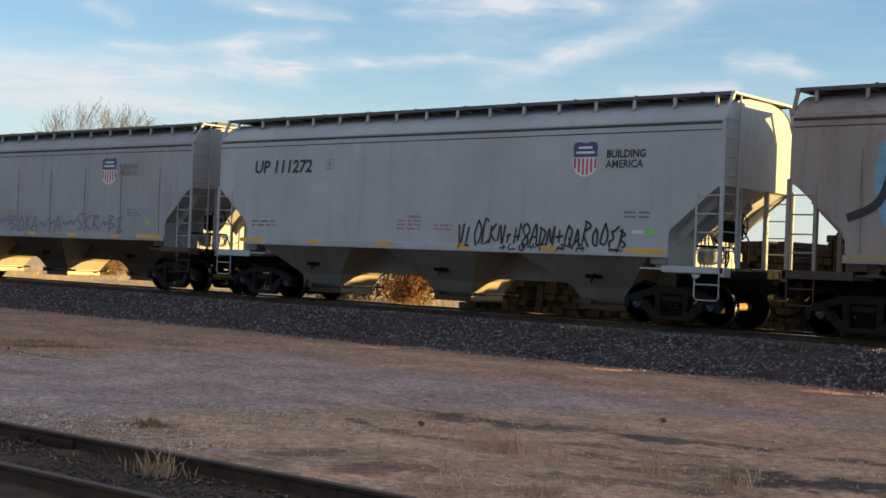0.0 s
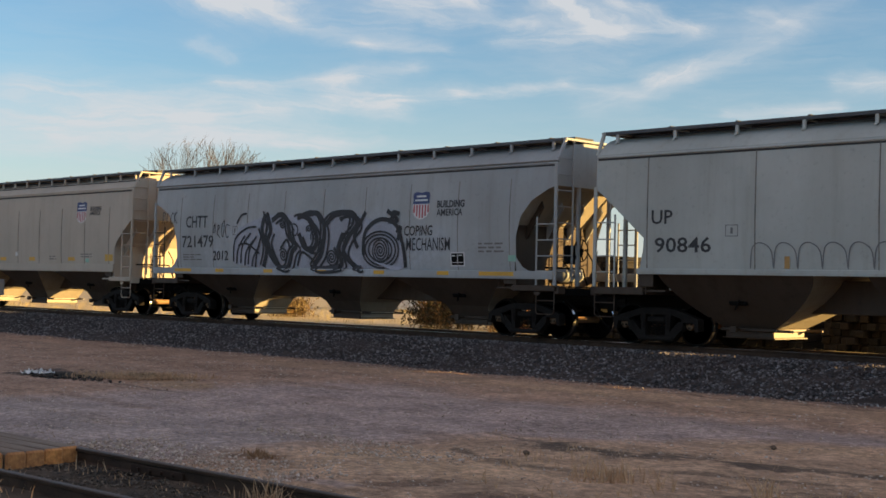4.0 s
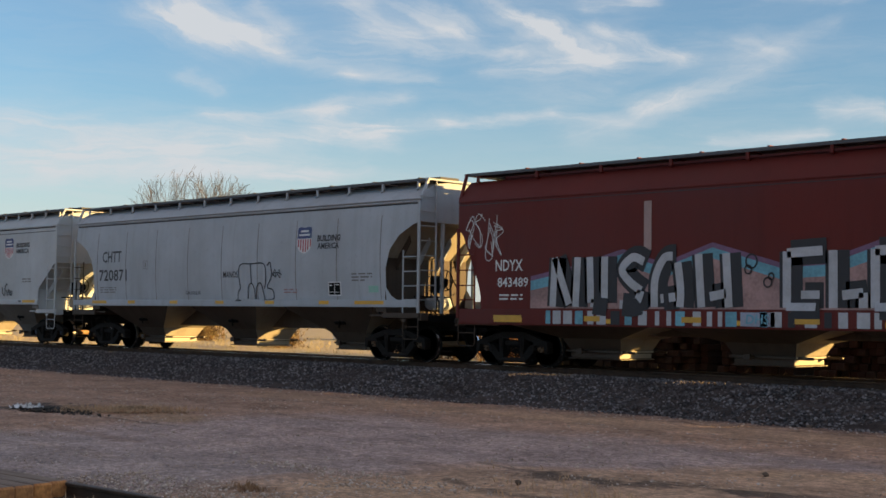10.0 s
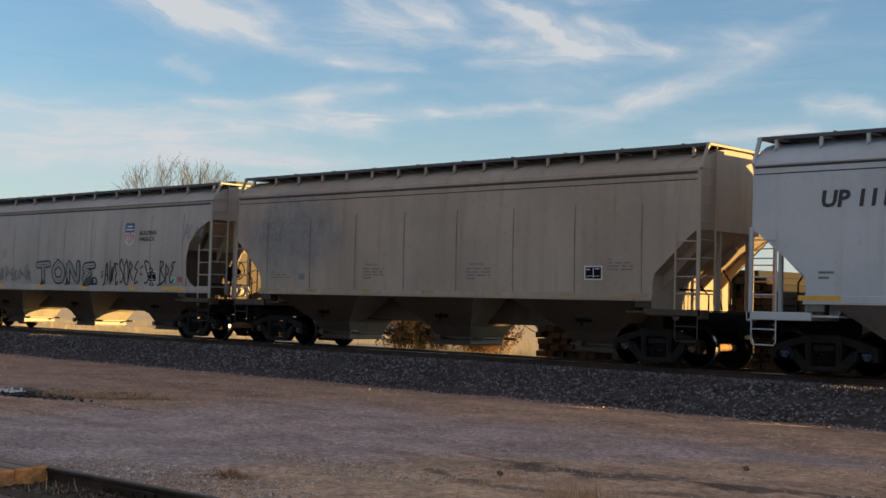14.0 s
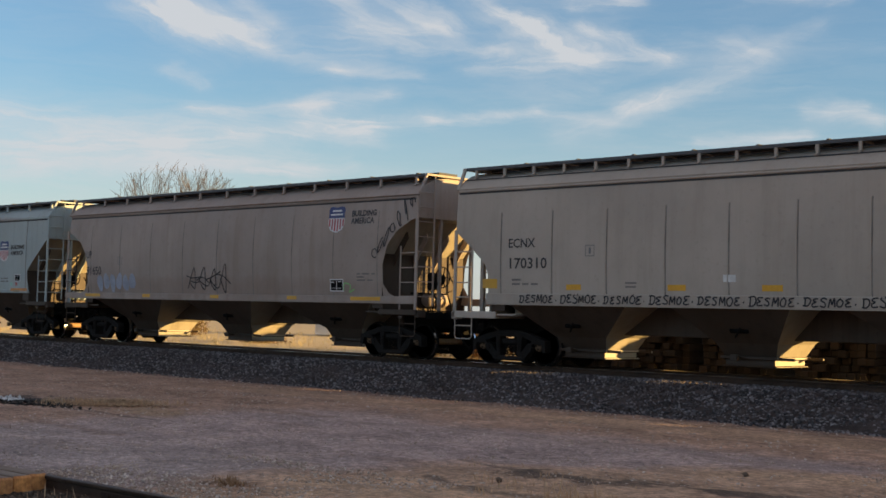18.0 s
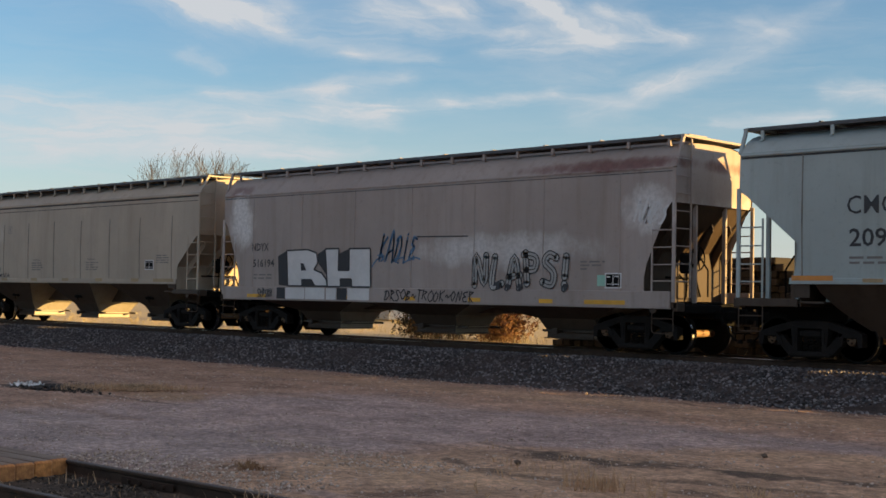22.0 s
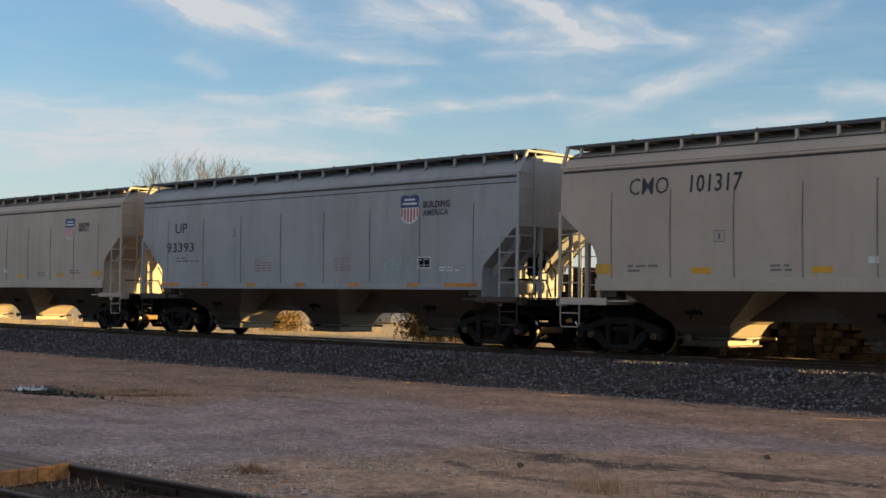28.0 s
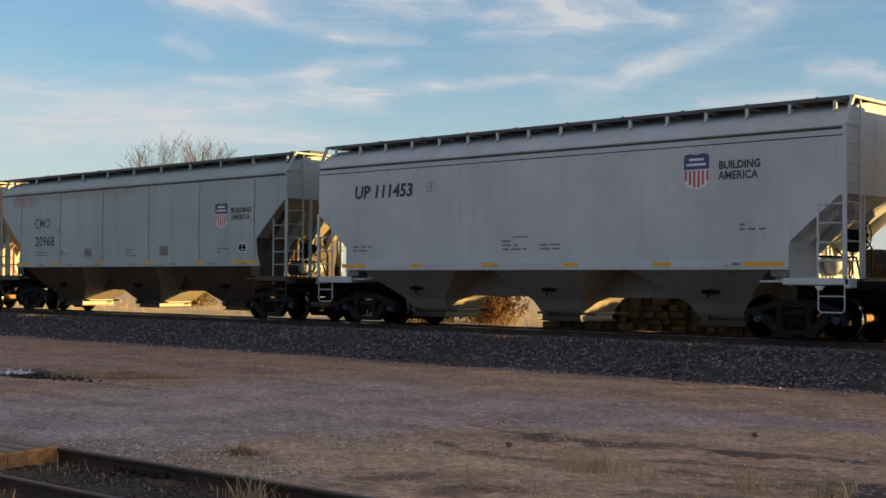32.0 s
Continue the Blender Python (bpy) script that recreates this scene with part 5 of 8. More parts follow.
coupled("flat", -141.60, -158.15, "mint grey wagon paint", (0.41, 0.455, 0.435), 0.3, 0.25, 3.4, True, 4, "mint-grey covered hopper wagon with one rust blotch on its side")
coupled("deep", -159.78, -176.08, "warm grey wagon paint", (0.365, 0.330, 0.315), 0.4, 0, 0, True, 5, "warm grey deep-silled covered hopper wagon with white block letters")
coupled("panel", -177.42, -193.23, "beige grey wagon paint", (0.415, 0.370, 0.305), 0.3, 0, 0, True, 5, "beige-grey covered hopper wagon with a streaked side")
coupled("barrel", -194.57, -211.52, "taupe wagon paint", (0.43, 0.385, 0.335), 0.35, 0, 0, False, 4, "taupe covered hopper wagon with two silver bubble graffiti")
coupled("ribbed", -213.00, -228.65, "cream grey wagon paint", (0.490, 0.450, 0.385), 0.2, 0, 0, False, 4, "cream-grey ribbed covered hopper wagon with yellow tape along its sill")
coupled("panel", -230.00, -246.27, "cool grey wagon paint", (0.358, 0.40, 0.425), 0.3, 0, 0, True, 5, "cool grey covered hopper wagon with faded stencils")
coupled("ribbed", -247.62, -263.49, "cream grey wagon paint", (0.490, 0.450, 0.385), 0.2, 0, 0, False, 4, "cream-grey ribbed covered hopper wagon behind a cool grey one")
coupled("smooth", -264.92, -280.56, "white grey wagon paint", (0.53, 0.53, 0.525), 0.2, 0, 0, True, 4, "white-grey smooth-sided covered hopper wagon with clean lettering")
coupled("flat", -281.99, -298.55, "mint grey wagon paint", (0.41, 0.455, 0.435), 0.3, 0.25, 3.4, True, 4, "mint-grey covered hopper wagon with a stained roof edge")
coupled("ribbed", -300.00, -315.70, "cream grey wagon paint", (0.490, 0.450, 0.385), 0.2, 0, 0, False, 4, "cream-grey covered hopper wagon at the end of the row")
# undersides: darker copies of wagon paint, dirt and painted shade together
UNDER = paint("grimy shaded hopper paint", (0.078, 0.054, 0.040), 5, 0.6)
# lighter copies of the hopper paint, with the low sun painted in
SLOPE_PAINT = paint("sun-and-shade hopper slope paint", (0.36, 0.315, 0.25), 6, 0.4)
GATE_PAINT = paint("sunlit outlet gate paint", (0.50, 0.45, 0.37), 7, 0.2)
# the smooth wagons' underside copy, dust and painted shade together
UNDER_GREY = paint("dusty shaded grey hopper paint", (0.19, 0.178, 0.165), 9, 0.5)
RUST, BROWN, SOOT, PALE = (0.22, 0.085, 0.035), (0.17, 0.10, 0.075), (0.15, 0.145, 0.15), (0.56, 0.55, 0.54)
SPOTS = {}
SPOTS[6] = [(-6.6, 3.35, 0.7, 0.55, RUST, 0.9), (-3.8, 3.45, 0.55, 0.75, RUST, 0.9), (-1.0, 3.1, 0.6, 0.5, RUST, 0.8), (1.3, 3.4, 0.9, 0.6, RUST, 0.5),
        (2.8, 3.45, 0.5, 0.6, RUST, 0.6), (4.3, 3.5, 0.7, 0.6, RUST, 0.55), (7.0, 3.45, 0.5, 0.7, RUST, 0.85), (0, 3.7, 7.5, 0.35, RUST, 0.35), (-4, 1.95, 3.0, 0.2, RUST, 0.45)]
SPOTS[10] = [(-5.5, 3.2, 2.0, 1.1, SOOT, 0.75)]
SPOTS[13] = [(0, 1.8, 7.5, 0.35, BROWN, 0.3)]
SPOTS[14] = [(0.85, 3.05, 0.42, 0.42, RUST, 0.95), (1.45, 2.95, 0.6, 0.25, RUST, 0.4), (2.2, 2.1, 0.5, 0.4, RUST, 0.35), (4.0, 4.25, 2.5, 0.12, RUST, 0.4)]
SPOTS[15] = [(6.3, 4.25, 2.2, 0.16, (0.12, 0.045, 0.04), 0.85), (-7.4, 4.2, 0.6, 0.2, (0.12, 0.045, 0.04), 0.6), (-7.3, 3.4, 0.55, 0.7, PALE, 0.8), (3.0, 2.35, 2.6, 0.4, PALE, 0.55), (7.5, 3.2, 0.6, 0.5, PALE, 0.7)]
SPOTS[17] = [(-2.0, 2.9, 3.0, 0.5, BROWN, 0.25), (-4.3, 2.0, 0.6, 0.3, (0.35, 0.33, 0.12), 0.6)]
SPOTS[16] = [(-5.8, 3.3, 1.0, 0.6, PALE, 0.35)]
SPOTS[22] = [(-3.0, 4.1, 4.0, 0.2, RUST, 0.3), (-6.8, 4.0, 0.8, 0.3, RUST, 0.4)]
SPOTS[4] = [(0.0, 2.3, 5.0, 0.9, (0.38, 0.41, 0.46), 0.5)]
COOL = (1, 2, 3, 4, 8, 9, 14, 21, 22)
EXACT_TAPES = {5: [], 12: [], 18: [], 20: []}
CARS = []
for i, (kind, right, left, name, colour, dirt, rust, rust_top, brake, tapes, label) in enumerate(TRAIN):
    ahead = TRAIN[i - 1][2] - right if i else 1.4
    behind = left - TRAIN[i + 1][1] if i + 1 < len(TRAIN) else 1.4
    half = (right - left) / 2
    skin = paint(name, tuple(c * f for c, f in zip(colour, (0.96, 1.0, 1.03) if i in COOL else (1.085, 1.0, 0.955))), i + 1, dirt, 0, 0, SPOTS.get(i, ()))
    strips = EXACT_TAPES.get(i, regular_tapes(half, tapes) if tapes else ())
    if kind == "smooth":
        strips = [(-6.8, -5.88), (-4.13, -3.72), (-1.67, -1.16), (0.86, 1.3), (3.35, 3.82), (5.6, 6.53)]
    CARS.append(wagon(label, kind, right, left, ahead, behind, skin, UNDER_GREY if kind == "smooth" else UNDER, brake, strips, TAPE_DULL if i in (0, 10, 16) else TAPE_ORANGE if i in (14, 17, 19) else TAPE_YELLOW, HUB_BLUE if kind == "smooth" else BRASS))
# wagons out of view, there to keep the sun off the yard
for right, left, name in ((123.3, 106.8, "far grey wagon paint"), (141.2, 124.7, "far cream wagon paint"), (159.0, 142.6, "far white wagon paint")):
    wagon("unseen grey covered hopper wagon further ahead in the train", "panel", right, left, 1.4, 1.4, paint(name, (0.42, 0.41, 0.39), int(right), 0.3), UNDER, True, regular_tapes(8.2, 4))


# ---- lettering, emblems, tapes and graffiti on the wagons' near sides ----
def face_y(i, z):
    """The near side's place at height z on wagon i."""
    k = KINDS[TRAIN[i][0]]
    if z < k["sill"][1]:
        return -SIDE_Y - 0.037
    f = (z - k["zs"]) / (k["zt"] - k["zs"])
    return -(SIDE_Y - (k["bulge"] * (2 * f - 1) ** 2 if k["bulge"] >= 0.01 else 0))


def on_side(i, me, lift=0.008):
    """Lays a flat mesh onto the side of wagon i."""
    for v in me.vertices:
        v.co.y = face_y(i, v.co.z) - lift
    return me


def words(i, what, x0, x1, z0, z1, mat=None, bold=0.0, shear=0.0, lift=0.007, name="lettering", label=""):
    """Words that fill the box x0..x1, z0..z1."""
    me = text_mesh(what, 1.0, bold + (0.018 if "M" not in what else 0.002), shear, 1.0, (mat or LETTER_BLACK,)).copy()
    xs, zs = [v.co.x for v in me.vertices], [v.co.z for v in me.vertices]
    sx, sz = (x1 - x0) / (max(xs) - min(xs)), (z1 - z0) / (max(zs) - min(zs))
    for v in me.vertices:
        v.co.x, v.co.z = x0 + (v.co.x - min(xs)) * sx, z0 + (v.co.z - min(zs)) * sz
    return part(name, on_side(i, me, lift), CARS[i], label)


def patch(i, x0, x1, z0, z1, mat, name="decal", label="", lift=0.007):
    g = Geo()
    n = max(1, int((z1 - z0) / 0.15))
    for j in range(n):
        a, b = z0 + (z1 - z0) * j / n, z0 + (z1 - z0) * (j + 1) / n
        g.add([(x0, 0, a), (x1, 0, a), (x1, 0, b), (x0, 0, b)], [(0, 1, 2, 3)])
    return part(name, on_side(i, g.mesh(name, mat), lift), CARS[i], label)


def bars(i, x0, x1, z0, z1, mat=None):
    """Small stencils too fine to read, as rows of short bars."""
    rng = random.Random(int(x0 * 100) + i)
    g = Geo()
    rows = max(2, round((z1 - z0) / 0.085))
    for r in range(rows):
        z = z1 - (r + 0.75) * (z1 - z0) / rows
        x = x0
        while x < x1 - 0.06:
            w = min(rng.uniform(0.12, 0.34), x1 - x)
            h = 0.3 * (z1 - z0) / rows
            g.add([(x, 0, z), (x + w, 0, z), (x + w, 0, z + h * 1.5), (x, 0, z + h * 1.5)], [(0, 1, 2, 3)])
            x += w + 0.07
            if rng.random() < 0.18:
                break
    tagged(part("stencilling", on_side(i, g.mesh("stencilling", mat or LETTER_GREY), 0.006), CARS[i]), "", "", "", "stuff")


def framed(i, x0, x1, z0, z1, mat=None):
    """A thin painted square frame."""
    g = Geo()
    t = 0.018
    for a, b, c, d in ((x0, x1, z0, z0 + t), (x0, x1, z1 - t, z1), (x0, x0 + t, z0, z1), (x1 - t, x1, z0, z1), ((x0 + x1) / 2 - 0.03, (x0 + x1) / 2 + 0.03, z0 + 0.06, z1 - 0.06)):
        g.add([(a, 0, c), (b, 0, c), (b, 0, d), (a, 0, d)], [(0, 1, 2, 3)])
    part("stencil_frame", on_side(i, g.mesh("stencil_frame", mat or LETTER_GREY), 0.006), CARS[i])


def placard(i, x0, x1, z0, z1):
    """The black consolidated stencil panel with white fields."""
    patch(i, x0 - 0.035, x1 + 0.035, z0 - 0.03, z1 + 0.03, SHIELD_WHITE, "panel_border", "", 0.006)
    panel = patch(i, x0, x1, z0, z1, BLACK_IRON, "stencil_panel", "black stencil panel with a white border", 0.009)
    g = Geo()
    w, h = x1 - x0, z1 - z0
    for a, b, c, d in ((0.06, 0.30, 0.74, 0.84), (0.48, 0.53, 0.06, 0.94), (0.60, 0.90, 0.80, 0.88), (0.06, 0.92, 0.20, 0.25)):
        g.add([(x0 + a * w, 0, z0 + c * h), (x0 + b * w, 0, z0 + c * h), (x0 + b * w, 0, z0 + d * h), (x0 + a * w, 0, z0 + d * h)], [(0, 1, 2, 3)])
    tagged(part("panel_print", on_side(i, g.mesh("panel_print", SHIELD_WHITE), 0.012), panel), "", "", "", "stuff")


def emblem(i, x0, x1, z0, z1, faded=False):
    """A shield: blue head with two pale bars, red and white stripes below."""
    w, h = x1 - x0, z1 - z0
    side = [(0.06, 0.97), (0.0, 0.86), (0.03, 0.70), (0.0, 0.45), (0.03, 0.25), (0.15, 0.10), (0.34, 0.03), (0.5, 0.0)]
    left = [(a, b) for a, b in side]
    outline = left + [(1 - a, b) for a, b in reversed(side[:-1])] + [(0.75, 1.0), (0.5, 0.955), (0.25, 1.0)]
    at = lambda a, b: (x0 + a * w, 0, z0 + b * h)
    g = Geo()
    g.add([at(a, b) for a, b in outline], [tuple(range(len(outline)))], 0)
    shield = part("emblem", on_side(i, g.mesh("emblem", SHIELD_WHITE), 0.006), CARS[i], "red, white and blue shield emblem")
    g = Geo()
    head = [(0.06, 0.97), (0.0, 0.86), (0.03, 0.70), (0.01, 0.56), (0.99, 0.56), (0.97, 0.70), (1.0, 0.86), (0.94, 0.97), (0.75, 1.0), (0.5, 0.955), (0.25, 1.0)]
    g.add([at(a, b) for a, b in head], [tuple(range(len(head)))])
    part("emblem_head", on_side(i, g.mesh("emblem_head", LETTER_GREY if faded else SHIELD_BLUE), 0.009), shield)
    for a, b, c, d in ((0.22, 0.78, 0.80, 0.865), (0.13, 0.87, 0.66, 0.725)):
        g = Geo().add([at(a, c), at(b, c), at(b, d), at(a, d)], [(0, 1, 2, 3)])
        part("emblem_bar", on_side(i, g.mesh("emblem_bar", SHIELD_WHITE), 0.012), shield)
    if not faded:
        for n in range(6):
            a = 0.05 + n * 0.165
            low = 0.30 - 0.27 * math.sin(math.pi * (a + 0.04)) + 0.02
            g = Geo().add([at(a, low), at(a + 0.085, low), at(a + 0.085, 0.53), at(a, 0.53)], [(0, 1, 2, 3)])
            part("emblem_stripe", on_side(i, g.mesh("emblem_stripe", SHIELD_RED), 0.009), shield)


def slogan(i, bx0, bx1, bz0, bz1, ax0, ax1, az0, az1, mat=None):
    words(i, "BUILDING", bx0, bx1, bz0, bz1, mat, 0.028)
    words(i, "AMERICA", ax0, ax1, az0, az1, mat, 0.028)


def curve_through(points, steps=6):
    """A smooth line through points."""
    out = []
    pts = [points[0], *points, points[-1]]
    for a, b, c, d in zip(pts, pts[1:], pts[2:], pts[3:]):
        for s in range(steps):
            u = s / steps
            out.append(tuple(0.5 * (2 * b[n] + (c[n] - a[n]) * u + (2 * a[n] - 5 * b[n] + 4 * c[n] - d[n]) * u * u + (3 * b[n] - a[n] - 3 * c[n] + d[n]) * u ** 3) for n in (0, 1)))
    out.append(tuple(points[-1]))
    return out


def strokes(i, lines, width, mat, name="graffiti_stroke", lift=0.012, label=""):
    if len(lines) <= 12:
        return [part(name, on_side(i, Geo().strip(curve_through(line), width).mesh(name, mat), lift + 0.0006 * n), CARS[i], label) for n, line in enumerate(lines)]
    g = Geo()
    for line in lines:
        g.strip(curve_through(line), width)
    return tagged(part(name, on_side(i, g.mesh(name, mat), lift), CARS[i], label), "", "", "", "stuff")


def scrawl(i, x0, x1, z0, z1, letters, width, mat, seed, lean=0.1, loops=5, label=""):
    """A sprayed tag that cannot be read: a row of looping letter-like strokes."""
    rng = random.Random(seed)
    w, h = (x1 - x0) / letters, z1 - z0
    lines, run = [], []
    p = lambda a, u, v: (a + u * w + lean * v * h, z0 + min(1.08, max(-0.08, v)) * h)
    for n in range(letters):
        a = x0 + n * w
        form = rng.randrange(3)
        if form == 0:      # a loop that overshoots
            c, r = rng.uniform(0.35, 0.65), rng.uniform(0.25, 0.55)
            run += [p(a, 0.45 + r * math.cos(k * 1.25 + c), c + 0.42 * math.sin(k * 1.25 + c) * rng.uniform(0.8, 1.2)) for k in range(6)]
        elif form == 1:    # a hooked zigzag
            run += [p(a, 0.05, rng.uniform(0.6, 1.05)), p(a, 0.25, rng.uniform(-0.05, 0.25)), p(a, 0.5, rng.uniform(0.45, 0.8)), p(a, 0.62, rng.uniform(0.0, 0.3)), p(a, 1.0, rng.uniform(0.5, 1.0))]
        else:              # a long swing with a cross stroke
            run += [p(a, 0.0, rng.uniform(0.1, 0.4)), p(a, 0.55, rng.uniform(0.85, 1.08)), p(a, 0.7, rng.uniform(-0.08, 0.2)), p(a, 0.15, rng.uniform(0.3, 0.55))]
            lines.append([p(a, -0.2, rng.uniform(0.35, 0.65)), p(a, 0.4, rng.uniform(0.45, 0.6)), p(a, 1.15, rng.uniform(0.3, 0.8))])
        if rng.random() < 0.35:
            lines.append(run)
            run = []
    if len(run) > 1:
        lines.append(run)
    return strokes(i, lines, width, mat, "graffiti_tag", 0.012, label)


# hand strokes of sprayed capitals, in a unit box
STROKES = {}


def capital(letter, *lines):
    STROKES[letter] = lines


capital("A", [(0, 0), (0.35, 1), (0.7, 0)], [(0.05, 0.35), (0.7, 0.4)])
capital("B", [(0.1, 0), (0.1, 1)], [(0, 1), (0.6, 0.85), (0.15, 0.55), (0.7, 0.3), (0, 0)])
capital("C", [(0.7, 0.9), (0.3, 1), (0, 0.5), (0.3, 0), (0.75, 0.15)])
capital("D", [(0.12, 0.95), (0.1, 0)], [(-0.1, 0.9), (0.5, 0.95), (0.75, 0.5), (0.45, 0.02), (-0.1, 0.05)])
capital("E", [(0.7, 0.95), (0.2, 0.9), (0.1, 0.68), (0.45, 0.52), (0.05, 0.3), (0.2, 0.02), (0.75, 0.1)])
capital("H", [(0.1, 1), (0.05, 0)], [(0.65, 1), (0.6, 0)], [(0, 0.45), (0.75, 0.55)])
capital("I", [(0.3, 0.8), (0.25, 0)], [(0.3, 1.0), (0.36, 1.06)])
capital("K", [(0.1, 1), (0.1, 0)], [(0.7, 0.95), (0.1, 0.45), (0.75, 0)])
capital("L", [(0.1, 1), (0.05, 0.05), (0.65, 0.1)])
capital("M", [(0, 0), (0.12, 0.95), (0.38, 0.3), (0.65, 1), (0.75, 0)])
capital("N", [(0, 0), (0.08, 1), (0.6, 0.05), (0.7, 1)])
capital("O", [(0.4, 1), (0.05, 0.6), (0.15, 0.08), (0.55, 0.05), (0.72, 0.6), (0.35, 1.0)])
capital("P", [(0.12, 0), (0.1, 1)], [(0, 0.95), (0.65, 0.85), (0.6, 0.5), (0.1, 0.45)])
capital("Q", [(0.4, 1), (0.05, 0.6), (0.15, 0.1), (0.55, 0.05), (0.72, 0.6), (0.35, 1.0)], [(0.4, 0.35), (0.85, -0.15)])
capital("R", [(0.1, 0), (0.1, 1)], [(0, 0.95), (0.65, 0.8), (0.15, 0.5), (0.75, 0)])
capital("S", [(0.7, 0.9), (0.3, 1), (0.08, 0.75), (0.6, 0.4), (0.5, 0.02), (0, 0.1)])
capital("T", [(-0.05, 0.95), (0.75, 1)], [(0.35, 1), (0.3, 0)])
capital("V", [(0, 1), (0.3, 0), (0.7, 1)])
capital("W", [(0, 1), (0.18, 0), (0.38, 0.7), (0.55, 0), (0.78, 1)])
capital("8", [(0.4, 0.55), (0.1, 0.8), (0.4, 1.05), (0.65, 0.8), (0.1, 0.25), (0.4, -0.05), (0.7, 0.25), (0.4, 0.55)])
capital("+", [(0.0, 0.4), (0.75, 0.55)], [(0.35, 0.8), (0.3, 0.1)])
capital("=", [(0.1, 0.65), (0.6, 0.7)], [(0.1, 0.4), (0.6, 0.42)])
capital(".", [(0.15, 0.3), (0.3, 0.4)])
capital("~", [(0, 0.4), (0.3, 0.65), (0.5, 0.35), (0.8, 0.6)])
capital("J", [(0.1, 1.0), (0.6, 1.0)], [(0.45, 1.0), (0.45, 0.2), (0.2, 0.02), (0.0, 0.25)])
capital("!", [(0.3, 1.0), (0.22, 0.35)], [(0.2, 0.1), (0.24, 0.0)])
capital(" ")


def sprayed(i, what, x0, x1, z0, z1, width, mat, seed, lean=0.1, wild=0.06, label="", twice=False):
    """A hand-sprayed word of single strokes."""
    rng = random.Random(seed)
    w, h = (x1 - x0) / len(what), z1 - z0
    lines = []
    for n, c in enumerate(what):
        drop, grow = rng.uniform(-wild, wild), rng.uniform(0.92, 1.18)
        for _ in range(2 if twice else 1):
            for line in STROKES[c]:
                lines.append([(x0 + (n + (u + rng.uniform(-wild, wild)) * grow) * w + lean * v * h, z0 + (v * grow + drop + rng.uniform(-wild, wild)) * h) for u, v in line])
    return strokes(i, lines, width, mat, "graffiti_tag", 0.012, label)


def bubble_letters(i, what, x0, x1, z0, z1, fill, edge, fat, rim, seed, lift=0.010, label=""):
    """Swollen sprayed letters that crowd each other, each with a dark rim."""
    rng = random.Random(seed)
    w, h = (x1 - x0) / len(what), z1 - z0
    for n, c in enumerate(what):
        drop, lean = rng.uniform(-0.06, 0.06) * h, rng.uniform(-0.06, 0.10)
        lines = [[(x0 + (n + 0.14 + u * 0.98) * w + lean * v * h, z0 + fat / 2 + v * (h - fat) + drop) for u, v in line] for line in STROKES[c]]
        for wide, mat, up, name in ((fat + 2 * rim, edge, lift + 0.002 * n, "graffiti_outline"), (fat, fill, lift + 0.002 * n + 0.001, "graffiti_fill"), (0.022, edge, lift + 0.002 * n + 0.0017, "graffiti_stroke")):
            g = Geo()
            for line in lines:
                pts = curve_through(line, 5)
                g.strip(pts, wide)
                for end in (pts[0], pts[-1]):
                    ring = [(end[0] + wide / 2 * math.cos(a * math.pi / 5), 0, end[1] + wide / 2 * math.sin(a * math.pi / 5)) for a in range(10)]
                    g.add(ring, [tuple(range(10))])
            part(name, on_side(i, g.mesh(name, mat), up), CARS[i], label if name == "graffiti_fill" else "")


def blob(i, cx, cz, rx, rz, mat, lift, name="graffiti_fill", seed=0, rough=0.12):
    rng = random.Random(seed)
    ph = [rng.uniform(0, 6.28) for _ in range(3)]
    g = Geo()
    n = 28
    ring = []
    for k in range(n):
        a = k * 2 * math.pi / n
        r = 1 + rough * math.sin(2 * a + ph[0]) + rough * 0.6 * math.sin(3 * a + ph[1])
        ring.append((cx + rx * r * math.cos(a), 0, cz + rz * r * math.sin(a)))
    g.add([(cx, 0, cz)] + ring, [(0, 1 + k, 1 + (k + 1) % n) for k in range(n)])
    part(name, on_side(i, g.mesh(name, mat), lift), CARS[i])
    return [(p[0], p[2]) for p in ring] + [(ring[0][0], ring[0][2])]


def letter_plate(i, outline, mat, lift, name, label=""):
    """A painted shape of straight edges on the flat side of wagon i."""
    g = Geo().add([(x, 0, z) for x, z in outline], [tuple(range(len(outline)))])
    bm = bmesh.new()
    me = g.mesh(name, mat)
    bm.from_mesh(me)
    bmesh.ops.triangulate(bm, faces=bm.faces)
    bm.to_mesh(me)
    bm.free()
    return part(name, on_side(i, me, lift), CARS[i], label)


def spiral(cx, cz, r, turns):
    n = int(turns * 10)
    return [(cx + r * (k / n) * math.cos(k * 2 * math.pi / 10), cz + r * (k / n) * math.sin(k * 2 * math.pi / 10)) for k in range(1, n + 1)]


SPRAY_BLACK = plain("matt black spray paint", (0.028, 0.028, 0.032), 0.7, 0, 0.3, 12, 0.05)
SPRAY_SILVER = plain("silver spray paint", (0.42, 0.42, 0.44), 0.5, 0.1, 0.2, 6, 0.05)
SPRAY_WHITE = plain("white spray paint", (0.62, 0.61, 0.60), 0.6, 0, 0.12, 4, 0.05)
SPRAY_BLUE = plain("light blue spray paint", (0.16, 0.36, 0.48), 0.6, 0, 0.25, 3, 0.05)
SPRAY_TEAL = plain("turquoise spray paint", (0.12, 0.34, 0.42), 0.6, 0, 0.35, 3, 0.05)
SPRAY_PINK = plain("dusty pink spray paint", (0.40, 0.20, 0.20), 0.6, 0, 0.35, 3, 0.05)
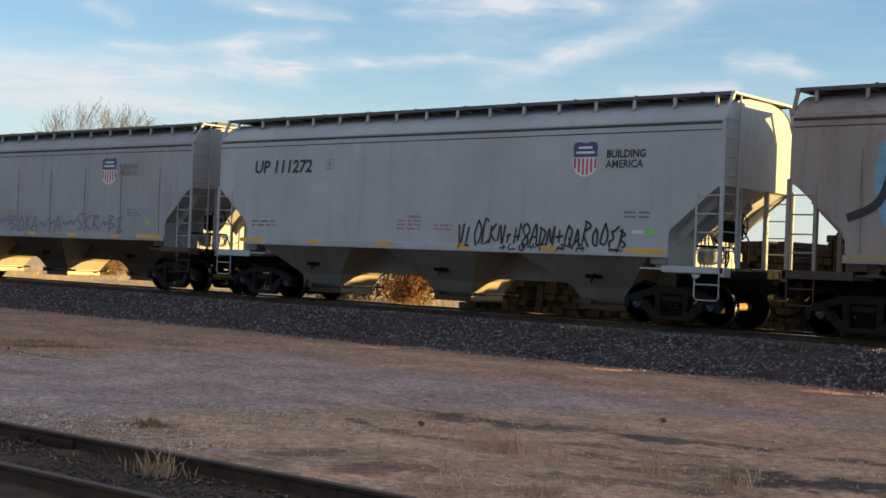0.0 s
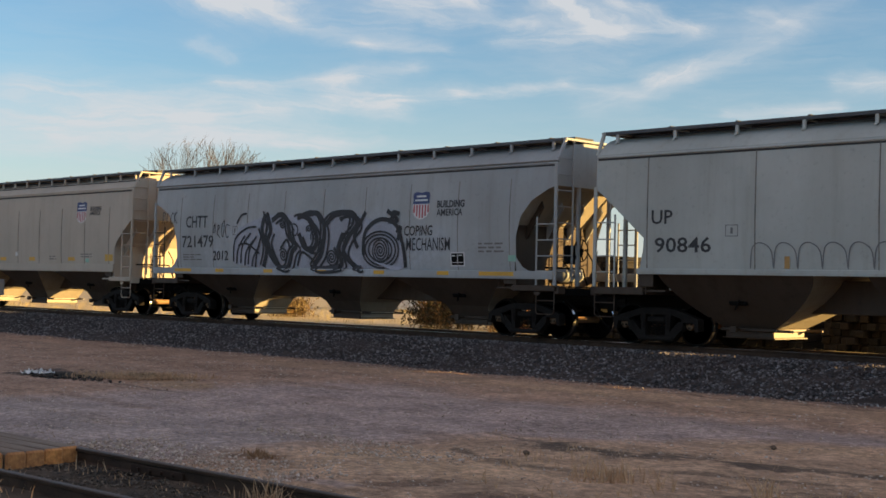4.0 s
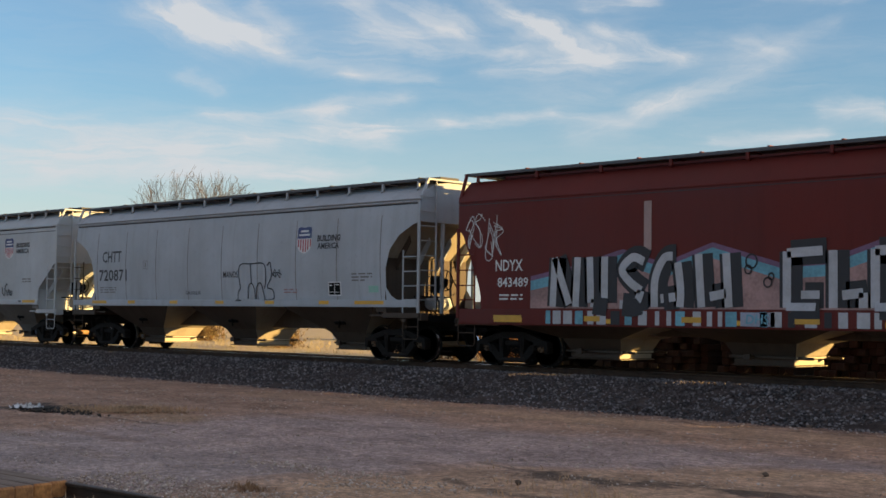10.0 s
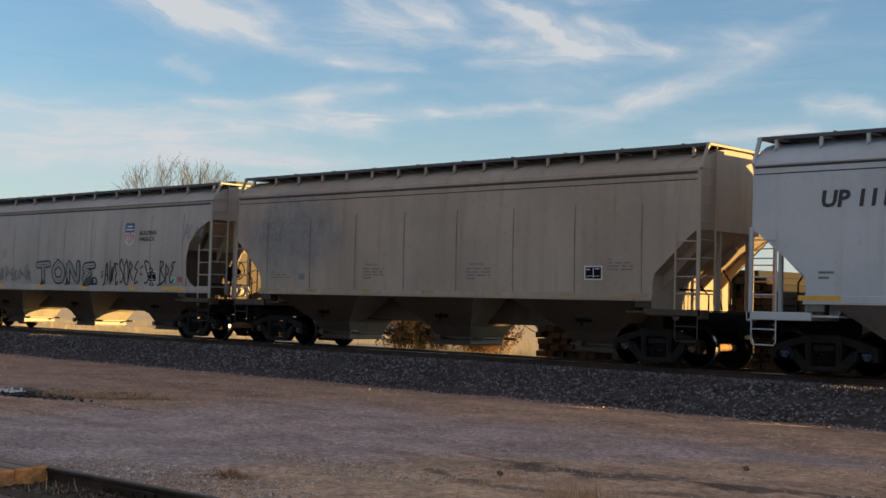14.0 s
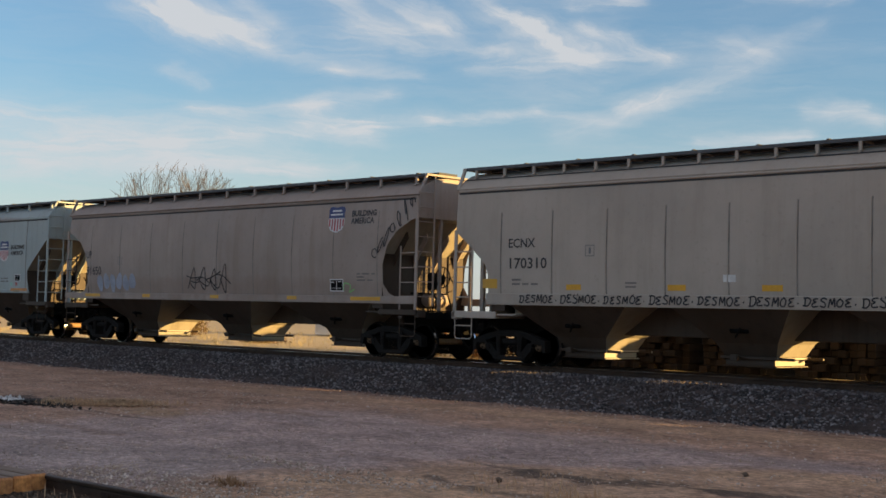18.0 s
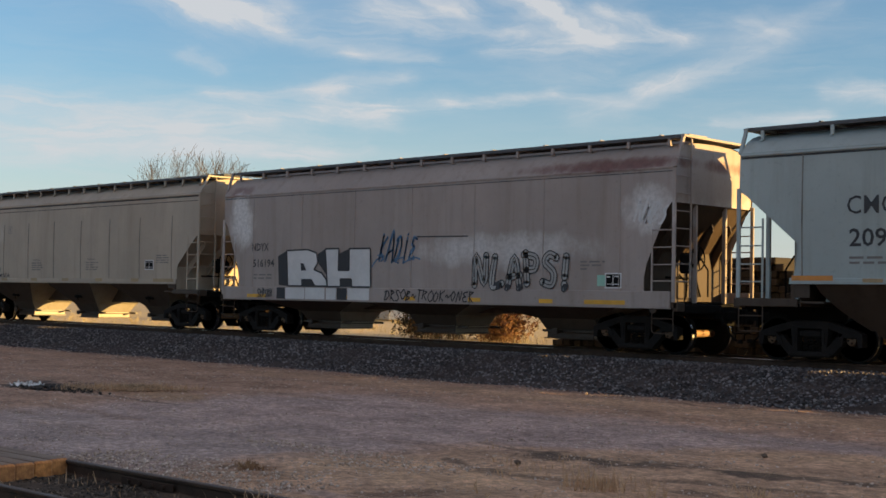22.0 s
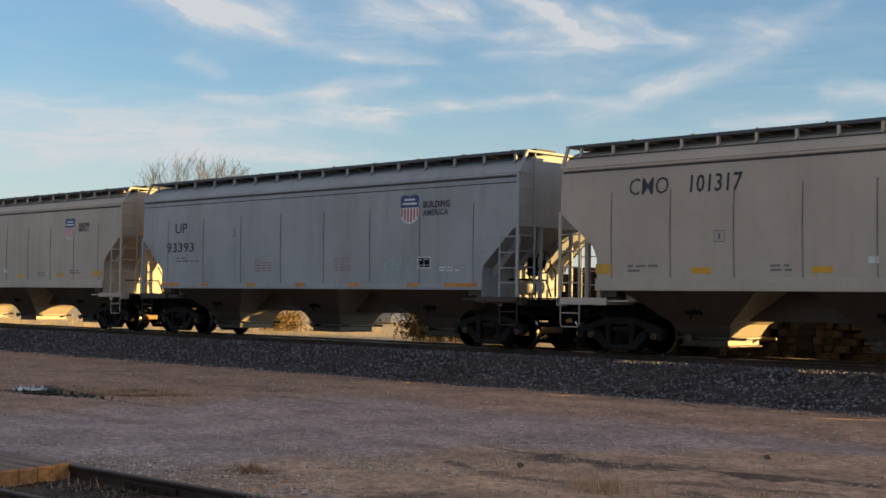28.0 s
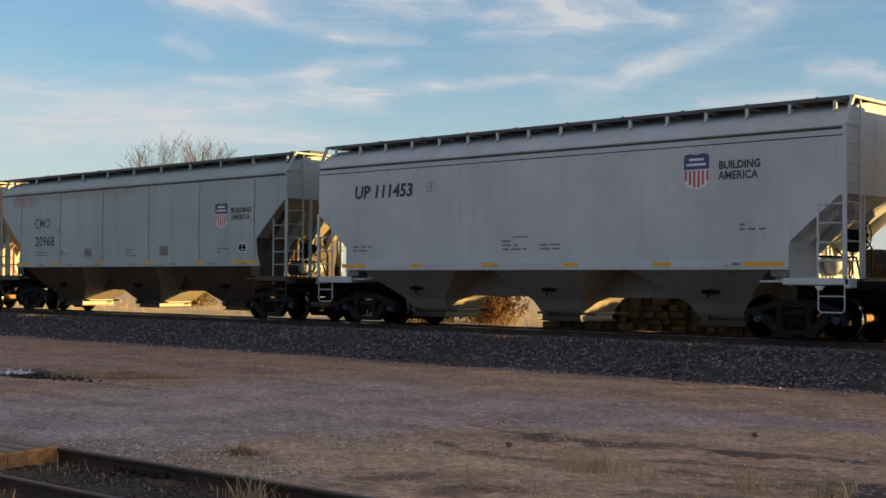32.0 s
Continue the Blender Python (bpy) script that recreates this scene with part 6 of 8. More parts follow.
SPRAY_PURPLE = plain("faded purple spray paint", (0.19, 0.15, 0.29), 0.65, 0, 0.2, 5, 0.05)
SPRAY_DEEP = plain("deep blue spray paint", (0.07, 0.16, 0.27), 0.6, 0, 0.3, 5, 0.05)
SPRAY_PALE = plain("pale faded blue spray paint", (0.30, 0.33, 0.40), 0.65, 0, 0.25, 4, 0.05)
ORANGE = plain("bleached orange tape", (0.46, 0.25, 0.08), 0.5, 0, 0.25, 5, 0.05)
STENCIL_RED = plain("faded red stencil", (0.36, 0.19, 0.19), 0.6, 0, 0.2, 8, 0.05)
STENCIL_DIM = plain("dim stencil paint", (0.175, 0.158, 0.148), 0.6, 0, 0.2, 8, 0.05)
STENCIL_PALE = plain("thin grey spray fill", (0.31, 0.30, 0.285), 0.6, 0, 0.25, 3, 0.05)
OCHRE = plain("ochre tape patch", (0.62, 0.33, 0.04), 0.45, 0, 0.15, 5, 0.05)
GREEN = plain("fresh green label", (0.20, 0.55, 0.18), 0.5, 0, 0.15, 5, 0.05)


def letter_smooth(i, number):
    """The smooth-sided wagons are lettered alike."""
    words(i, number, -6.34, -4.12, 3.35, 3.71, None, 0.03, 0.12)
    emblem(i, 4.12, 4.77, 3.15, 3.92)
    slogan(i, 5.0, 5.98, 3.55, 3.73, 4.98, 5.93, 3.33, 3.51)
    framed(i, -3.6, -3.35, 3.44, 3.69)
    bars(i, -6.39, -5.46, 1.92, 2.13, STENCIL_DIM)
    bars(i, -1.07, -0.28, 1.90, 2.19, STENCIL_RED if i == 1 else STENCIL_DIM)
    bars(i, 0.13, 0.74, 1.90, 2.09, STENCIL_RED if i == 1 else STENCIL_DIM)
    bars(i, 5.49, 6.2, 2.24, 2.43, STENCIL_DIM)
    words(i, "WARNING", -0.72, -0.25, 2.21, 2.27, STENCIL_DIM, 0.01)
    patch(i, 5.15, 5.29, 1.53, 1.62, TAPE_RED, "reflector_tape", "", 0.008)
    patch(i, 5.33, 5.52, 1.53, 1.60, LETTER_GREY, "decal", "", 0.008)


letter_smooth(1, "UP 111272")
letter_smooth(9, "UP 111664")
letter_smooth(21, "UP 111453")
sprayed(1, "VLOCKN+H8ADM+QAROOEB", 0.89, 5.6, 1.62, 2.06, 0.05, SPRAY_BLACK, 3, 0.15, 0.13, "black sprayed tag along the sill")
sprayed(1, "+LO+T A A", 2.2, 4.6, 1.50, 1.66, 0.035, SPRAY_BLACK, 4, 0.1, 0.1)
patch(1, 6.03, 6.26, 1.90, 2.05, GREEN, "decal", "small green label")
patch(1, 5.72, 6.0, 1.93, 2.0, LETTER_WHITE)
# the brown-grey wagon ahead
blob(0, -5.2, 2.9, 1.1, 1.5, SPRAY_BLUE, 0.010, seed=4)
blob(0, -3.4, 2.6, 1.2, 1.2, SPRAY_BLUE, 0.010, seed=5)
strokes(0, [[(-6.0, 4.2), (-6.05, 3.3), (-6.3, 2.6), (-6.9, 2.3)], [(-5.9, 2.5), (-5.2, 2.65), (-4.6, 2.4)], [(-4.6, 4.0), (-4.2, 3.0), (-4.7, 1.7)]], 0.16, SPRAY_BLACK, lift=0.018)

# 2: faded purple scrawls
words(2, "UP", -6.28, -5.73, 3.63, 3.98, None, 0.0)
words(2, "99771", -6.36, -4.93, 3.01, 3.39, None, 0.0)
framed(2, -4.08, -3.83, 3.37, 3.62)
bars(2, -6.36, -5.22, 1.92, 2.29)
emblem(2, 3.65, 4.39, 3.11, 3.92)
slogan(2, 4.53, 5.45, 3.56, 3.73, 4.52, 5.41, 3.37, 3.54, STENCIL_DIM)
sprayed(2, "SLTE~~~BOKA~~A~~SKR~BE", -4.2, 4.9, 1.66, 2.15, 0.045, SPRAY_PURPLE, 7, 0.1, 0.1, "faded purple tag")
bars(2, -1.5, -0.6, 1.95, 2.3, STENCIL_RED)
bars(2, 5.0, 5.7, 2.15, 2.4, STENCIL_DIM)
patch(2, 5.9, 6.12, 1.9, 2.03, GREEN)
patch(2, 5.3, 5.45, 1.52, 1.6, TAPE_RED, "reflector_tape", "", 0.008)

# 3: the slogan wagon
words(3, "We will", 1.23, 3.99, 2.75, 3.34, None, 0.035)
words(3, "deliver...", 1.46, 4.64, 2.14, 2.74, None, 0.035)
emblem(3, 4.23, 4.78, 2.68, 3.42, True)
words(3, "UP", -6.71, -6.15, 2.68, 2.99, None, 0.0)
words(3, "90846", -6.62, -5.16, 2.05, 2.39, None, 0.0)
framed(3, -4.81, -4.5, 2.39, 2.64)
strokes(3, [[(-4.2 + n * 0.55, 1.72), (-4.15 + n * 0.55, 2.15), (-3.95 + n * 0.55, 2.25), (-3.72 + n * 0.55, 2.1), (-3.66 + n * 0.55, 1.75)] for n in range(7)], 0.025, LETTER_GREY, "graffiti_tag", 0.01, "thin grey sprayed outline")
scrawl(3, -0.2, 1.9, 1.72, 2.1, 6, 0.03, LETTER_GREY, 12)
for x in (-3.34, -1.05, 1.44, 4.59):
    patch(3, x - 0.06, x + 0.06, 1.72, 1.97, ORANGE, "reflector_tape", "upright orange tape strip", 0.016)
patch(3, 6.5, 6.64, 1.72, 2.41, ORANGE, "reflector_tape", "upright orange tape strip")
placard(3, 6.05, 6.45, 1.74, 1.95)
patch(3, 5.66, 5.88, 1.78, 1.97, GREEN)
bars(3, 5.0, 5.6, 1.95, 2.15, STENCIL_DIM)
words(3, "CH-100-12", 5.3, 6.2, 1.62, 1.68, None, 0.0, 0, 0.008)


def letter_barrel(i, mark, number, dark=None):
    words(i, mark, -6.74, -5.58, 2.87, 3.25, dark, 0.0)
    words(i, number, -6.94, -5.24, 2.25, 2.63, dark, 0.0)
    bars(i, -6.9, -5.9, 1.84, 2.07, STENCIL_DIM)
    framed(i, -4.26, -4.01, 2.62, 2.89, STENCIL_DIM)


letter_barrel(4, "CHTT", "721479")
emblem(4, 3.63, 4.26, 2.93, 3.66)
slogan(4, 4.53, 5.51, 3.22, 3.41, 4.52, 5.45, 3.01, 3.19)
SPRAY_LILAC = plain("silvery lilac spray paint", (0.34, 0.345, 0.40), 0.55, 0.05, 0.25, 4, 0.05)


def painted_shape(i, outline, mat, lift, name="graffiti_fill", label=""):
    """A sprayed field with a soft, curved outline on the side of wagon i."""
    ring = curve_through(list(outline) + [outline[0]], 4)[:-1]
    cx, cz = sum(p[0] for p in ring) / len(ring), sum(p[1] for p in ring) / len(ring)
    rings = [[(cx + (x - cx) * f, 0, cz + (z - cz) * f) for x, z in ring] for f in (1.0, 0.75, 0.5, 0.25)]
    n = len(ring)
    g = Geo().add([p for r in rings for p in r] + [(cx, 0, cz)], [(r * n + k, r * n + (k + 1) % n, (r + 1) * n + (k + 1) % n, (r + 1) * n + k) for r in range(3) for k in range(n)] + [(3 * n + k, 3 * n + (k + 1) % n, 4 * n) for k in range(n)])
    return part(name, on_side(i, g.mesh(name, mat), lift), CARS[i], label)


painted_shape(4, [(-4.2, 1.75), (-4.2, 2.45), (-3.7, 2.9), (-2.6, 3.15), (-1.7, 3.2), (-0.8, 3.12), (0.5, 3.12), (1.7, 3.05), (2.3, 2.9), (2.9, 2.85), (3.25, 2.3), (3.3, 1.66), (2.3, 1.64), (0.4, 1.64), (-1.4, 1.66), (-3.1, 1.66)], SPRAY_LILAC, 0.008, "graffiti_fill", "silvery lilac sprayed field")
# the frayed left end
strokes(4, [[(-4.21, 1.82), (-4.09, 2.49), (-3.53, 2.81), (-3.05, 2.85)], [(-3.85, 1.77), (-3.73, 2.29), (-3.32, 2.67)], [(-3.49, 1.73), (-3.37, 2.2), (-3.04, 2.57)], [(-3.14, 1.65), (-3.02, 2.1), (-2.77, 2.66)],
            [(-4.03, 2.96), (-3.83, 3.2), (-3.55, 3.26)], [(-4.05, 1.75), (-3.95, 2.2), (-3.6, 2.6)], [(-3.65, 1.7), (-3.55, 2.1), (-3.2, 2.45)], [(-3.3, 1.68), (-3.2, 1.95), (-2.9, 2.3)], [(-3.95, 2.3), (-3.5, 2.35), (-2.9, 2.05)]], 0.065, SPRAY_BLACK, "graffiti_stroke", 0.020, "black fraying sprayed lines")
# four bulging letters, each outlined twice
OUTLINES = [[(-2.73, 1.66), (-2.55, 2.19), (-2.77, 2.75), (-2.65, 3.21)],
            [(-2.58, 3.26), (-2.36, 2.74), (-2.49, 2.38), (-2.06, 1.73), (-1.6, 1.66), (-1.36, 2.1), (-1.17, 2.28), (-1.44, 2.55), (-1.58, 3.0), (-1.91, 3.19), (-2.31, 3.02)],
            [(-1.13, 3.08), (-0.82, 3.12), (-0.43, 2.89), (-0.24, 2.45), (-0.41, 2.18), (-0.79, 2.23), (-1.05, 2.63)],
            [(-0.82, 3.12), (-0.26, 3.19), (0.08, 2.79), (-0.04, 2.09), (-0.39, 1.66), (0.46, 1.64), (0.8, 1.78), (0.67, 2.18), (0.9, 2.61)],
            [(0.18, 2.88), (0.53, 3.13), (1.23, 3.16), (1.47, 2.85), (1.13, 2.52), (0.91, 2.09), (1.39, 1.68), (1.62, 1.66)]]
strokes(4, OUTLINES, 0.16, SPRAY_BLACK, "graffiti_outline", 0.020, "bold black sprayed outline")
strokes(4, [[(x + 0.19, z - 0.10) for x, z in line[1:]] for line in OUTLINES] + [[(x - 0.16, z + 0.05) for x, z in line[:-1]] for line in OUTLINES] + [[(0.77, 2.95), (1.17, 3.16), (1.07, 2.6)], [(-1.15, 1.7), (-0.91, 2.09), (-0.4, 1.83), (-0.39, 1.68)], [(-1.9, 2.2), (-1.6, 2.45), (-1.45, 2.2)]], 0.075, SPRAY_BLACK, "graffiti_stroke", 0.022)
strokes(4, [[(1.8, 3.18), (1.58, 2.85), (1.36, 2.51), (1.5, 2.2)], [(1.72, 2.0), (1.81, 2.63), (2.36, 2.96), (3.01, 2.82), (3.29, 2.24), (3.36, 1.68)], [(2.66, 3.2), (2.9, 3.03), (2.74, 2.91), (3.08, 2.92), (2.88, 3.14), (3.15, 3.1)], [(3.05, 2.6), (3.2, 2.75), (3.1, 2.4)]], 0.12, SPRAY_BLACK, "graffiti_outline", 0.021)
for x, z, r, turns in ((-1.81, 2.92, 0.16, 2.4), (-1.27, 2.70, 0.22, 1.3), (-1.78, 2.01, 0.2, 2.4), (-0.36, 2.55, 0.17, 1.6), (0.39, 1.95, 0.26, 3.2), (0.92, 2.52, 0.16, 2.2), (-0.6, 2.75, 0.12, 1.6), (1.2, 2.95, 0.12, 1.4), (2.4, 2.13, 0.36, 4.2)):
    strokes(4, [spiral(x, z, r, turns)], 0.045, SPRAY_BLACK, "graffiti_stroke", 0.023)
for r in (0.46, 0.60, 0.72):
    strokes(4, [[(2.4 + r * math.cos(a * math.pi / 9), 2.15 + r * 0.68 * math.sin(a * math.pi / 9)) for a in range(19)]], 0.055, SPRAY_BLACK, "graffiti_stroke", 0.023)
words(4, "COPING", 3.33, 4.39, 2.51, 2.78, SPRAY_BLACK, 0.0, 0.1, 0.01, "graffiti_tag")
words(4, "MECHANISM", 3.4, 5.03, 2.12, 2.46, SPRAY_BLACK, 0.0, 0.1, 0.01, "graffiti_tag")
words(4, "2012", -5.3, -4.5, 1.85, 2.15, SPRAY_BLACK, 0.0, 0.1, 0.01, "graffiti_tag")
sprayed(4, "RICK", -8.1, -7.2, 3.05, 3.4, 0.03, SPRAY_BLACK, 14, 0.1, 0.1)
sprayed(4, "OROC", -5.3, -4.4, 2.6, 3.0, 0.025, SPRAY_BLACK, 15, 0.1, 0.15)
placard(4, 5.06, 5.49, 1.75, 2.05)
bars(4, 6.0, 6.86, 2.05, 2.34, STENCIL_DIM)
patch(4, 7.0, 7.25, 1.85, 2.0, MINT)


def letter_ribbed(i, number, tag=False):
    words(i, "CMO", -5.86, -4.8, 3.57, 3.95, None, 0.0, 0.06)
    words(i, number, -4.25, -2.95 if number == "101317" else -2.7, 3.56, 3.95, None, 0.0, 0.06)
    emblem(i, 4.27, 4.95, 3.14, 3.89)
    slogan(i, 5.18, 5.91, 3.56, 3.71, 5.15, 5.87, 3.40, 3.55)
    for a, b in ((-4.22, -3.72), (-1.36, -0.9), (0.9, 1.33), (3.73, 4.19)):
        patch(i, a, b, 1.82, 1.95, TAPE_YELLOW, "reflector_tape", "yellow reflective tape")
    patch(i, 6.22, 6.72, 1.82, 2.04, OCHRE, "reflector_tape", "ochre tape patch")
    patch(i, -6.79, -6.34, 1.82, 2.05, OCHRE, "reflector_tape", "ochre tape patch")
    framed(i, -3.64, -3.37, 2.48, 2.73)
    patch(i, -0.16, 0.06, 2.0, 2.14, LETTER_WHITE, "decal")
    bars(i, -0.14, 0.05, 2.02, 2.12)
    bars(i, -5.89, -5.0, 1.84, 2.05, STENCIL_DIM)
    bars(i, 4.6, 5.36, 1.92, 2.1, STENCIL_DIM)
    for x in (-2.3, 2.4):
        bars(i, x, x + 0.5, 1.84, 2.02, STENCIL_DIM)


letter_ribbed(5, "101309")
letter_ribbed(18, "101317")
letter_ribbed(20, "101344")
patch(5, 4.93, 5.16, 1.76, 1.9, MINT)
scrawl(5, -4.9, -4.2, 1.76, 1.98, 3, 0.02, SPRAY_PINK, 16)


def letter_flat(i, number, clean=True):
    words(i, "CMO", -5.85, -4.78, 2.95, 3.31, None, 0.0)
    words(i, number, -5.8, -4.5, 2.31, 2.67, None, 0.0)
    emblem(i, 4.92, 5.55, 2.72, 3.48)
    slogan(i, 5.71, 6.67, 3.16, 3.32, 5.71, 6.63, 2.95, 3.11)
    patch(i, -2.5, -2.06, 1.93, 2.2, STENCIL_DIM, "stencil_panel")
    patch(i, 1.98, 2.45, 1.93, 2.22, STENCIL_DIM, "stencil_panel")
    placard(i, 6.08, 6.42, 2.02, 2.23)
    framed(i, -4.33, -4.07, 2.69, 2.93, STENCIL_DIM)
    bars(i, 0.0, 0.65, 1.9, 2.18, STENCIL_DIM)
    bars(i, 5.02, 5.61, 1.95, 2.16, STENCIL_DIM)
    bars(i, -4.1, -3.48, 2.0, 2.17, STENCIL_DIM)
    bars(i, -5.8, -4.9, 1.95, 2.15, STENCIL_DIM)


letter_flat(6, "20686")
letter_flat(14, "20915")
letter_flat(22, "20968")
scrawl(6, 0.7, 1.84, 2.26, 2.46, 5, 0.018, SPRAY_DEEP, 18)
words(14, "CH-110-L05", -0.82, -0.05, 1.98, 2.08, None, 0.0)
for x, m in ((5.75, MINT), (6.1, TAPE_RED)):
    patch(14, x, x + 0.15, 1.84, 1.96, m)
for i in (6, 14, 22):
    half = (TRAIN[i][1] - TRAIN[i][2]) / 2
    for x in (-5.5, -3.6, -1.8, 0.4, 2.6, 4.6, 6.1):
        patch(i, x, x + 0.42, 1.615, 1.69, ORANGE if i == 6 else TAPE_DULL, "reflector_tape", "bleached orange tape", 0.006)

# 7: the red wagon with silver block letters: a sprayed field of teal, pink and purple behind, black letters with silver faces
SPRAY_MAUVE = plain("mauve spray paint", (0.19, 0.095, 0.17), 0.6, 0, 0.3, 3, 0.05)
SPRAY_SALMON = plain("salmon spray paint", (0.34, 0.20, 0.185), 0.6, 0, 0.45, 2.5, 0.05)


def peaks(z_up, mat, lift, label=""):
    """A band of sprayed colour whose upper edge rises and falls in peaks."""
    tops = [(-5.7, 2.2), (-4.3, 2.45), (-3.0, 2.78), (-1.9, 2.45), (-0.65, 2.86), (0.95, 2.40), (2.0, 2.45), (3.25, 2.85), (4.4, 2.45), (5.4, 2.5), (6.5, 2.2)]
    for (a, za), (b, zb) in zip(tops, tops[1:]):
        letter_plate(7, [(a, 1.42), (b, 1.42), (b, zb + z_up), (a, za + z_up)], mat, lift, "graffiti_fill", label)


peaks(-0.02, SPRAY_MAUVE, 0.006, "mauve sprayed band")
peaks(-0.13, SPRAY_TEAL, 0.008, "turquoise sprayed band")
peaks(-0.36, SPRAY_SALMON, 0.010, "salmon sprayed band")
FACES = {}
FACES["N"] = [[(0.10, 0.0), (0.16, 1.0)], [(0.16, 1.0), (0.62, 0.05)], [(0.88, 1.0), (0.82, 0.0)]]
FACES["U"] = [[(0.16, 1.0), (0.20, 0.08)], [(0.66, 1.0), (0.66, 0.08)], [(0.20, 0.08), (0.66, 0.04)]]
FACES["S"] = [[(0.88, 0.88), (0.55, 0.97), (0.22, 0.74), (0.45, 0.50), (0.80, 0.32)], [(0.80, 0.32), (0.62, 0.06), (0.15, 0.05)]]
FACES["A"] = [[(0.08, 0.0), (0.10, 0.55), (0.34, 0.93), (0.58, 0.97)], [(0.72, 0.85), (0.80, 0.35), (0.78, 0.0)], [(0.25, 0.16), (0.66, 0.20)]]
FACES["H"] = [[(0.10, 1.0), (0.17, 0.0)], [(0.72, 1.0), (0.78, 0.0)], [(0.36, 0.20), (0.72, 0.26)]]
FACES["E"] = [[(0.12, 0.0), (0.12, 1.0)], [(0.12, 0.97), (0.95, 1.0)], [(0.45, 0.22), (0.88, 0.22)], [(0.12, 0.03), (0.8, 0.03)]]
FACES["L"] = [[(0.16, 1.0), (0.16, 0.0)], [(0.40, 0.22), (0.95, 0.26)], [(0.95, 0.26), (0.95, 0.0)]]
FACES["T"] = [[(-0.02, 0.97), (1.05, 0.97)], [(0.45, 0.97), (0.55, 0.0)]]
for c, x0, x1 in (("N", -5.1, -4.15), ("U", -4.05, -3.2), ("S", -3.2, -2.3), ("A", -2.2, -1.25), ("H", -1.1, 0.0), ("E", 1.0, 1.95), ("L", 2.0, 2.8), ("E", 2.9, 3.8), ("N", 3.85, 4.9), ("T", 4.95, 6.05)):
    lines = [[(x0 + u * (x1 - x0), 1.46 + v * 1.14) for u, v in line] for line in FACES[c]]
    g = Geo()
    for line in lines:
        g.strip(curve_through([(a + 0.09, b) for a, b in line], 5), 0.52)
    part("graffiti_shadow", on_side(7, g.mesh("graffiti_shadow", SPRAY_BLACK), 0.016), CARS[7], "black sprayed block shadow")
    g = Geo()
    for line in lines:
        g.strip(curve_through(line, 5), 0.19)
    part("graffiti_fill", on_side(7, g.mesh("graffiti_fill", SPRAY_SILVER), 0.024), CARS[7], "silver face of a block letter")
for x, z, r in ((0.30, 2.42, 0.13), (0.22, 2.25, 0.08), (0.68, 1.98, 0.09), (0.76, 2.1, 0.06)):
    strokes(7, [[(x + r * math.cos(a * math.pi / 6), z + 1.1 * r * math.sin(a * math.pi / 6)) for a in range(13)]], 0.035, SPRAY_BLACK, "graffiti_outline", 0.026)
rng = random.Random(8)
x = -5.2
while x < 6.1:
    w = rng.uniform(0.10, 0.30)
    if not 0.0 < x < 0.5:
        patch(7, x, x + w, 1.06, 1.37, rng.choice((SPRAY_SILVER, SPRAY_SILVER, SPRAY_BLACK, SPRAY_TEAL, SPRAY_SILVER)), "graffiti_fill", "", 0.006)
    x += w + rng.uniform(0.05, 0.22)
patch(7, 0.05, 0.85, 1.07, 1.36, SPRAY_PALE, "graffiti_fill", "", 0.006)
words(7, "NDYX", -6.83, -5.96, 2.32, 2.59, LETTER_WHITE, 0.0)
words(7, "843489", -6.76, -5.78, 1.93, 2.16, LETTER_WHITE, 0.0)
bars(7, -6.7, -5.95, 1.6, 1.78, LETTER_WHITE)
patch(7, -2.42, -2.22, 2.7, 3.81, plain("bleached paint strip", (0.36, 0.25, 0.23), 0.6, 0, 0.2, 4, 0.05), "decal", "pale vertical strip")
sprayed(7, "8SQR", -7.85, -6.55, 2.75, 3.5, 0.018, LETTER_WHITE, 22, 0.05, 0.22, "thin white doodle", True)
words(7, "DHS", 0.18, 0.72, 1.12, 1.32, SPRAY_TEAL, 0.0, 0.1, 0.012, "graffiti_tag")
framed(7, 5.75, 6.2, 1.75, 2.05, LETTER_WHITE)
bars(7, 6.05, 6.48, 2.22, 2.46, LETTER_WHITE)
for a, b in ((-6.85, -5.95), (-4.05, -3.6), (-1.4, -0.9), (1.3, 1.85), (3.7, 4.3), (6.2, 7.3)):
    patch(7, a, b, 1.13, 1.25, OCHRE, "reflector_tape", "yellow reflective tape", 0.012)

# 8: black outline figure
letter_barrel(8, "CHTT", "720871")
emblem(8, 3.61, 4.24, 2.93, 3.69)
slogan(8, 4.49, 5.46, 3.25, 3.43, 4.5, 5.41, 3.04, 3.21)
strokes(8, [[(0.95, 1.95), (0.92, 2.62), (1.5, 2.68), (2.1, 2.66), (2.18, 2.2), (2.1, 1.95)], [(1.45, 2.66), (1.5, 2.1)], [(0.95, 1.95), (0.82, 1.8), (0.85, 1.6), (1.25, 1.62)], [(1.3, 1.65), (1.35, 2.0), (1.5, 2.1), (1.62, 1.95), (1.65, 1.65)], [(1.7, 1.65), (1.75, 2.0), (1.95, 2.1), (2.1, 1.65)], [(2.25, 2.62), (2.4, 2.7), (2.45, 2.3), (2.25, 2.0), (2.5, 1.9), (2.5, 1.65), (2.1, 1.62)]], 0.035, SPRAY_BLACK, "graffiti_tag", 0.012, "black outlined graffito")
words(8, "MANOS", 0.1, 0.84, 2.28, 2.48, SPRAY_BLACK, 0.0, 0.15, 0.01, "graffiti_tag")
scrawl(8, 2.5, 2.9, 2.28, 2.5, 2, 0.02, SPRAY_BLACK, 24)
placard(8, 4.99, 5.46, 1.76, 2.09)
patch(8, 6.61, 7.0, 1.82, 2.0, MINT)
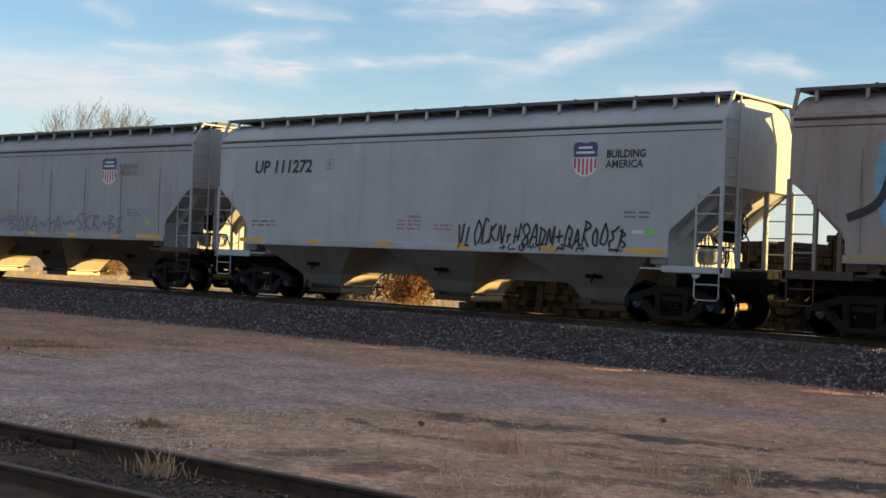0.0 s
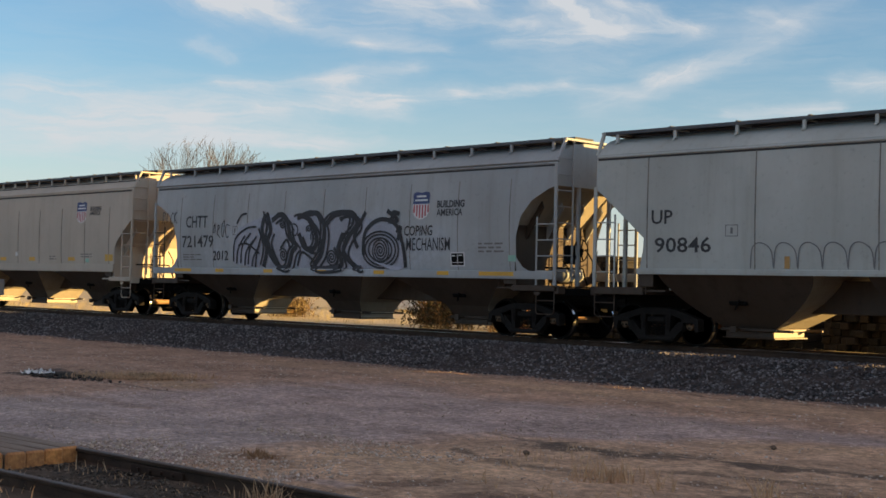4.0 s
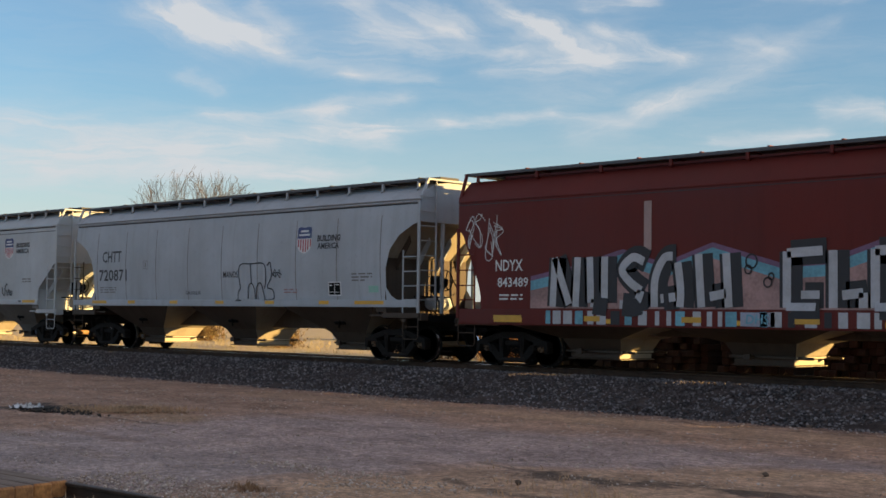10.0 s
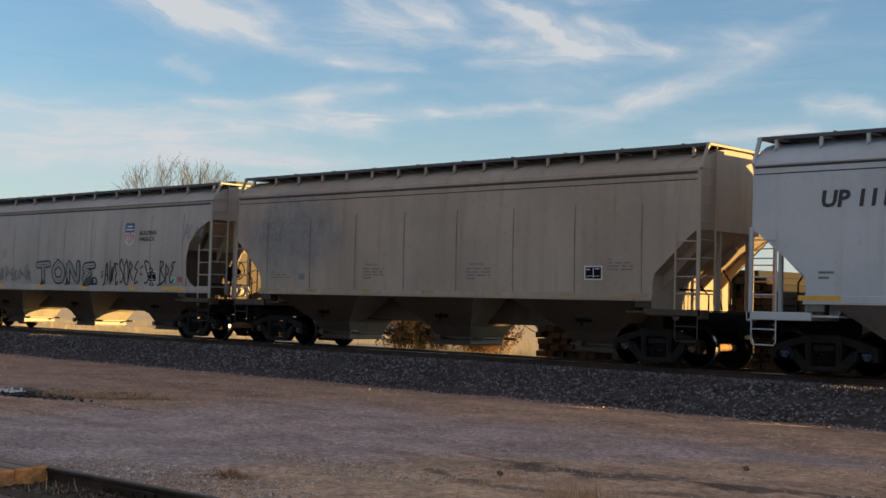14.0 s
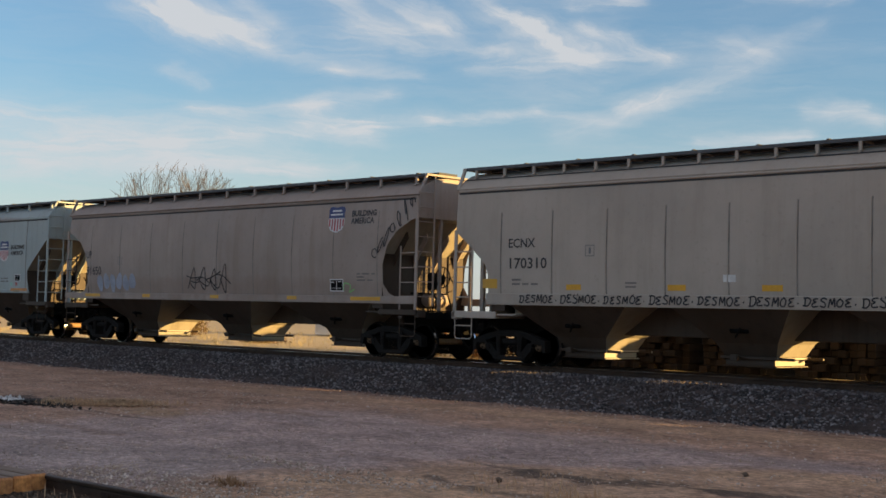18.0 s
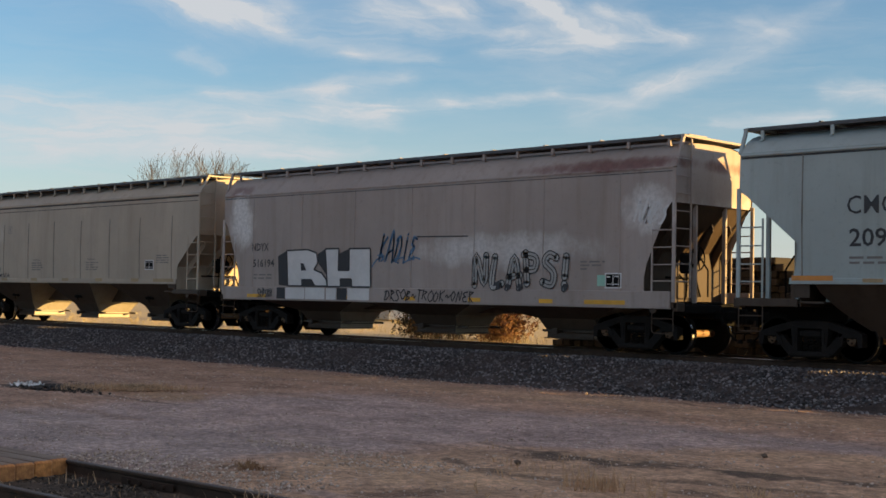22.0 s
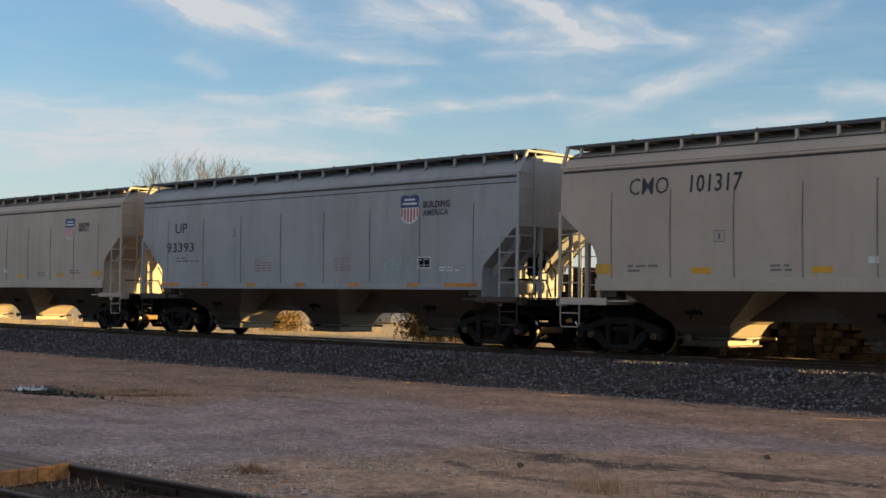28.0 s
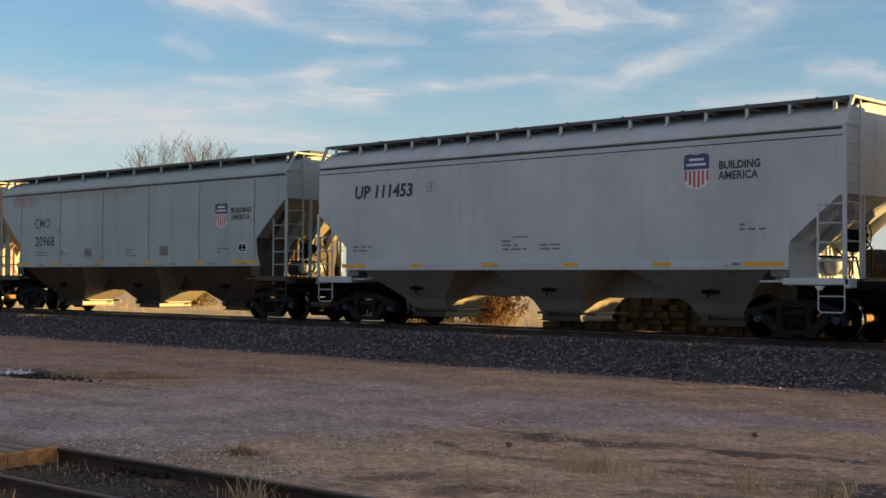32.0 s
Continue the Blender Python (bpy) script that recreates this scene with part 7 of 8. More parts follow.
bars(8, 5.94, 6.77, 2.11, 2.37, STENCIL_DIM)
bars(8, 3.0, 3.6, 1.8, 1.95, STENCIL_RED)
words(8, "CH-110-L10", -1.9, -1.1, 1.78, 1.9, None, 0.0)

# 9: rounded outline graffito and a small tag
lines = []
for n in range(4):
    x = -3.65 + n * 0.36
    lines.append([(x, 1.7), (x + 0.02, 2.1), (x + 0.12, 2.22), (x + 0.28, 2.18), (x + 0.3, 2.0), (x + 0.16, 1.92), (x + 0.32, 1.84), (x + 0.3, 1.68)])
strokes(9, lines, 0.04, SPRAY_BLACK, "graffiti_tag", 0.012, "rounded black outlined graffito")
strokes(9, [[(4.0, 2.1), (4.05, 1.85), (4.2, 1.8), (4.22, 2.15)], [(4.22, 2.0), (4.3, 2.2), (4.4, 2.16)], [(4.35, 1.98), (4.38, 1.78)], [(4.45, 1.78), (4.48, 1.98), (4.56, 1.95), (4.6, 1.78)], [(4.7, 1.95), (4.62, 1.85), (4.7, 1.78), (4.76, 1.9), (4.68, 1.96)]], 0.05, SPRAY_BLACK, "graffiti_tag", 0.012)

# 10, 16: beige wagons
words(10, "CMO", -6.77, -6.22, 3.29, 3.49, STENCIL_DIM, 0.0)
words(10, "100120", -6.86, -5.85, 2.96, 3.2, STENCIL_DIM, 0.0)
words(16, "CMO", -6.3, -5.43, 3.56, 3.83, None, 0.0, 0, 0.007)
words(16, "100100", -6.41, -5.34, 2.98, 3.26, None, 0.0, 0, 0.007)
for i in (10, 16):
    framed(i, -4.28, -4.02, 3.27, 3.53)
    placard(i, 4.98, 5.42, 1.93, 2.19)
    for x in (-2.47, 1.28):
        words(i, "WARNING", x + 0.1, x + 0.6, 2.24, 2.3, STENCIL_DIM, 0.01)
        bars(i, x, x + 0.8, 1.88, 2.2, STENCIL_DIM)
    bars(i, -6.34, -5.48, 1.88, 2.11, STENCIL_DIM)
    bars(i, 5.6, 6.3, 2.1, 2.4, STENCIL_DIM)
    patch(i, -5.1, -4.85, 1.86, 2.02, LETTER_GREY, "decal")
words(16, "EMSEA", -5.19, -4.14, 1.63, 1.78, SPRAY_BLACK, 0.0, 0.2, 0.01, "graffiti_tag")

# 11, 13: ribbed grey wagons with scrawls
letter_barrel(11, "CMO", "21842")
emblem(11, 3.76, 4.31, 2.93, 3.67)
slogan(11, 4.62, 5.56, 3.25, 3.39, 4.59, 5.47, 3.05, 3.2)
sprayed(11, "SKWRP~ERO~OR", -5.08, -2.2, 1.78, 2.2, 0.06, LETTER_GREY, 26, 0.1, 0.15)
bubble_letters(11, "TONE", -1.85, 2.1, 1.66, 2.42, STENCIL_PALE, SPRAY_BLACK, 0.15, 0.06, 11, 0.010, "grey letter with a bold black outline")
sprayed(11, "=AWESORE=SR BPE", 2.3, 6.6, 1.72, 2.4, 0.05, SPRAY_BLACK, 28, 0.15, 0.12, "black sprayed tag")
sprayed(11, "PLAW", 7.0, 8.1, 3.1, 3.5, 0.03, LETTER_GREY, 29, 0.3, 0.15)
sprayed(11, "PEDSA", -8.2, -7.3, 3.55, 3.9, 0.035, SPRAY_BLACK, 30, 0.1, 0.12)
sprayed(11, "MOCH", -8.1, -7.4, 3.2, 3.45, 0.03, SPRAY_BLACK, 31, 0.1, 0.12)
placard(11, 5.14, 5.56, 1.77, 2.06)
patch(11, 6.37, 6.63, 1.75, 1.92, MINT)
patch(11, 6.74, 6.96, 1.75, 1.92, TAPE_RED)
words(13, "UP", -7.25, -6.93, 2.76, 3.02, None, 0.0)
words(13, "91650", -7.23, -6.34, 2.21, 2.5, None, 0.0)
framed(13, -5.35, -5.1, 2.55, 2.8)
emblem(13, 4.99, 5.65, 3.33, 4.05)
slogan(13, 5.93, 6.89, 3.75, 3.92, 5.91, 6.82, 3.55, 3.72)
scrawl(13, -1.46, 0.59, 1.66, 2.5, 4, 0.03, SPRAY_BLACK, 33, label="thin black scrawl")
for n in range(6):
    blob(13, -6.4 + n * 0.38, 1.95 + 0.05 * (n % 2), 0.17, 0.27, SPRAY_PALE, 0.010 + 0.0004 * n, seed=40 + n)
strokes(13, [[(6.9 + 0.22 * n + 0.1 * math.cos(a), 2.75 + 0.22 * n + (0.12 + 0.08 * (n % 3)) * math.sin(a + n)) for a in (0, 1.2, 2.4, 3.6, 4.8, 5.4 + n * 0.5)] for n in range(7)], 0.03, SPRAY_BLACK, "graffiti_tag", 0.014, "black looped tag that climbs the side")
placard(13, 5.15, 5.63, 1.76, 2.04)
strokes(13, [[(5.68, 1.75), (5.7, 1.95), (5.95, 1.9), (5.9, 1.72), (6.1, 1.8)]], 0.03, GREEN, "graffiti_tag")
bars(13, 6.2, 6.9, 2.0, 2.25, STENCIL_DIM)

# 12: a row of tags along the sill
words(12, "ECNX", -6.01, -5.19, 2.81, 3.03, None, 0.0)
words(12, "170310", -5.97, -4.83, 2.31, 2.57, None, 0.0)
framed(12, -3.71, -3.45, 2.58, 2.84)
for n in range(9):
    x = -5.6 + n * 1.23
    sprayed(12, "DESMOE.", x, x + 1.23, 1.51, 1.68, 0.032, SPRAY_BLACK, 50 + n, 0.1, 0.05, "small black tag along the sill")
for a, b in ((-4.26, -3.83), (-1.48, -1.02), (0.81, 1.28), (3.68, 4.11)):
    patch(12, a, b, 1.81, 1.94, TAPE_YELLOW, "reflector_tape", "yellow reflective tape")
patch(12, -6.84, -6.37, 1.84, 2.07, OCHRE, "reflector_tape", "ochre tape patch")
patch(12, 6.25, 6.73, 1.82, 2.01, OCHRE, "reflector_tape", "ochre tape patch")
patch(12, 6.02, 6.2, 1.84, 1.99, GREEN)
bars(12, 4.6, 5.36, 1.93, 2.1, STENCIL_DIM)
bars(12, -5.9, -5.1, 1.9, 2.1, STENCIL_DIM)
patch(12, -0.1, 0.2, 2.0, 2.15, LETTER_WHITE, "decal")
bars(12, -2.6, -2.2, 1.85, 2.02, STENCIL_DIM)

# 15: white block letters
words(15, "NDYX", -6.74, -5.96, 2.45, 2.67, None, 0.0)
words(15, "516194", -6.68, -5.69, 1.97, 2.2, None, 0.0)
bars(15, -6.65, -5.8, 1.6, 1.8, STENCIL_DIM)


LETTER_B = [(-5.10, 2.44), (-4.17, 2.46), (-3.79, 2.36), (-3.71, 2.10), (-3.88, 1.89), (-3.54, 1.80), (-3.33, 1.60), (-3.31, 1.43), (-5.02, 1.43)]
LETTER_H = [(-3.41, 2.47), (-2.84, 2.47), (-2.85, 1.87), (-2.40, 1.87), (-2.41, 2.46), (-1.56, 2.46), (-1.52, 1.42), (-2.28, 1.42), (-2.30, 1.63), (-2.76, 1.63), (-2.74, 1.42), (-3.29, 1.42), (-3.35, 2.0)]
for outline in (LETTER_B, LETTER_H):
    letter_plate(15, outline, SPRAY_WHITE, 0.014, "graffiti_fill", "white sprayed block letter with a black shadow")
    strokes(15, [[a, b] for a, b in zip(outline, outline[1:] + outline[:1])], 0.045, SPRAY_BLACK, "graffiti_outline", 0.020)
for outline in ([(-5.50, 2.28), (-5.10, 2.44), (-5.02, 1.43), (-5.44, 1.45)], [(-3.73, 2.32), (-3.41, 2.47), (-3.35, 1.75), (-3.68, 2.05)], [(-2.84, 2.32), (-2.41, 2.46), (-2.40, 1.87), (-2.85, 1.87)],
                [(-2.76, 1.63), (-2.30, 1.63), (-2.28, 1.42), (-2.74, 1.42)], [(-4.47, 2.08), (-4.33, 2.06), (-4.22, 1.87), (-4.45, 1.86)], [(-4.44, 1.63), (-3.98, 1.63), (-3.79, 1.43), (-4.42, 1.43)]):
    letter_plate(15, outline, SPRAY_BLACK, 0.017, "graffiti_shadow")
for a, b, m in ((-5.5, -5.12, SPRAY_BLACK), (-5.1, -4.25, SPRAY_WHITE), (-4.22, -3.38, SPRAY_WHITE), (-3.32, -2.9, SPRAY_WHITE), (-2.86, -2.45, SPRAY_BLACK), (-2.42, -1.55, SPRAY_WHITE)):
    patch(15, a, b, 1.06, 1.38, m, "graffiti_fill", "", 0.006)
sprayed(15, "KADIE", -1.25, 0.2, 2.12, 2.78, 0.05, SPRAY_DEEP, 61, 0.25, 0.1, "dark blue sprayed tag", True)
strokes(15, [[(-1.5, 1.95), (-1.3, 2.15), (-1.02, 2.25)], [(-1.28, 2.27), (-1.02, 2.25), (-1.15, 2.1)], [(-0.45, 2.05), (-0.6, 2.12), (-0.3, 2.2), (-0.25, 2.08), (0.1, 2.2), (0.35, 2.15)]], 0.04, SPRAY_DEEP, "graffiti_tag")
bubble_letters(15, "NLAPS!", 2.2, 5.5, 1.43, 2.30, STENCIL_PALE, SPRAY_BLACK, 0.15, 0.028, 9, 0.010, "grey outlined letter")
sprayed(15, "DRSOB~TROOK~ONER", -0.95, 2.3, 1.08, 1.33, 0.032, SPRAY_BLACK, 63, 0.2, 0.1)
sprayed(15, "SRBSRH", -6.4, -5.7, 1.1, 1.33, 0.03, SPRAY_BLACK, 65, 0.1, 0.1)
strokes(15, [[(0.2, 2.74), (1.0, 2.73), (2.03, 2.72)]], 0.03, LETTER_BLACK, "panel_line", 0.008)
sprayed(15, "NWBS", 7.1, 7.95, 2.9, 3.35, 0.06, SPRAY_WHITE, 64, 0.4, 0.1)
placard(15, 6.34, 6.74, 1.48, 1.77)
patch(15, 6.09, 6.32, 1.5, 1.75, MINT)
bars(15, 5.6, 6.3, 1.85, 2.1, STENCIL_DIM)

# 17: two silver bubble graffiti
words(17, "CHTT", -6.56, -5.73, 2.86, 3.08, None, 0.01)
words(17, "720133", -6.57, -5.47, 2.39, 2.62, None, 0.01)
framed(17, -4.99, -4.74, 2.63, 2.9)
bars(17, -6.52, -5.63, 1.84, 2.07, STENCIL_DIM)
bubble_letters(17, "JESOE", -3.85, 0.35, 1.64, 2.55, SPRAY_SILVER, SPRAY_BLACK, 0.24, 0.065, 5, 0.010, "silver bubble letter with a black outline")
bubble_letters(17, "ANPEST", 1.4, 6.5, 1.64, 2.55, SPRAY_SILVER, SPRAY_BLACK, 0.25, 0.065, 8, 0.010, "silver bubble letter with a black outline")
for n, (x, z) in enumerate(((-3.3, 2.25), (-0.3, 2.2), (-1.6, 1.9))):
    blob(17, x, z, 0.16, 0.10, SPRAY_PALE, 0.030 + 0.0005 * n, seed=80 + n, rough=0.2)
scrawl(17, -4.84, -4.24, 2.17, 2.45, 3, 0.04, SPRAY_BLACK, 66)
patch(17, 6.82, 7.1, 1.79, 1.97, MINT)
placard(17, 5.75, 6.15, 1.95, 2.25)
strokes(17, [[(4.6, 3.22), (5.5, 3.24), (6.8, 3.26)]], 0.025, LETTER_GREY, "panel_line", 0.008)

# 19: cool grey wagon
words(19, "UP", -6.29, -5.64, 3.17, 3.49, None, 0.0)
words(19, "93393", -6.75, -5.25, 2.58, 2.88, None, 0.0)
emblem(19, 4.05, 4.75, 3.15, 3.92)
slogan(19, 4.9, 5.86, 3.55, 3.73, 4.89, 5.81, 3.35, 3.51)
strokes(19, [[(3.7, 2.2), (3.5, 2.1), (3.55, 1.95), (3.72, 1.97)], [(3.8, 2.2), (3.8, 1.95)], [(4.05, 2.0), (3.92, 1.97), (3.95, 2.1), (4.06, 2.08), (4.08, 2.25)]], 0.035, MINT, "graffiti_tag")
placard(19, 4.75, 5.16, 2.02, 2.26)
bars(19, -2.16, -1.36, 1.93, 2.33, STENCIL_RED)
bars(19, 1.4, 2.11, 1.94, 2.33, STENCIL_RED)
bars(19, -6.2, -5.0, 2.25, 2.45, STENCIL_DIM)
framed(19, -3.3, -3.05, 3.0, 3.25)
bars(19, 5.5, 6.2, 1.9, 2.05, LETTER_WHITE)


# ---- beyond the main line: stacked sleepers, brush, a shed, a bare tree ----
def sleeper_stacks():
    m, g, shader = material("old sleeper")
    each = g.node("ShaderNodeObjectInfo").outputs["Random"]
    at = g.node("ShaderNodeTexCoord").outputs["Object"]
    grain = g.noise(g.mapped(at, (6, 0.6, 9)), 1.0, 5, 0.65)
    base = g.mix(each, (0.010, 0.008, 0.006), (0.030, 0.020, 0.014))
    base = g.mix(g.math("MULTIPLY", g.ramp(grain, 0.4, 0.75), 0.6), base, (0.028, 0.021, 0.017))
    g.link(base, shader.inputs["Base Color"])
    shader.inputs["Roughness"].default_value = 0.9
    bump(g, shader, grain, 0.6, 0.02)
    geo = Geo().box(-0.115, 0.115, -1.3, 1.3, 0, 0.178, chamfer=0.022)
    geo.v = [(x + 0.012 * math.sin(y * 7), y, z + 0.006 * math.sin(x * 40 + y * 3)) for x, y, z in geo.v]
    me = geo.mesh("sleeper", m)
    rng = random.Random(21)
    x = -25.2
    while x < -10:
        wide = rng.randrange(9, 13)
        high = rng.choice((13, 14, 15, 14, 13))
        ob = thing("sleeper_stack", "stack of dark weathered wooden railway sleepers on dry grass", "sleeper stack", pose(x, 31.6 + rng.uniform(-0.3, 0.3), 0.40, 0, 0, rng.uniform(-2, 2)), "stacks of old sleepers")
        for layer in range(high):
            skip = max(0, layer - high + 3)
            for n in range(wide):
                if n < skip * rng.uniform(0, 0.9) or n > wide - 1 - skip * rng.uniform(0, 1.1):
                    continue
                part("sleeper", me, ob, "", pose(0.12 + n * 0.247 + rng.uniform(-0.012, 0.012), rng.uniform(-0.16, 0.16), layer * 0.182, rng.uniform(-0.5, 0.5), 0, rng.uniform(-1.2, 1.2)))
        x += wide * 0.247 + rng.uniform(0.25, 0.6)


def branch(g, a, d, length, r, depth, rng, spread=0.6, thin=0.012, bend=0.25, up=0.15, kids=3):
    """A tapering branch with its own branches."""
    pts = [Vector(a)]
    way = Vector(d).normalized()
    n = 4 if depth > 0 else 3
    for s in range(n):
        way = (way + Vector((rng.uniform(-bend, bend), rng.uniform(-bend, bend), rng.uniform(-bend, bend) + up)) * 0.5).normalized()
        pts.append(pts[-1] + way * length / n)
    g.tube(pts, r, 5 if r > 0.05 else 3, 0, max(thin, r * 0.55))
    if depth <= 0:
        return
    for c in range(kids + (1 if depth > 1 else 0)):
        k = rng.randrange(1, n + 1)
        side = Vector((rng.uniform(-1, 1), rng.uniform(-1, 1), rng.uniform(-0.1, 0.8)))
        branch(g, pts[k], (way + side * spread * 1.6), length * rng.uniform(0.5, 0.78), max(thin, r * 0.52), depth - 1, rng, spread, thin, bend, up, kids)


def bare_tree(x, y, z, height, seed, label, limbs=7):
    rng = random.Random(seed)
    bark = MATERIALS.get("pale winter bark") or plain("pale winter bark", (0.15, 0.128, 0.11), 0.85, 0, 0.3, 4, 0.5)
    ob = thing("tree", label, "tree", pose(x, y, z))
    g = Geo()
    g.tube([(0, 0, -0.2), (0.1, 0, height * 0.2), (0.0, 0.1, height * 0.42)], height * 0.026, 10, 0, height * 0.018)
    part("trunk", g.mesh("trunk", bark, smooth=True), ob)
    for n in range(limbs):
        g = Geo()
        a = n * 2 * math.pi / limbs + rng.uniform(-0.3, 0.3)
        lift = rng.uniform(0.25, 1.35)
        branch(g, (0.0, 0.05, height * rng.uniform(0.22, 0.42)), (math.cos(a), math.sin(a), lift), height * rng.uniform(0.42, 0.55), height * 0.0095, 4, rng, 0.55, 0.014, 0.3, 0.12, 3)
        part("limb", g.mesh("limb", bark), ob)


def crown_tree(x, y, z):
    """A leafless tree whose many thin stems fan out into a round crown."""
    rng = random.Random(12)
    bark = plain("pale winter bark", (0.095, 0.082, 0.074), 0.85, 0, 0.3, 4, 0.5)
    ob = thing("tree", "leafless spreading tree with a round crown of thin pale twigs", "tree", pose(x, y, z))
    part("trunk", Geo().tube([(0, 0, -0.3), (0.15, 0, 2.0), (0.0, 0.1, 4.6)], 0.34, 10, 0, 0.24).mesh("trunk", bark, smooth=True), ob)
    middle, wide, high = Vector((0, 0, 8.6)), 6.0, 4.4

    def grow(g, a, way, length, r, depth):
        pts, n = [Vector(a)], 4
        for _ in range(n):
            way = (way + Vector((rng.uniform(-1, 1), rng.uniform(-1, 1), rng.uniform(-0.6, 1.1))) * 0.16).normalized()
            tip = pts[-1] + way * length / n
            d = tip - middle
            if d.z > 0 and (d.x / wide) ** 2 + (d.y / wide) ** 2 + (d.z / high) ** 2 > rng.uniform(0.8, 1.1):
                break
            pts.append(tip)
        if len(pts) < 2:
            return
        g.tube(pts, r, 5 if r > 0.05 else 3, 0, max(0.009, r * 0.55))
        if depth > 0:
            for k in range(1, len(pts)):
                for _ in range(2 if k == 3 else 1):
                    side = Vector((rng.uniform(-1, 1), rng.uniform(-1, 1), rng.uniform(-0.2, 0.6)))
                    grow(g, pts[k], (way + side * 0.75).normalized(), length * rng.uniform(0.45, 0.75), max(0.010, r * 0.5), depth - 1)

    for n in range(11):
        a = n * 2 * math.pi / 11 + rng.uniform(-0.25, 0.25)
        out = rng.uniform(0.3, 1.25)
        g = Geo()
        grow(g, (0, 0.05, rng.uniform(3.6, 4.8)), Vector((math.cos(a) * out, math.sin(a) * out, 1)).normalized(), 6.2, 0.062, 3)
        part("limb", g.mesh("limb", bark), ob)


OLIVE_LEAF = ((0.030, 0.027, 0.013), (0.13, 0.105, 0.045), (0.06, 0.045, 0.022))
RUSSET_LEAF = ((0.09, 0.034, 0.015), (0.30, 0.135, 0.055), (0.16, 0.07, 0.03))
TAWNY_LEAF = ((0.11, 0.075, 0.026), (0.36, 0.25, 0.10), (0.20, 0.135, 0.05))


def brush(x, y, z, wide, height, seed, label, leafy=0.5, tones=TAWNY_LEAF):
    """A thicket of thin stems with dry leaves."""
    rng = random.Random(seed)
    stem = MATERIALS.get("dry stem") or plain("dry stem", (0.17, 0.10, 0.05), 0.85, 0, 0.4, 5, 0.3)
    leaf = stone_material("dry leaf", *tones)
    ob = thing("shrub", label, "shrub", pose(x, y, z))
    g = Geo()
    leaves = Geo()
    for n in range(int(90 * wide)):
        bx, by = rng.gauss(0, wide * 0.34), rng.gauss(0, 0.5)
        h = height * rng.uniform(0.5, 1.05) * max(0.35, 1 - (bx / wide) ** 2 * 1.1)
        pts = [Vector((bx, by, 0))]
        lean = Vector((rng.uniform(-0.5, 0.5), rng.uniform(-0.4, 0.4), 1))
        for s in range(4):
            lean = (lean + Vector((rng.uniform(-0.3, 0.3), rng.uniform(-0.3, 0.3), -0.08))).normalized()
            pts.append(pts[-1] + lean * h / 4)
        g.tube(pts, 0.014, 3, 0, 0.006)
        for s in range(1, 5):
            for _ in range(2):
                tip = pts[s] + Vector((rng.uniform(-0.3, 0.3), rng.uniform(-0.3, 0.3), rng.uniform(-0.05, 0.25)))
                g.tube([pts[s], tip], 0.007, 3, 0, 0.004)
                if rng.random() < leafy:
                    for _ in range(3):
                        c = tip + Vector((rng.uniform(-0.12, 0.12), rng.uniform(-0.12, 0.12), rng.uniform(-0.1, 0.1)))
                        u = Vector((rng.uniform(-1, 1), rng.uniform(-1, 1), rng.uniform(-1, 1))).normalized() * 0.075
                        w = u.cross(Vector((rng.uniform(-1, 1), rng.uniform(-1, 1), rng.uniform(-1, 1)))).normalized() * 0.036
                        leaves.add([c - u, c + w, c + u, c - w], [(0, 1, 2, 3)])
    part("stem_thicket", g.mesh("stem_thicket", stem), ob)
    if leaves.v:
        part("foliage", leaves.mesh("foliage", leaf), ob)


def shed(x, y, z):
    """A low pale shed with a rounded roof, far off in the field."""
    wall = plain("pale shed sheet", (0.58, 0.60, 0.62), 0.5, 0.2, 0.15, 3, 0.2)
    ob = thing("shed", "low pale metal shed with a rounded roof, in a dry field", "shed", pose(x, y, z, 0, 0, 30))
    g = Geo()
    g.box(-3.0, 3.0, -1.8, 1.8, 0, 0.9, chamfer=0.02)
    part("wall", g.mesh("wall", wall), ob)
    g = Geo()
    arc = [(1.95 * math.cos(a * math.pi / 12), 0.88 + 0.62 * math.sin(a * math.pi / 12)) for a in range(13)]
    n = len(arc)
    g.add([(-3.1, a, b) for a, b in arc] + [(3.1, a, b) for a, b in arc], [(i, i + 1, n + i + 1, n + i) for i in range(n - 1)] + [tuple(range(n)), tuple(reversed(range(n, 2 * n)))])
    part("roof", recalc(g.mesh("roof", wall)), ob)
    g = Geo()
    g.box(-0.5, 0.5, -1.84, -1.78, 0.0, 0.85, chamfer=0.01)
    part("door", g.mesh("door", plain("dull door sheet", (0.25, 0.26, 0.27), 0.6, 0.1, 0.2, 3, 0.2)), ob)


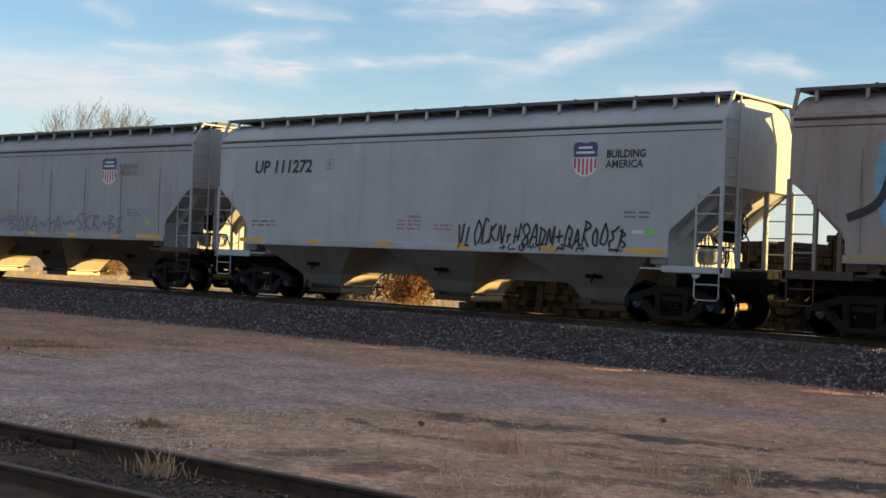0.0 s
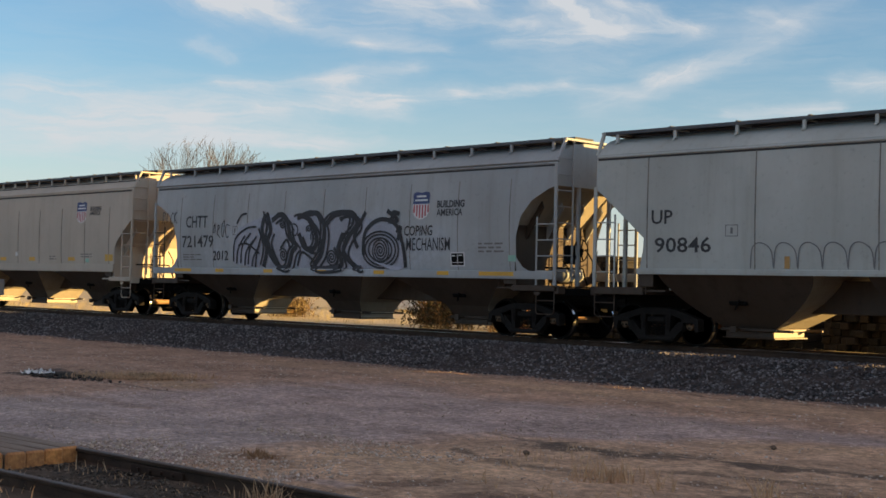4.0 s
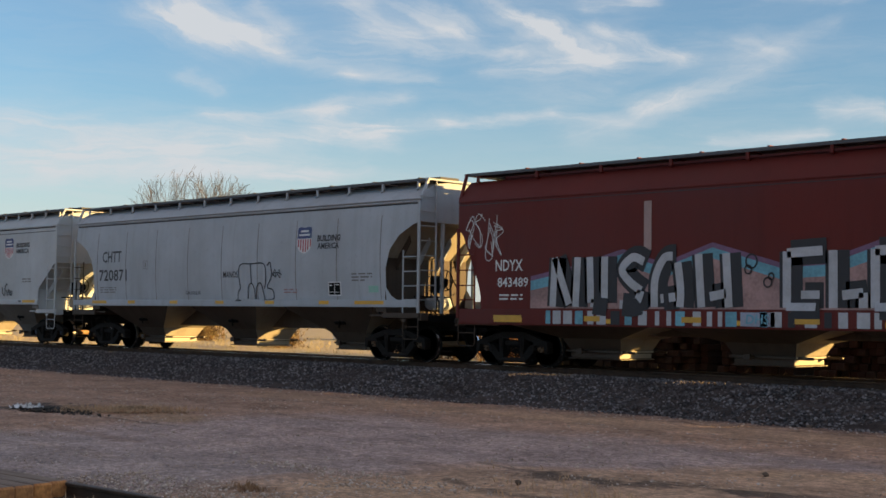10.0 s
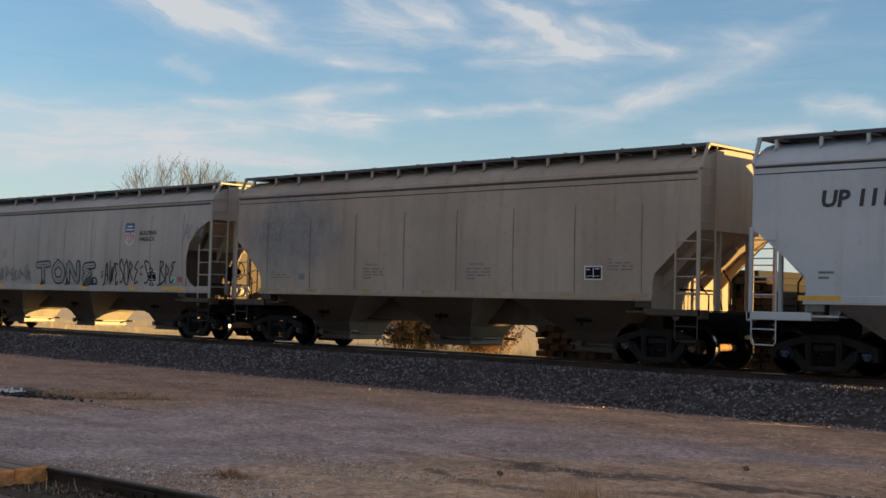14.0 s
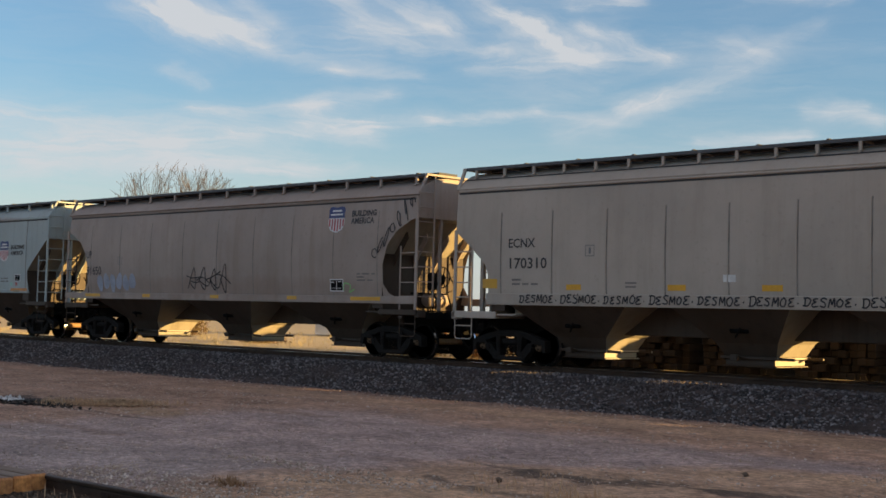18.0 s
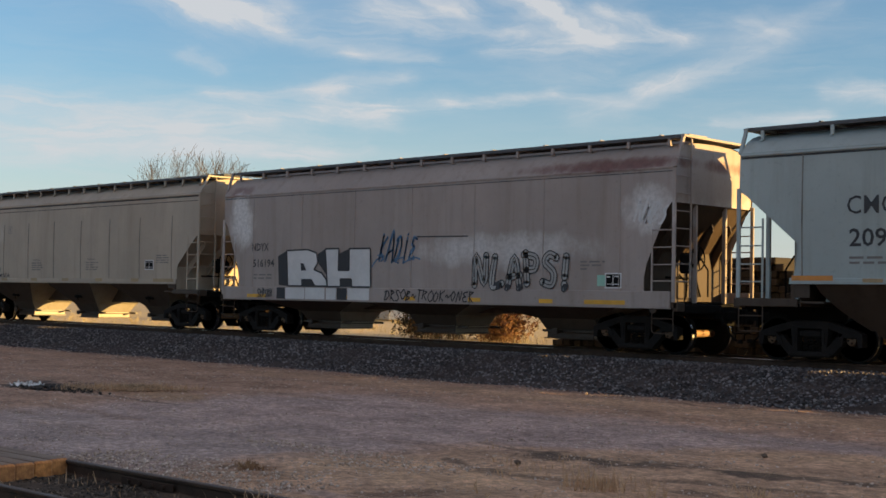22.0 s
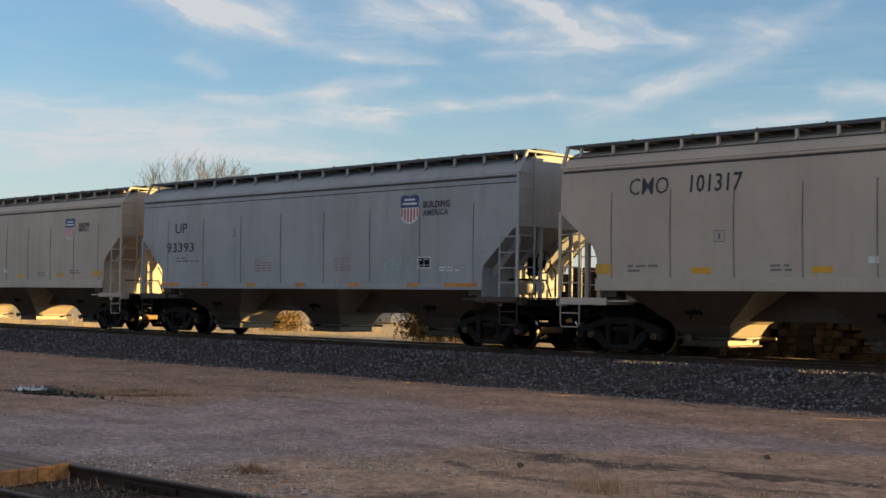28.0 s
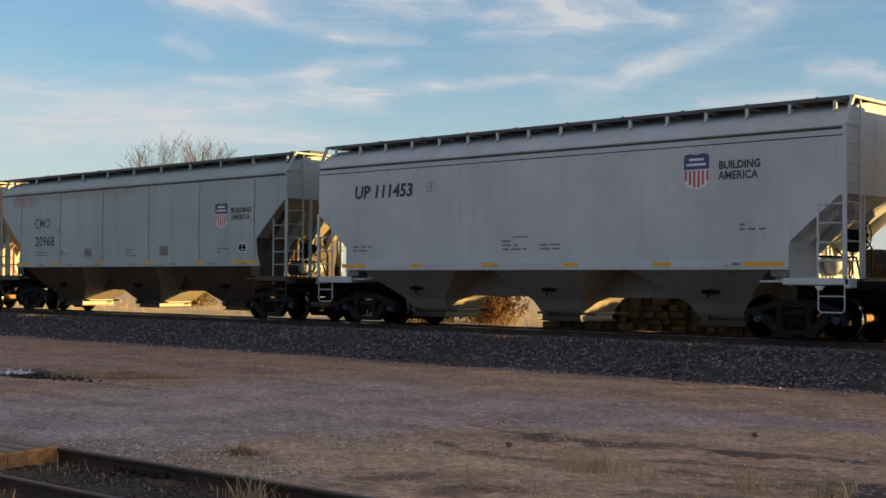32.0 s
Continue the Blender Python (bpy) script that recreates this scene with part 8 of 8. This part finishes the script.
def grass(name, label, places, seed, tall=(0.08, 0.25), blades=14, tint=((0.30, 0.22, 0.10), (0.55, 0.44, 0.24)), spread=0.10):
    """Tufts of dry grass as one object."""
    rng = np.random.RandomState(seed)
    m = MATERIALS.get(name) or stone_material(name, tint[0], tint[1], tuple((a + b) / 2 for a, b in zip(*tint)))
    g = Geo()
    for x, y, z in places:
        lift = rng.uniform(*tall)
        for _ in range(blades):
            bx, by = x + rng.normal(0, spread), y + rng.normal(0, spread)
            h = lift * rng.uniform(0.5, 1.2)
            lx, ly = rng.normal(0, 0.4) * h, rng.normal(0, 0.4) * h
            w = 0.004 + 0.004 * rng.uniform()
            c, s = math.cos(rng.uniform(0, 3.14)) * w, math.sin(rng.uniform(0, 3.14)) * w
            g.add([(bx - c, by - s, z), (bx + c, by + s, z), (bx + lx * 0.4 + c * 0.7, by + ly * 0.4 + s * 0.7, z + h * 0.6), (bx + lx * 0.4 - c * 0.7, by + ly * 0.4 - s * 0.7, z + h * 0.6), (bx + lx, by + ly, z + h)],
                  [(0, 1, 2, 3), (3, 2, 4)])
    return tagged(new(name, g.mesh(name, m)), label, "grass", "", "stuff")


sleeper_stacks()
brush(-33.9, 34.3, 0.40, 1.5, 1.75, 3, "dense dark olive shrub of dry stems behind the track", 0.95, OLIVE_LEAF)
brush(-30.4, 34.0, 0.40, 0.75, 1.6, 4, "reddish brown shrub in the sunlit ground", 0.8, RUSSET_LEAF)
brush(-31.9, 35.6, 0.40, 0.8, 1.3, 6, "tawny shrub of dry grass stems behind the track", 0.5, TAWNY_LEAF)
brush(-47.5, 38.0, 0.42, 1.1, 1.1, 9, "low tawny shrub in the sunlit ground", 0.5, TAWNY_LEAF)
brush(-62.0, 44.0, 0.45, 1.6, 1.3, 10, "low dry shrub at the edge of the field", 0.5, TAWNY_LEAF)
crown_tree(-86.3, 60.2, 0.5)
bare_tree(-27.9, 34.2, 0.42, 2.3, 15, "small leafless sapling in the sunlit ground", 5)
bare_tree(-17.0, 45.0, 0.45, 4.6, 18, "leafless pale tree behind the stacked sleepers", 6)
shed(-58.2, 54.9, 0.55)
rng = np.random.RandomState(31)
n = 1500
gx, gy = rng.uniform(-75, -8, n), 28.4 + 26 * rng.uniform(0, 1, n) ** 2.0
grass("straw_field", "sunlit straw-coloured grass beyond the main line", [(float(a), float(b), float(ground_z(a, b))) for a, b in zip(gx, gy)], 32, (0.12, 0.4), 9, ((0.36, 0.27, 0.12), (0.72, 0.60, 0.36)), 0.18)


# ---- the yard before the camera ----
def crossing_planks():
    m, g, shader = material("crossing timber")
    each = g.node("ShaderNodeObjectInfo").outputs["Random"]
    at = g.node("ShaderNodeTexCoord").outputs["Object"]
    grain = g.noise(g.mapped(at, (0.7, 14, 14)), 1.0, 6, 0.65)
    xyz = g.node("ShaderNodeSeparateXYZ")
    g.link(g.node("ShaderNodeNewGeometry").outputs["Normal"], xyz.inputs[0])
    worn = g.mix(g.ramp(grain, 0.3, 0.7), (0.13, 0.085, 0.06), (0.30, 0.225, 0.175))
    # faces turned towards +x get a brighter orange tone
    bright = g.mix(g.ramp(grain, 0.3, 0.7), (0.50, 0.165, 0.045), (0.84, 0.34, 0.105))
    base = g.mix(g.ramp(xyz.outputs[0], 0.3, 0.8), worn, bright)
    base = g.mix(g.math("MULTIPLY", each, 0.4), base, (0.20, 0.12, 0.075))
    g.link(base, shader.inputs["Base Color"])
    shader.inputs["Roughness"].default_value = 0.85
    bump(g, shader, grain, 0.7, 0.02)
    deck = thing("crossing_deck", "level crossing of worn reddish timber planks between the rails", "timber crossing", pose(-12.95, 5.98, 0.0, 0, 0, 2.0))
    me = Geo().box(-5.2, 0, 0, 0.235, -0.12, 0.115, chamfer=0.022).mesh("plank", m)
    rng = random.Random(5)
    for n, y in enumerate((0.14, 0.39, 0.64, 0.89, 1.14, 1.37)):
        part("plank", me, deck, "", pose(rng.uniform(-0.06, 0.05) - (0.15 if n > 4 else 0), y, rng.uniform(-0.012, 0.006), 0, rng.uniform(-0.3, 0.3), rng.uniform(-0.2, 0.2)))
    for n, y in enumerate((0.14, 0.39, 0.64, 0.89, 1.14, 1.37)):
        part("plank", me, deck, "", pose(-5.25 + rng.uniform(-0.05, 0.03), y, rng.uniform(-0.02, 0.006)))


def siding_sleepers():
    me = Geo().box(-0.115, 0.115, -1.3, 1.3, -0.26, -0.075, chamfer=0.02).mesh("sleeper", TIE_WOOD)
    bed = thing("siding_sleepers", "half-buried rotten wooden sleepers under the siding's rails", "sleepers", pose(0, 0, 0))
    x = -12.2
    while x < -3:
        part("sleeper", me, bed, "", pose(x, 6.97 + 0.035 * (x + 9), random.uniform(-0.01, 0.015), 0, 0, 2 + random.uniform(-2, 2)))
        x += 0.56
    rng = np.random.RandomState(8)
    n = 9000
    bx = rng.uniform(-13, -3, n)
    by = 6.97 + 0.035 * (bx + 9) + rng.uniform(-0.72, 0.68, n)
    dirt = stone_material("dark cinder", (0.030, 0.022, 0.017), (0.30, 0.22, 0.16), (0.10, 0.07, 0.05))
    ob = new("cinders", stones_mesh("cinders", np.stack([bx, by, np.full(n, -0.052)], 1), 0.005 + 0.020 * rng.uniform(0, 1, n) ** 3, dirt, 9, 0.5))
    tagged(ob, "dark cinders and clods between the siding's rails", "cinders", "", "stuff")
    plate = plain("rusty joint bar", (0.06, 0.035, 0.025), 0.8, 0.3, 0.3, 9, 0.4)
    bar = thing("joint_bar", "rusty bolted joint bar on the siding's rail", "joint bar", pose(-11.6, 7.72 + 0.035 * (-11.6 + 9) - 0.03, NEAR_Z - 0.10, 0, 0, 2))
    part("bar", Geo().box(-0.45, 0.45, -0.02, 0.0, -0.04, 0.04, chamfer=0.008).mesh("bar", plate), bar)
    for b in (-0.3, -0.1, 0.1, 0.3):
        part("bolt", Geo().lathe([(0.02, -0.045), (0.022, -0.02), (0.004, -0.018)], 6, 0, "y", (b, 0, 0)).mesh("bolt", plate), bar)


def signal_box(x, y, z):
    steel = plain("grey painted cabinet", (0.42, 0.44, 0.45), 0.5, 0.1, 0.15, 4, 0.1)
    ob = thing("equipment_box", "grey steel equipment box on twin posts beside the ballast", "equipment box", pose(x, y, z, 0, 0, 35))
    part("cabinet", Geo().box(-0.29, 0.29, -0.16, 0.16, 1.02, 1.58, chamfer=0.02).mesh("cabinet", steel), ob)
    part("door", Geo().box(-0.25, 0.25, -0.175, -0.16, 1.06, 1.54, chamfer=0.006).mesh("door", steel), ob)
    part("roof", Geo().box(-0.33, 0.33, -0.21, 0.19, 1.575, 1.60, chamfer=0.005).mesh("roof", steel), ob)
    for s in (-0.22, 0.22):
        part("post", Geo().tube([(s, 0, -0.35), (s * 0.8, 0, 1.04)], 0.03, 8).mesh("post", GALVANISED), ob)


def rubbish(x, y):
    sheet = plain("crumpled white plastic", (0.72, 0.70, 0.69), 0.5, 0, 0.15, 5, 0.2)
    rng = np.random.RandomState(3)
    for n, (dx, dy, s) in enumerate(((0, 0, 0.20), (0.5, 0.1, 0.15), (-0.3, 0.35, 0.12))):
        g = Geo()
        k = 7
        v = [((i / (k - 1) - 0.5) * 2 * s, (j / (k - 1) - 0.5) * s * 1.2, abs(float(rng.normal(0, 0.05))) + 0.02) for j in range(k) for i in range(k)]
        g.add(v, [(j * k + i, j * k + i + 1, (j + 1) * k + i + 1, (j + 1) * k + i) for j in range(k - 1) for i in range(k - 1)])
        g.add([(a, b, 0.0) for a, b, c in v], [((j + 1) * k + i, (j + 1) * k + i + 1, j * k + i + 1, j * k + i) for j in range(k - 1) for i in range(k - 1)])
        thing("plastic_sheet", "crumpled scrap of white plastic sheet on charred ground", "litter", pose(x + dx, y + dy, 0.0, 0, 0, n * 50), "scraps of litter", g.mesh("plastic_sheet", sheet))
    char = plain("charred wood", (0.022, 0.018, 0.016), 0.9, 0, 0.4, 8, 0.6)
    for n in range(11):
        g = Geo()
        l = rng.uniform(0.08, 0.24)
        g.tube([(-l, 0, 0.015), (-l * 0.3, rng.uniform(-0.04, 0.04), 0.03), (l * 0.4, rng.uniform(-0.03, 0.03), 0.035), (l, rng.uniform(-0.05, 0.05), 0.02)], 0.022, 6, 0, 0.012)
        thing("charred_stick", "charred broken stick on dark ash", "stick", pose(x + 0.3 + rng.uniform(-0.3, 1.5), y + rng.uniform(-0.3, 0.7), 0, 0, 0, rng.uniform(0, 180)), "burnt sticks", g.mesh("charred_stick", char))
    n = 500
    px, py = rng.normal(0.6, 0.7, n), rng.normal(0.25, 0.3, n)
    pz = 0.06 * np.exp(-((px - 0.6) ** 2 + 4 * (py - 0.25) ** 2))
    ob = new("ash_heap", stones_mesh("ash_heap", np.stack([px, py, pz], 1), rng.uniform(0.008, 0.035, n), stone_material("ash and charcoal", (0.020, 0.017, 0.015), (0.12, 0.10, 0.085), (0.05, 0.04, 0.032)), 23))
    ob.matrix_basis = pose(x, y, 0)
    tagged(ob, "low heap of dark ash and charcoal crumbs on dirt", "ash", "", "stuff")


def yard_stones():
    rng = np.random.RandomState(17)
    n = 22000
    u = rng.uniform(0, 1, n)
    y = 7.9 + 14.0 * u ** 1.25
    x = -0.30 * y - rng.uniform(0, 1, n) * (1.75 * y)
    size = (0.004 + 0.010 * rng.uniform(0, 1, n) ** 4) * (0.8 + y / 18)
    keep = (y > 8.0 + 0.035 * (x + 9))
    z = 0.02 * np.sin(y * 2.1 + 0.3 * np.sin(x * 0.21))
    ob = new("gravel", stones_mesh("gravel", np.stack([x, y, z], 1)[keep], size[keep], CHIP, 18))
    tagged(ob, "scattered pale and grey gravel chips on bare dirt", "gravel", "", "stuff")
    n = 2600
    y = 8.0 + 3.2 * rng.uniform(0, 1, n) ** 1.4
    x = -14.2 + 4.0 * rng.uniform(0, 1, n)
    keep = y > 8.0 + 0.035 * (x + 9)
    ob = new("coarse_gravel", stones_mesh("coarse_gravel", np.stack([x, y, np.full(n, 0.005)], 1)[keep], (0.008 + 0.016 * rng.uniform(0, 1, n) ** 2)[keep], CHIP, 19))
    tagged(ob, "coarse grey gravel stones beside the siding's rail", "gravel", "", "stuff")
    lump = plain("dark clod", (0.15, 0.105, 0.08), 0.9, 0, 0.3, 9, 0.5)
    for sx, sy, s in ((-10.29, 11.82, 0.06), (-8.8, 14.85, 0.055), (-12.2, 22.1, 0.09)):
        thing("stone", "single dark stone lying on bare dirt", "stone", pose(sx, sy, s * 0.3), "loose stones", stones_mesh("stone", [(0, 0, 0)], [s * 0.75], lump, int(sx * -10)))


crossing_planks()
siding_sleepers()
signal_box(-44.9, 22.35, 0.27)
rubbish(-24.5, 13.0)
yard_stones()
rng = np.random.RandomState(41)
PALE_STRAW = ((0.46, 0.27, 0.15), (0.86, 0.57, 0.35))
n = 150
ty = 8.2 + 5.5 * rng.uniform(0, 1, n) ** 1.3
tx = -0.32 * ty - rng.uniform(0, 1, n) ** 1.3 * 0.62 * ty
grass("dry_grass", "sparse tufts of dead straw-coloured grass in sand", [(float(a), float(b), 0.0) for a, b in zip(tx, ty)], 42, (0.04, 0.14), 7, PALE_STRAW, 0.09)
tx, ty = np.concatenate([-8.5 + rng.normal(0, 0.14, 9), -8.05 + rng.normal(0, 0.2, 8), -6.6 + rng.normal(0, 0.1, 4), -5.6 + rng.normal(0, 0.1, 5)]), np.concatenate([11.0 + rng.normal(0, 0.10, 9), 10.8 + rng.normal(0, 0.1, 8), 10.95 + rng.normal(0, 0.1, 4), 10.9 + rng.normal(0, 0.1, 5)])
grass("grass_clump", "pale dead grass clump standing in the sand", [(float(a), float(b), 0.0) for a, b in zip(tx, ty)], 46, (0.08, 0.34), 12, PALE_STRAW, 0.07)
grass("low_tuft", "low brown tuft of dead grass beside the rail", [(-11.9 + float(rng.normal(0, 0.12)), 9.1 + float(rng.normal(0, 0.1)), 0.0) for _ in range(14)], 48, (0.04, 0.12), 14, ((0.26, 0.13, 0.065), (0.52, 0.31, 0.165)), 0.07)
# a low mound of earth and dead grass beside the ash
n = 900
along, across = rng.normal(0, 0.55, n), rng.normal(0, 0.22, n)
px, py = along * 0.76 - across * 0.65, along * 0.65 + across * 0.76
pz = 0.02 + 0.11 * np.exp(-(along / 0.6) ** 2 - (across / 0.3) ** 2) * rng.uniform(0.4, 1.0, n)
ob = new("earth_mound", stones_mesh("earth_mound", np.stack([px, py, pz], 1), rng.uniform(0.006, 0.026, n), stone_material("pale mound earth", (0.30, 0.19, 0.115), (0.66, 0.45, 0.285), (0.44, 0.295, 0.185)), 47))
ob.matrix_basis = pose(-22.7, 14.45, 0)
tagged(ob, "low mound of pale loose earth with dead grass on it", "earth mound", "", "stuff")
tx, ty = -22.7 + px[:130] * 1.15, 14.45 + py[:130] * 1.15
grass("grass_patch", "pale dead grass on the low earth mound", [(float(a), float(b), 0.03) for a, b in zip(tx, ty)], 43, (0.05, 0.13), 10, PALE_STRAW, 0.08)
grass("siding_weed", "small dry weed growing beside the siding's rail", [(-9.70 + 0.06 * k, 7.42 - 0.03 * (k % 3), -0.08) for k in range(7)], 44, (0.08, 0.30), 16, ((0.34, 0.17, 0.08), (0.85, 0.60, 0.40)), 0.08)
grass("rail_grass", "dry grass blades along the siding's rails", [(-12.6 + 0.4 * k + float(rng.normal(0, 0.1)), 7.3 + float(rng.normal(0, 0.15)), -0.07) for k in range(7)] + [(-12.5, 6.3, -0.05), (-12.3, 6.25, -0.05), (-11.2, 5.7, 0), (-11.6, 5.6, 0), (-12.1, 5.5, 0), (-10.8, 5.4, 0), (-11.4, 5.3, 0)], 45, (0.04, 0.15), 10, PALE_STRAW, 0.16)


# ---- what moves: the wagons roll past, their wheels turn ----
def motions():
    steps = [i * 0.5 for i in range(65)]
    for ob, mid, sets in WAGONS:
        walk(ob, [(t, pose(mid + train_at(t), TRACK_Y, RAIL_Z)) for t in steps])
        for axle, place, dx in sets:
            ticks = [i / 30 for i in range(0, 961) if -62 < place + train_at(i / 30) < 2]
            if not ticks:
                continue
            ticks = ([0.0] if ticks[0] > 0 else []) + ticks + ([DURATION] if ticks[-1] < DURATION else [])
            held = ticks[1] if len(ticks) > 1 else 0.0
            first, last = (ticks[1] if ticks[0] == 0.0 and ticks[1] > 0.04 else ticks[0]), (ticks[-2] if ticks[-1] == DURATION and DURATION - ticks[-2] > 0.04 else ticks[-1])
            rows = []
            for t in ticks:
                u = min(max(t, first), last)
                rows.append((t, pose(dx, 0, WHEEL_R, 0, math.degrees((train_at(u) - train_at(first)) / WHEEL_R), 0)))
            walk(axle, rows)


motions()
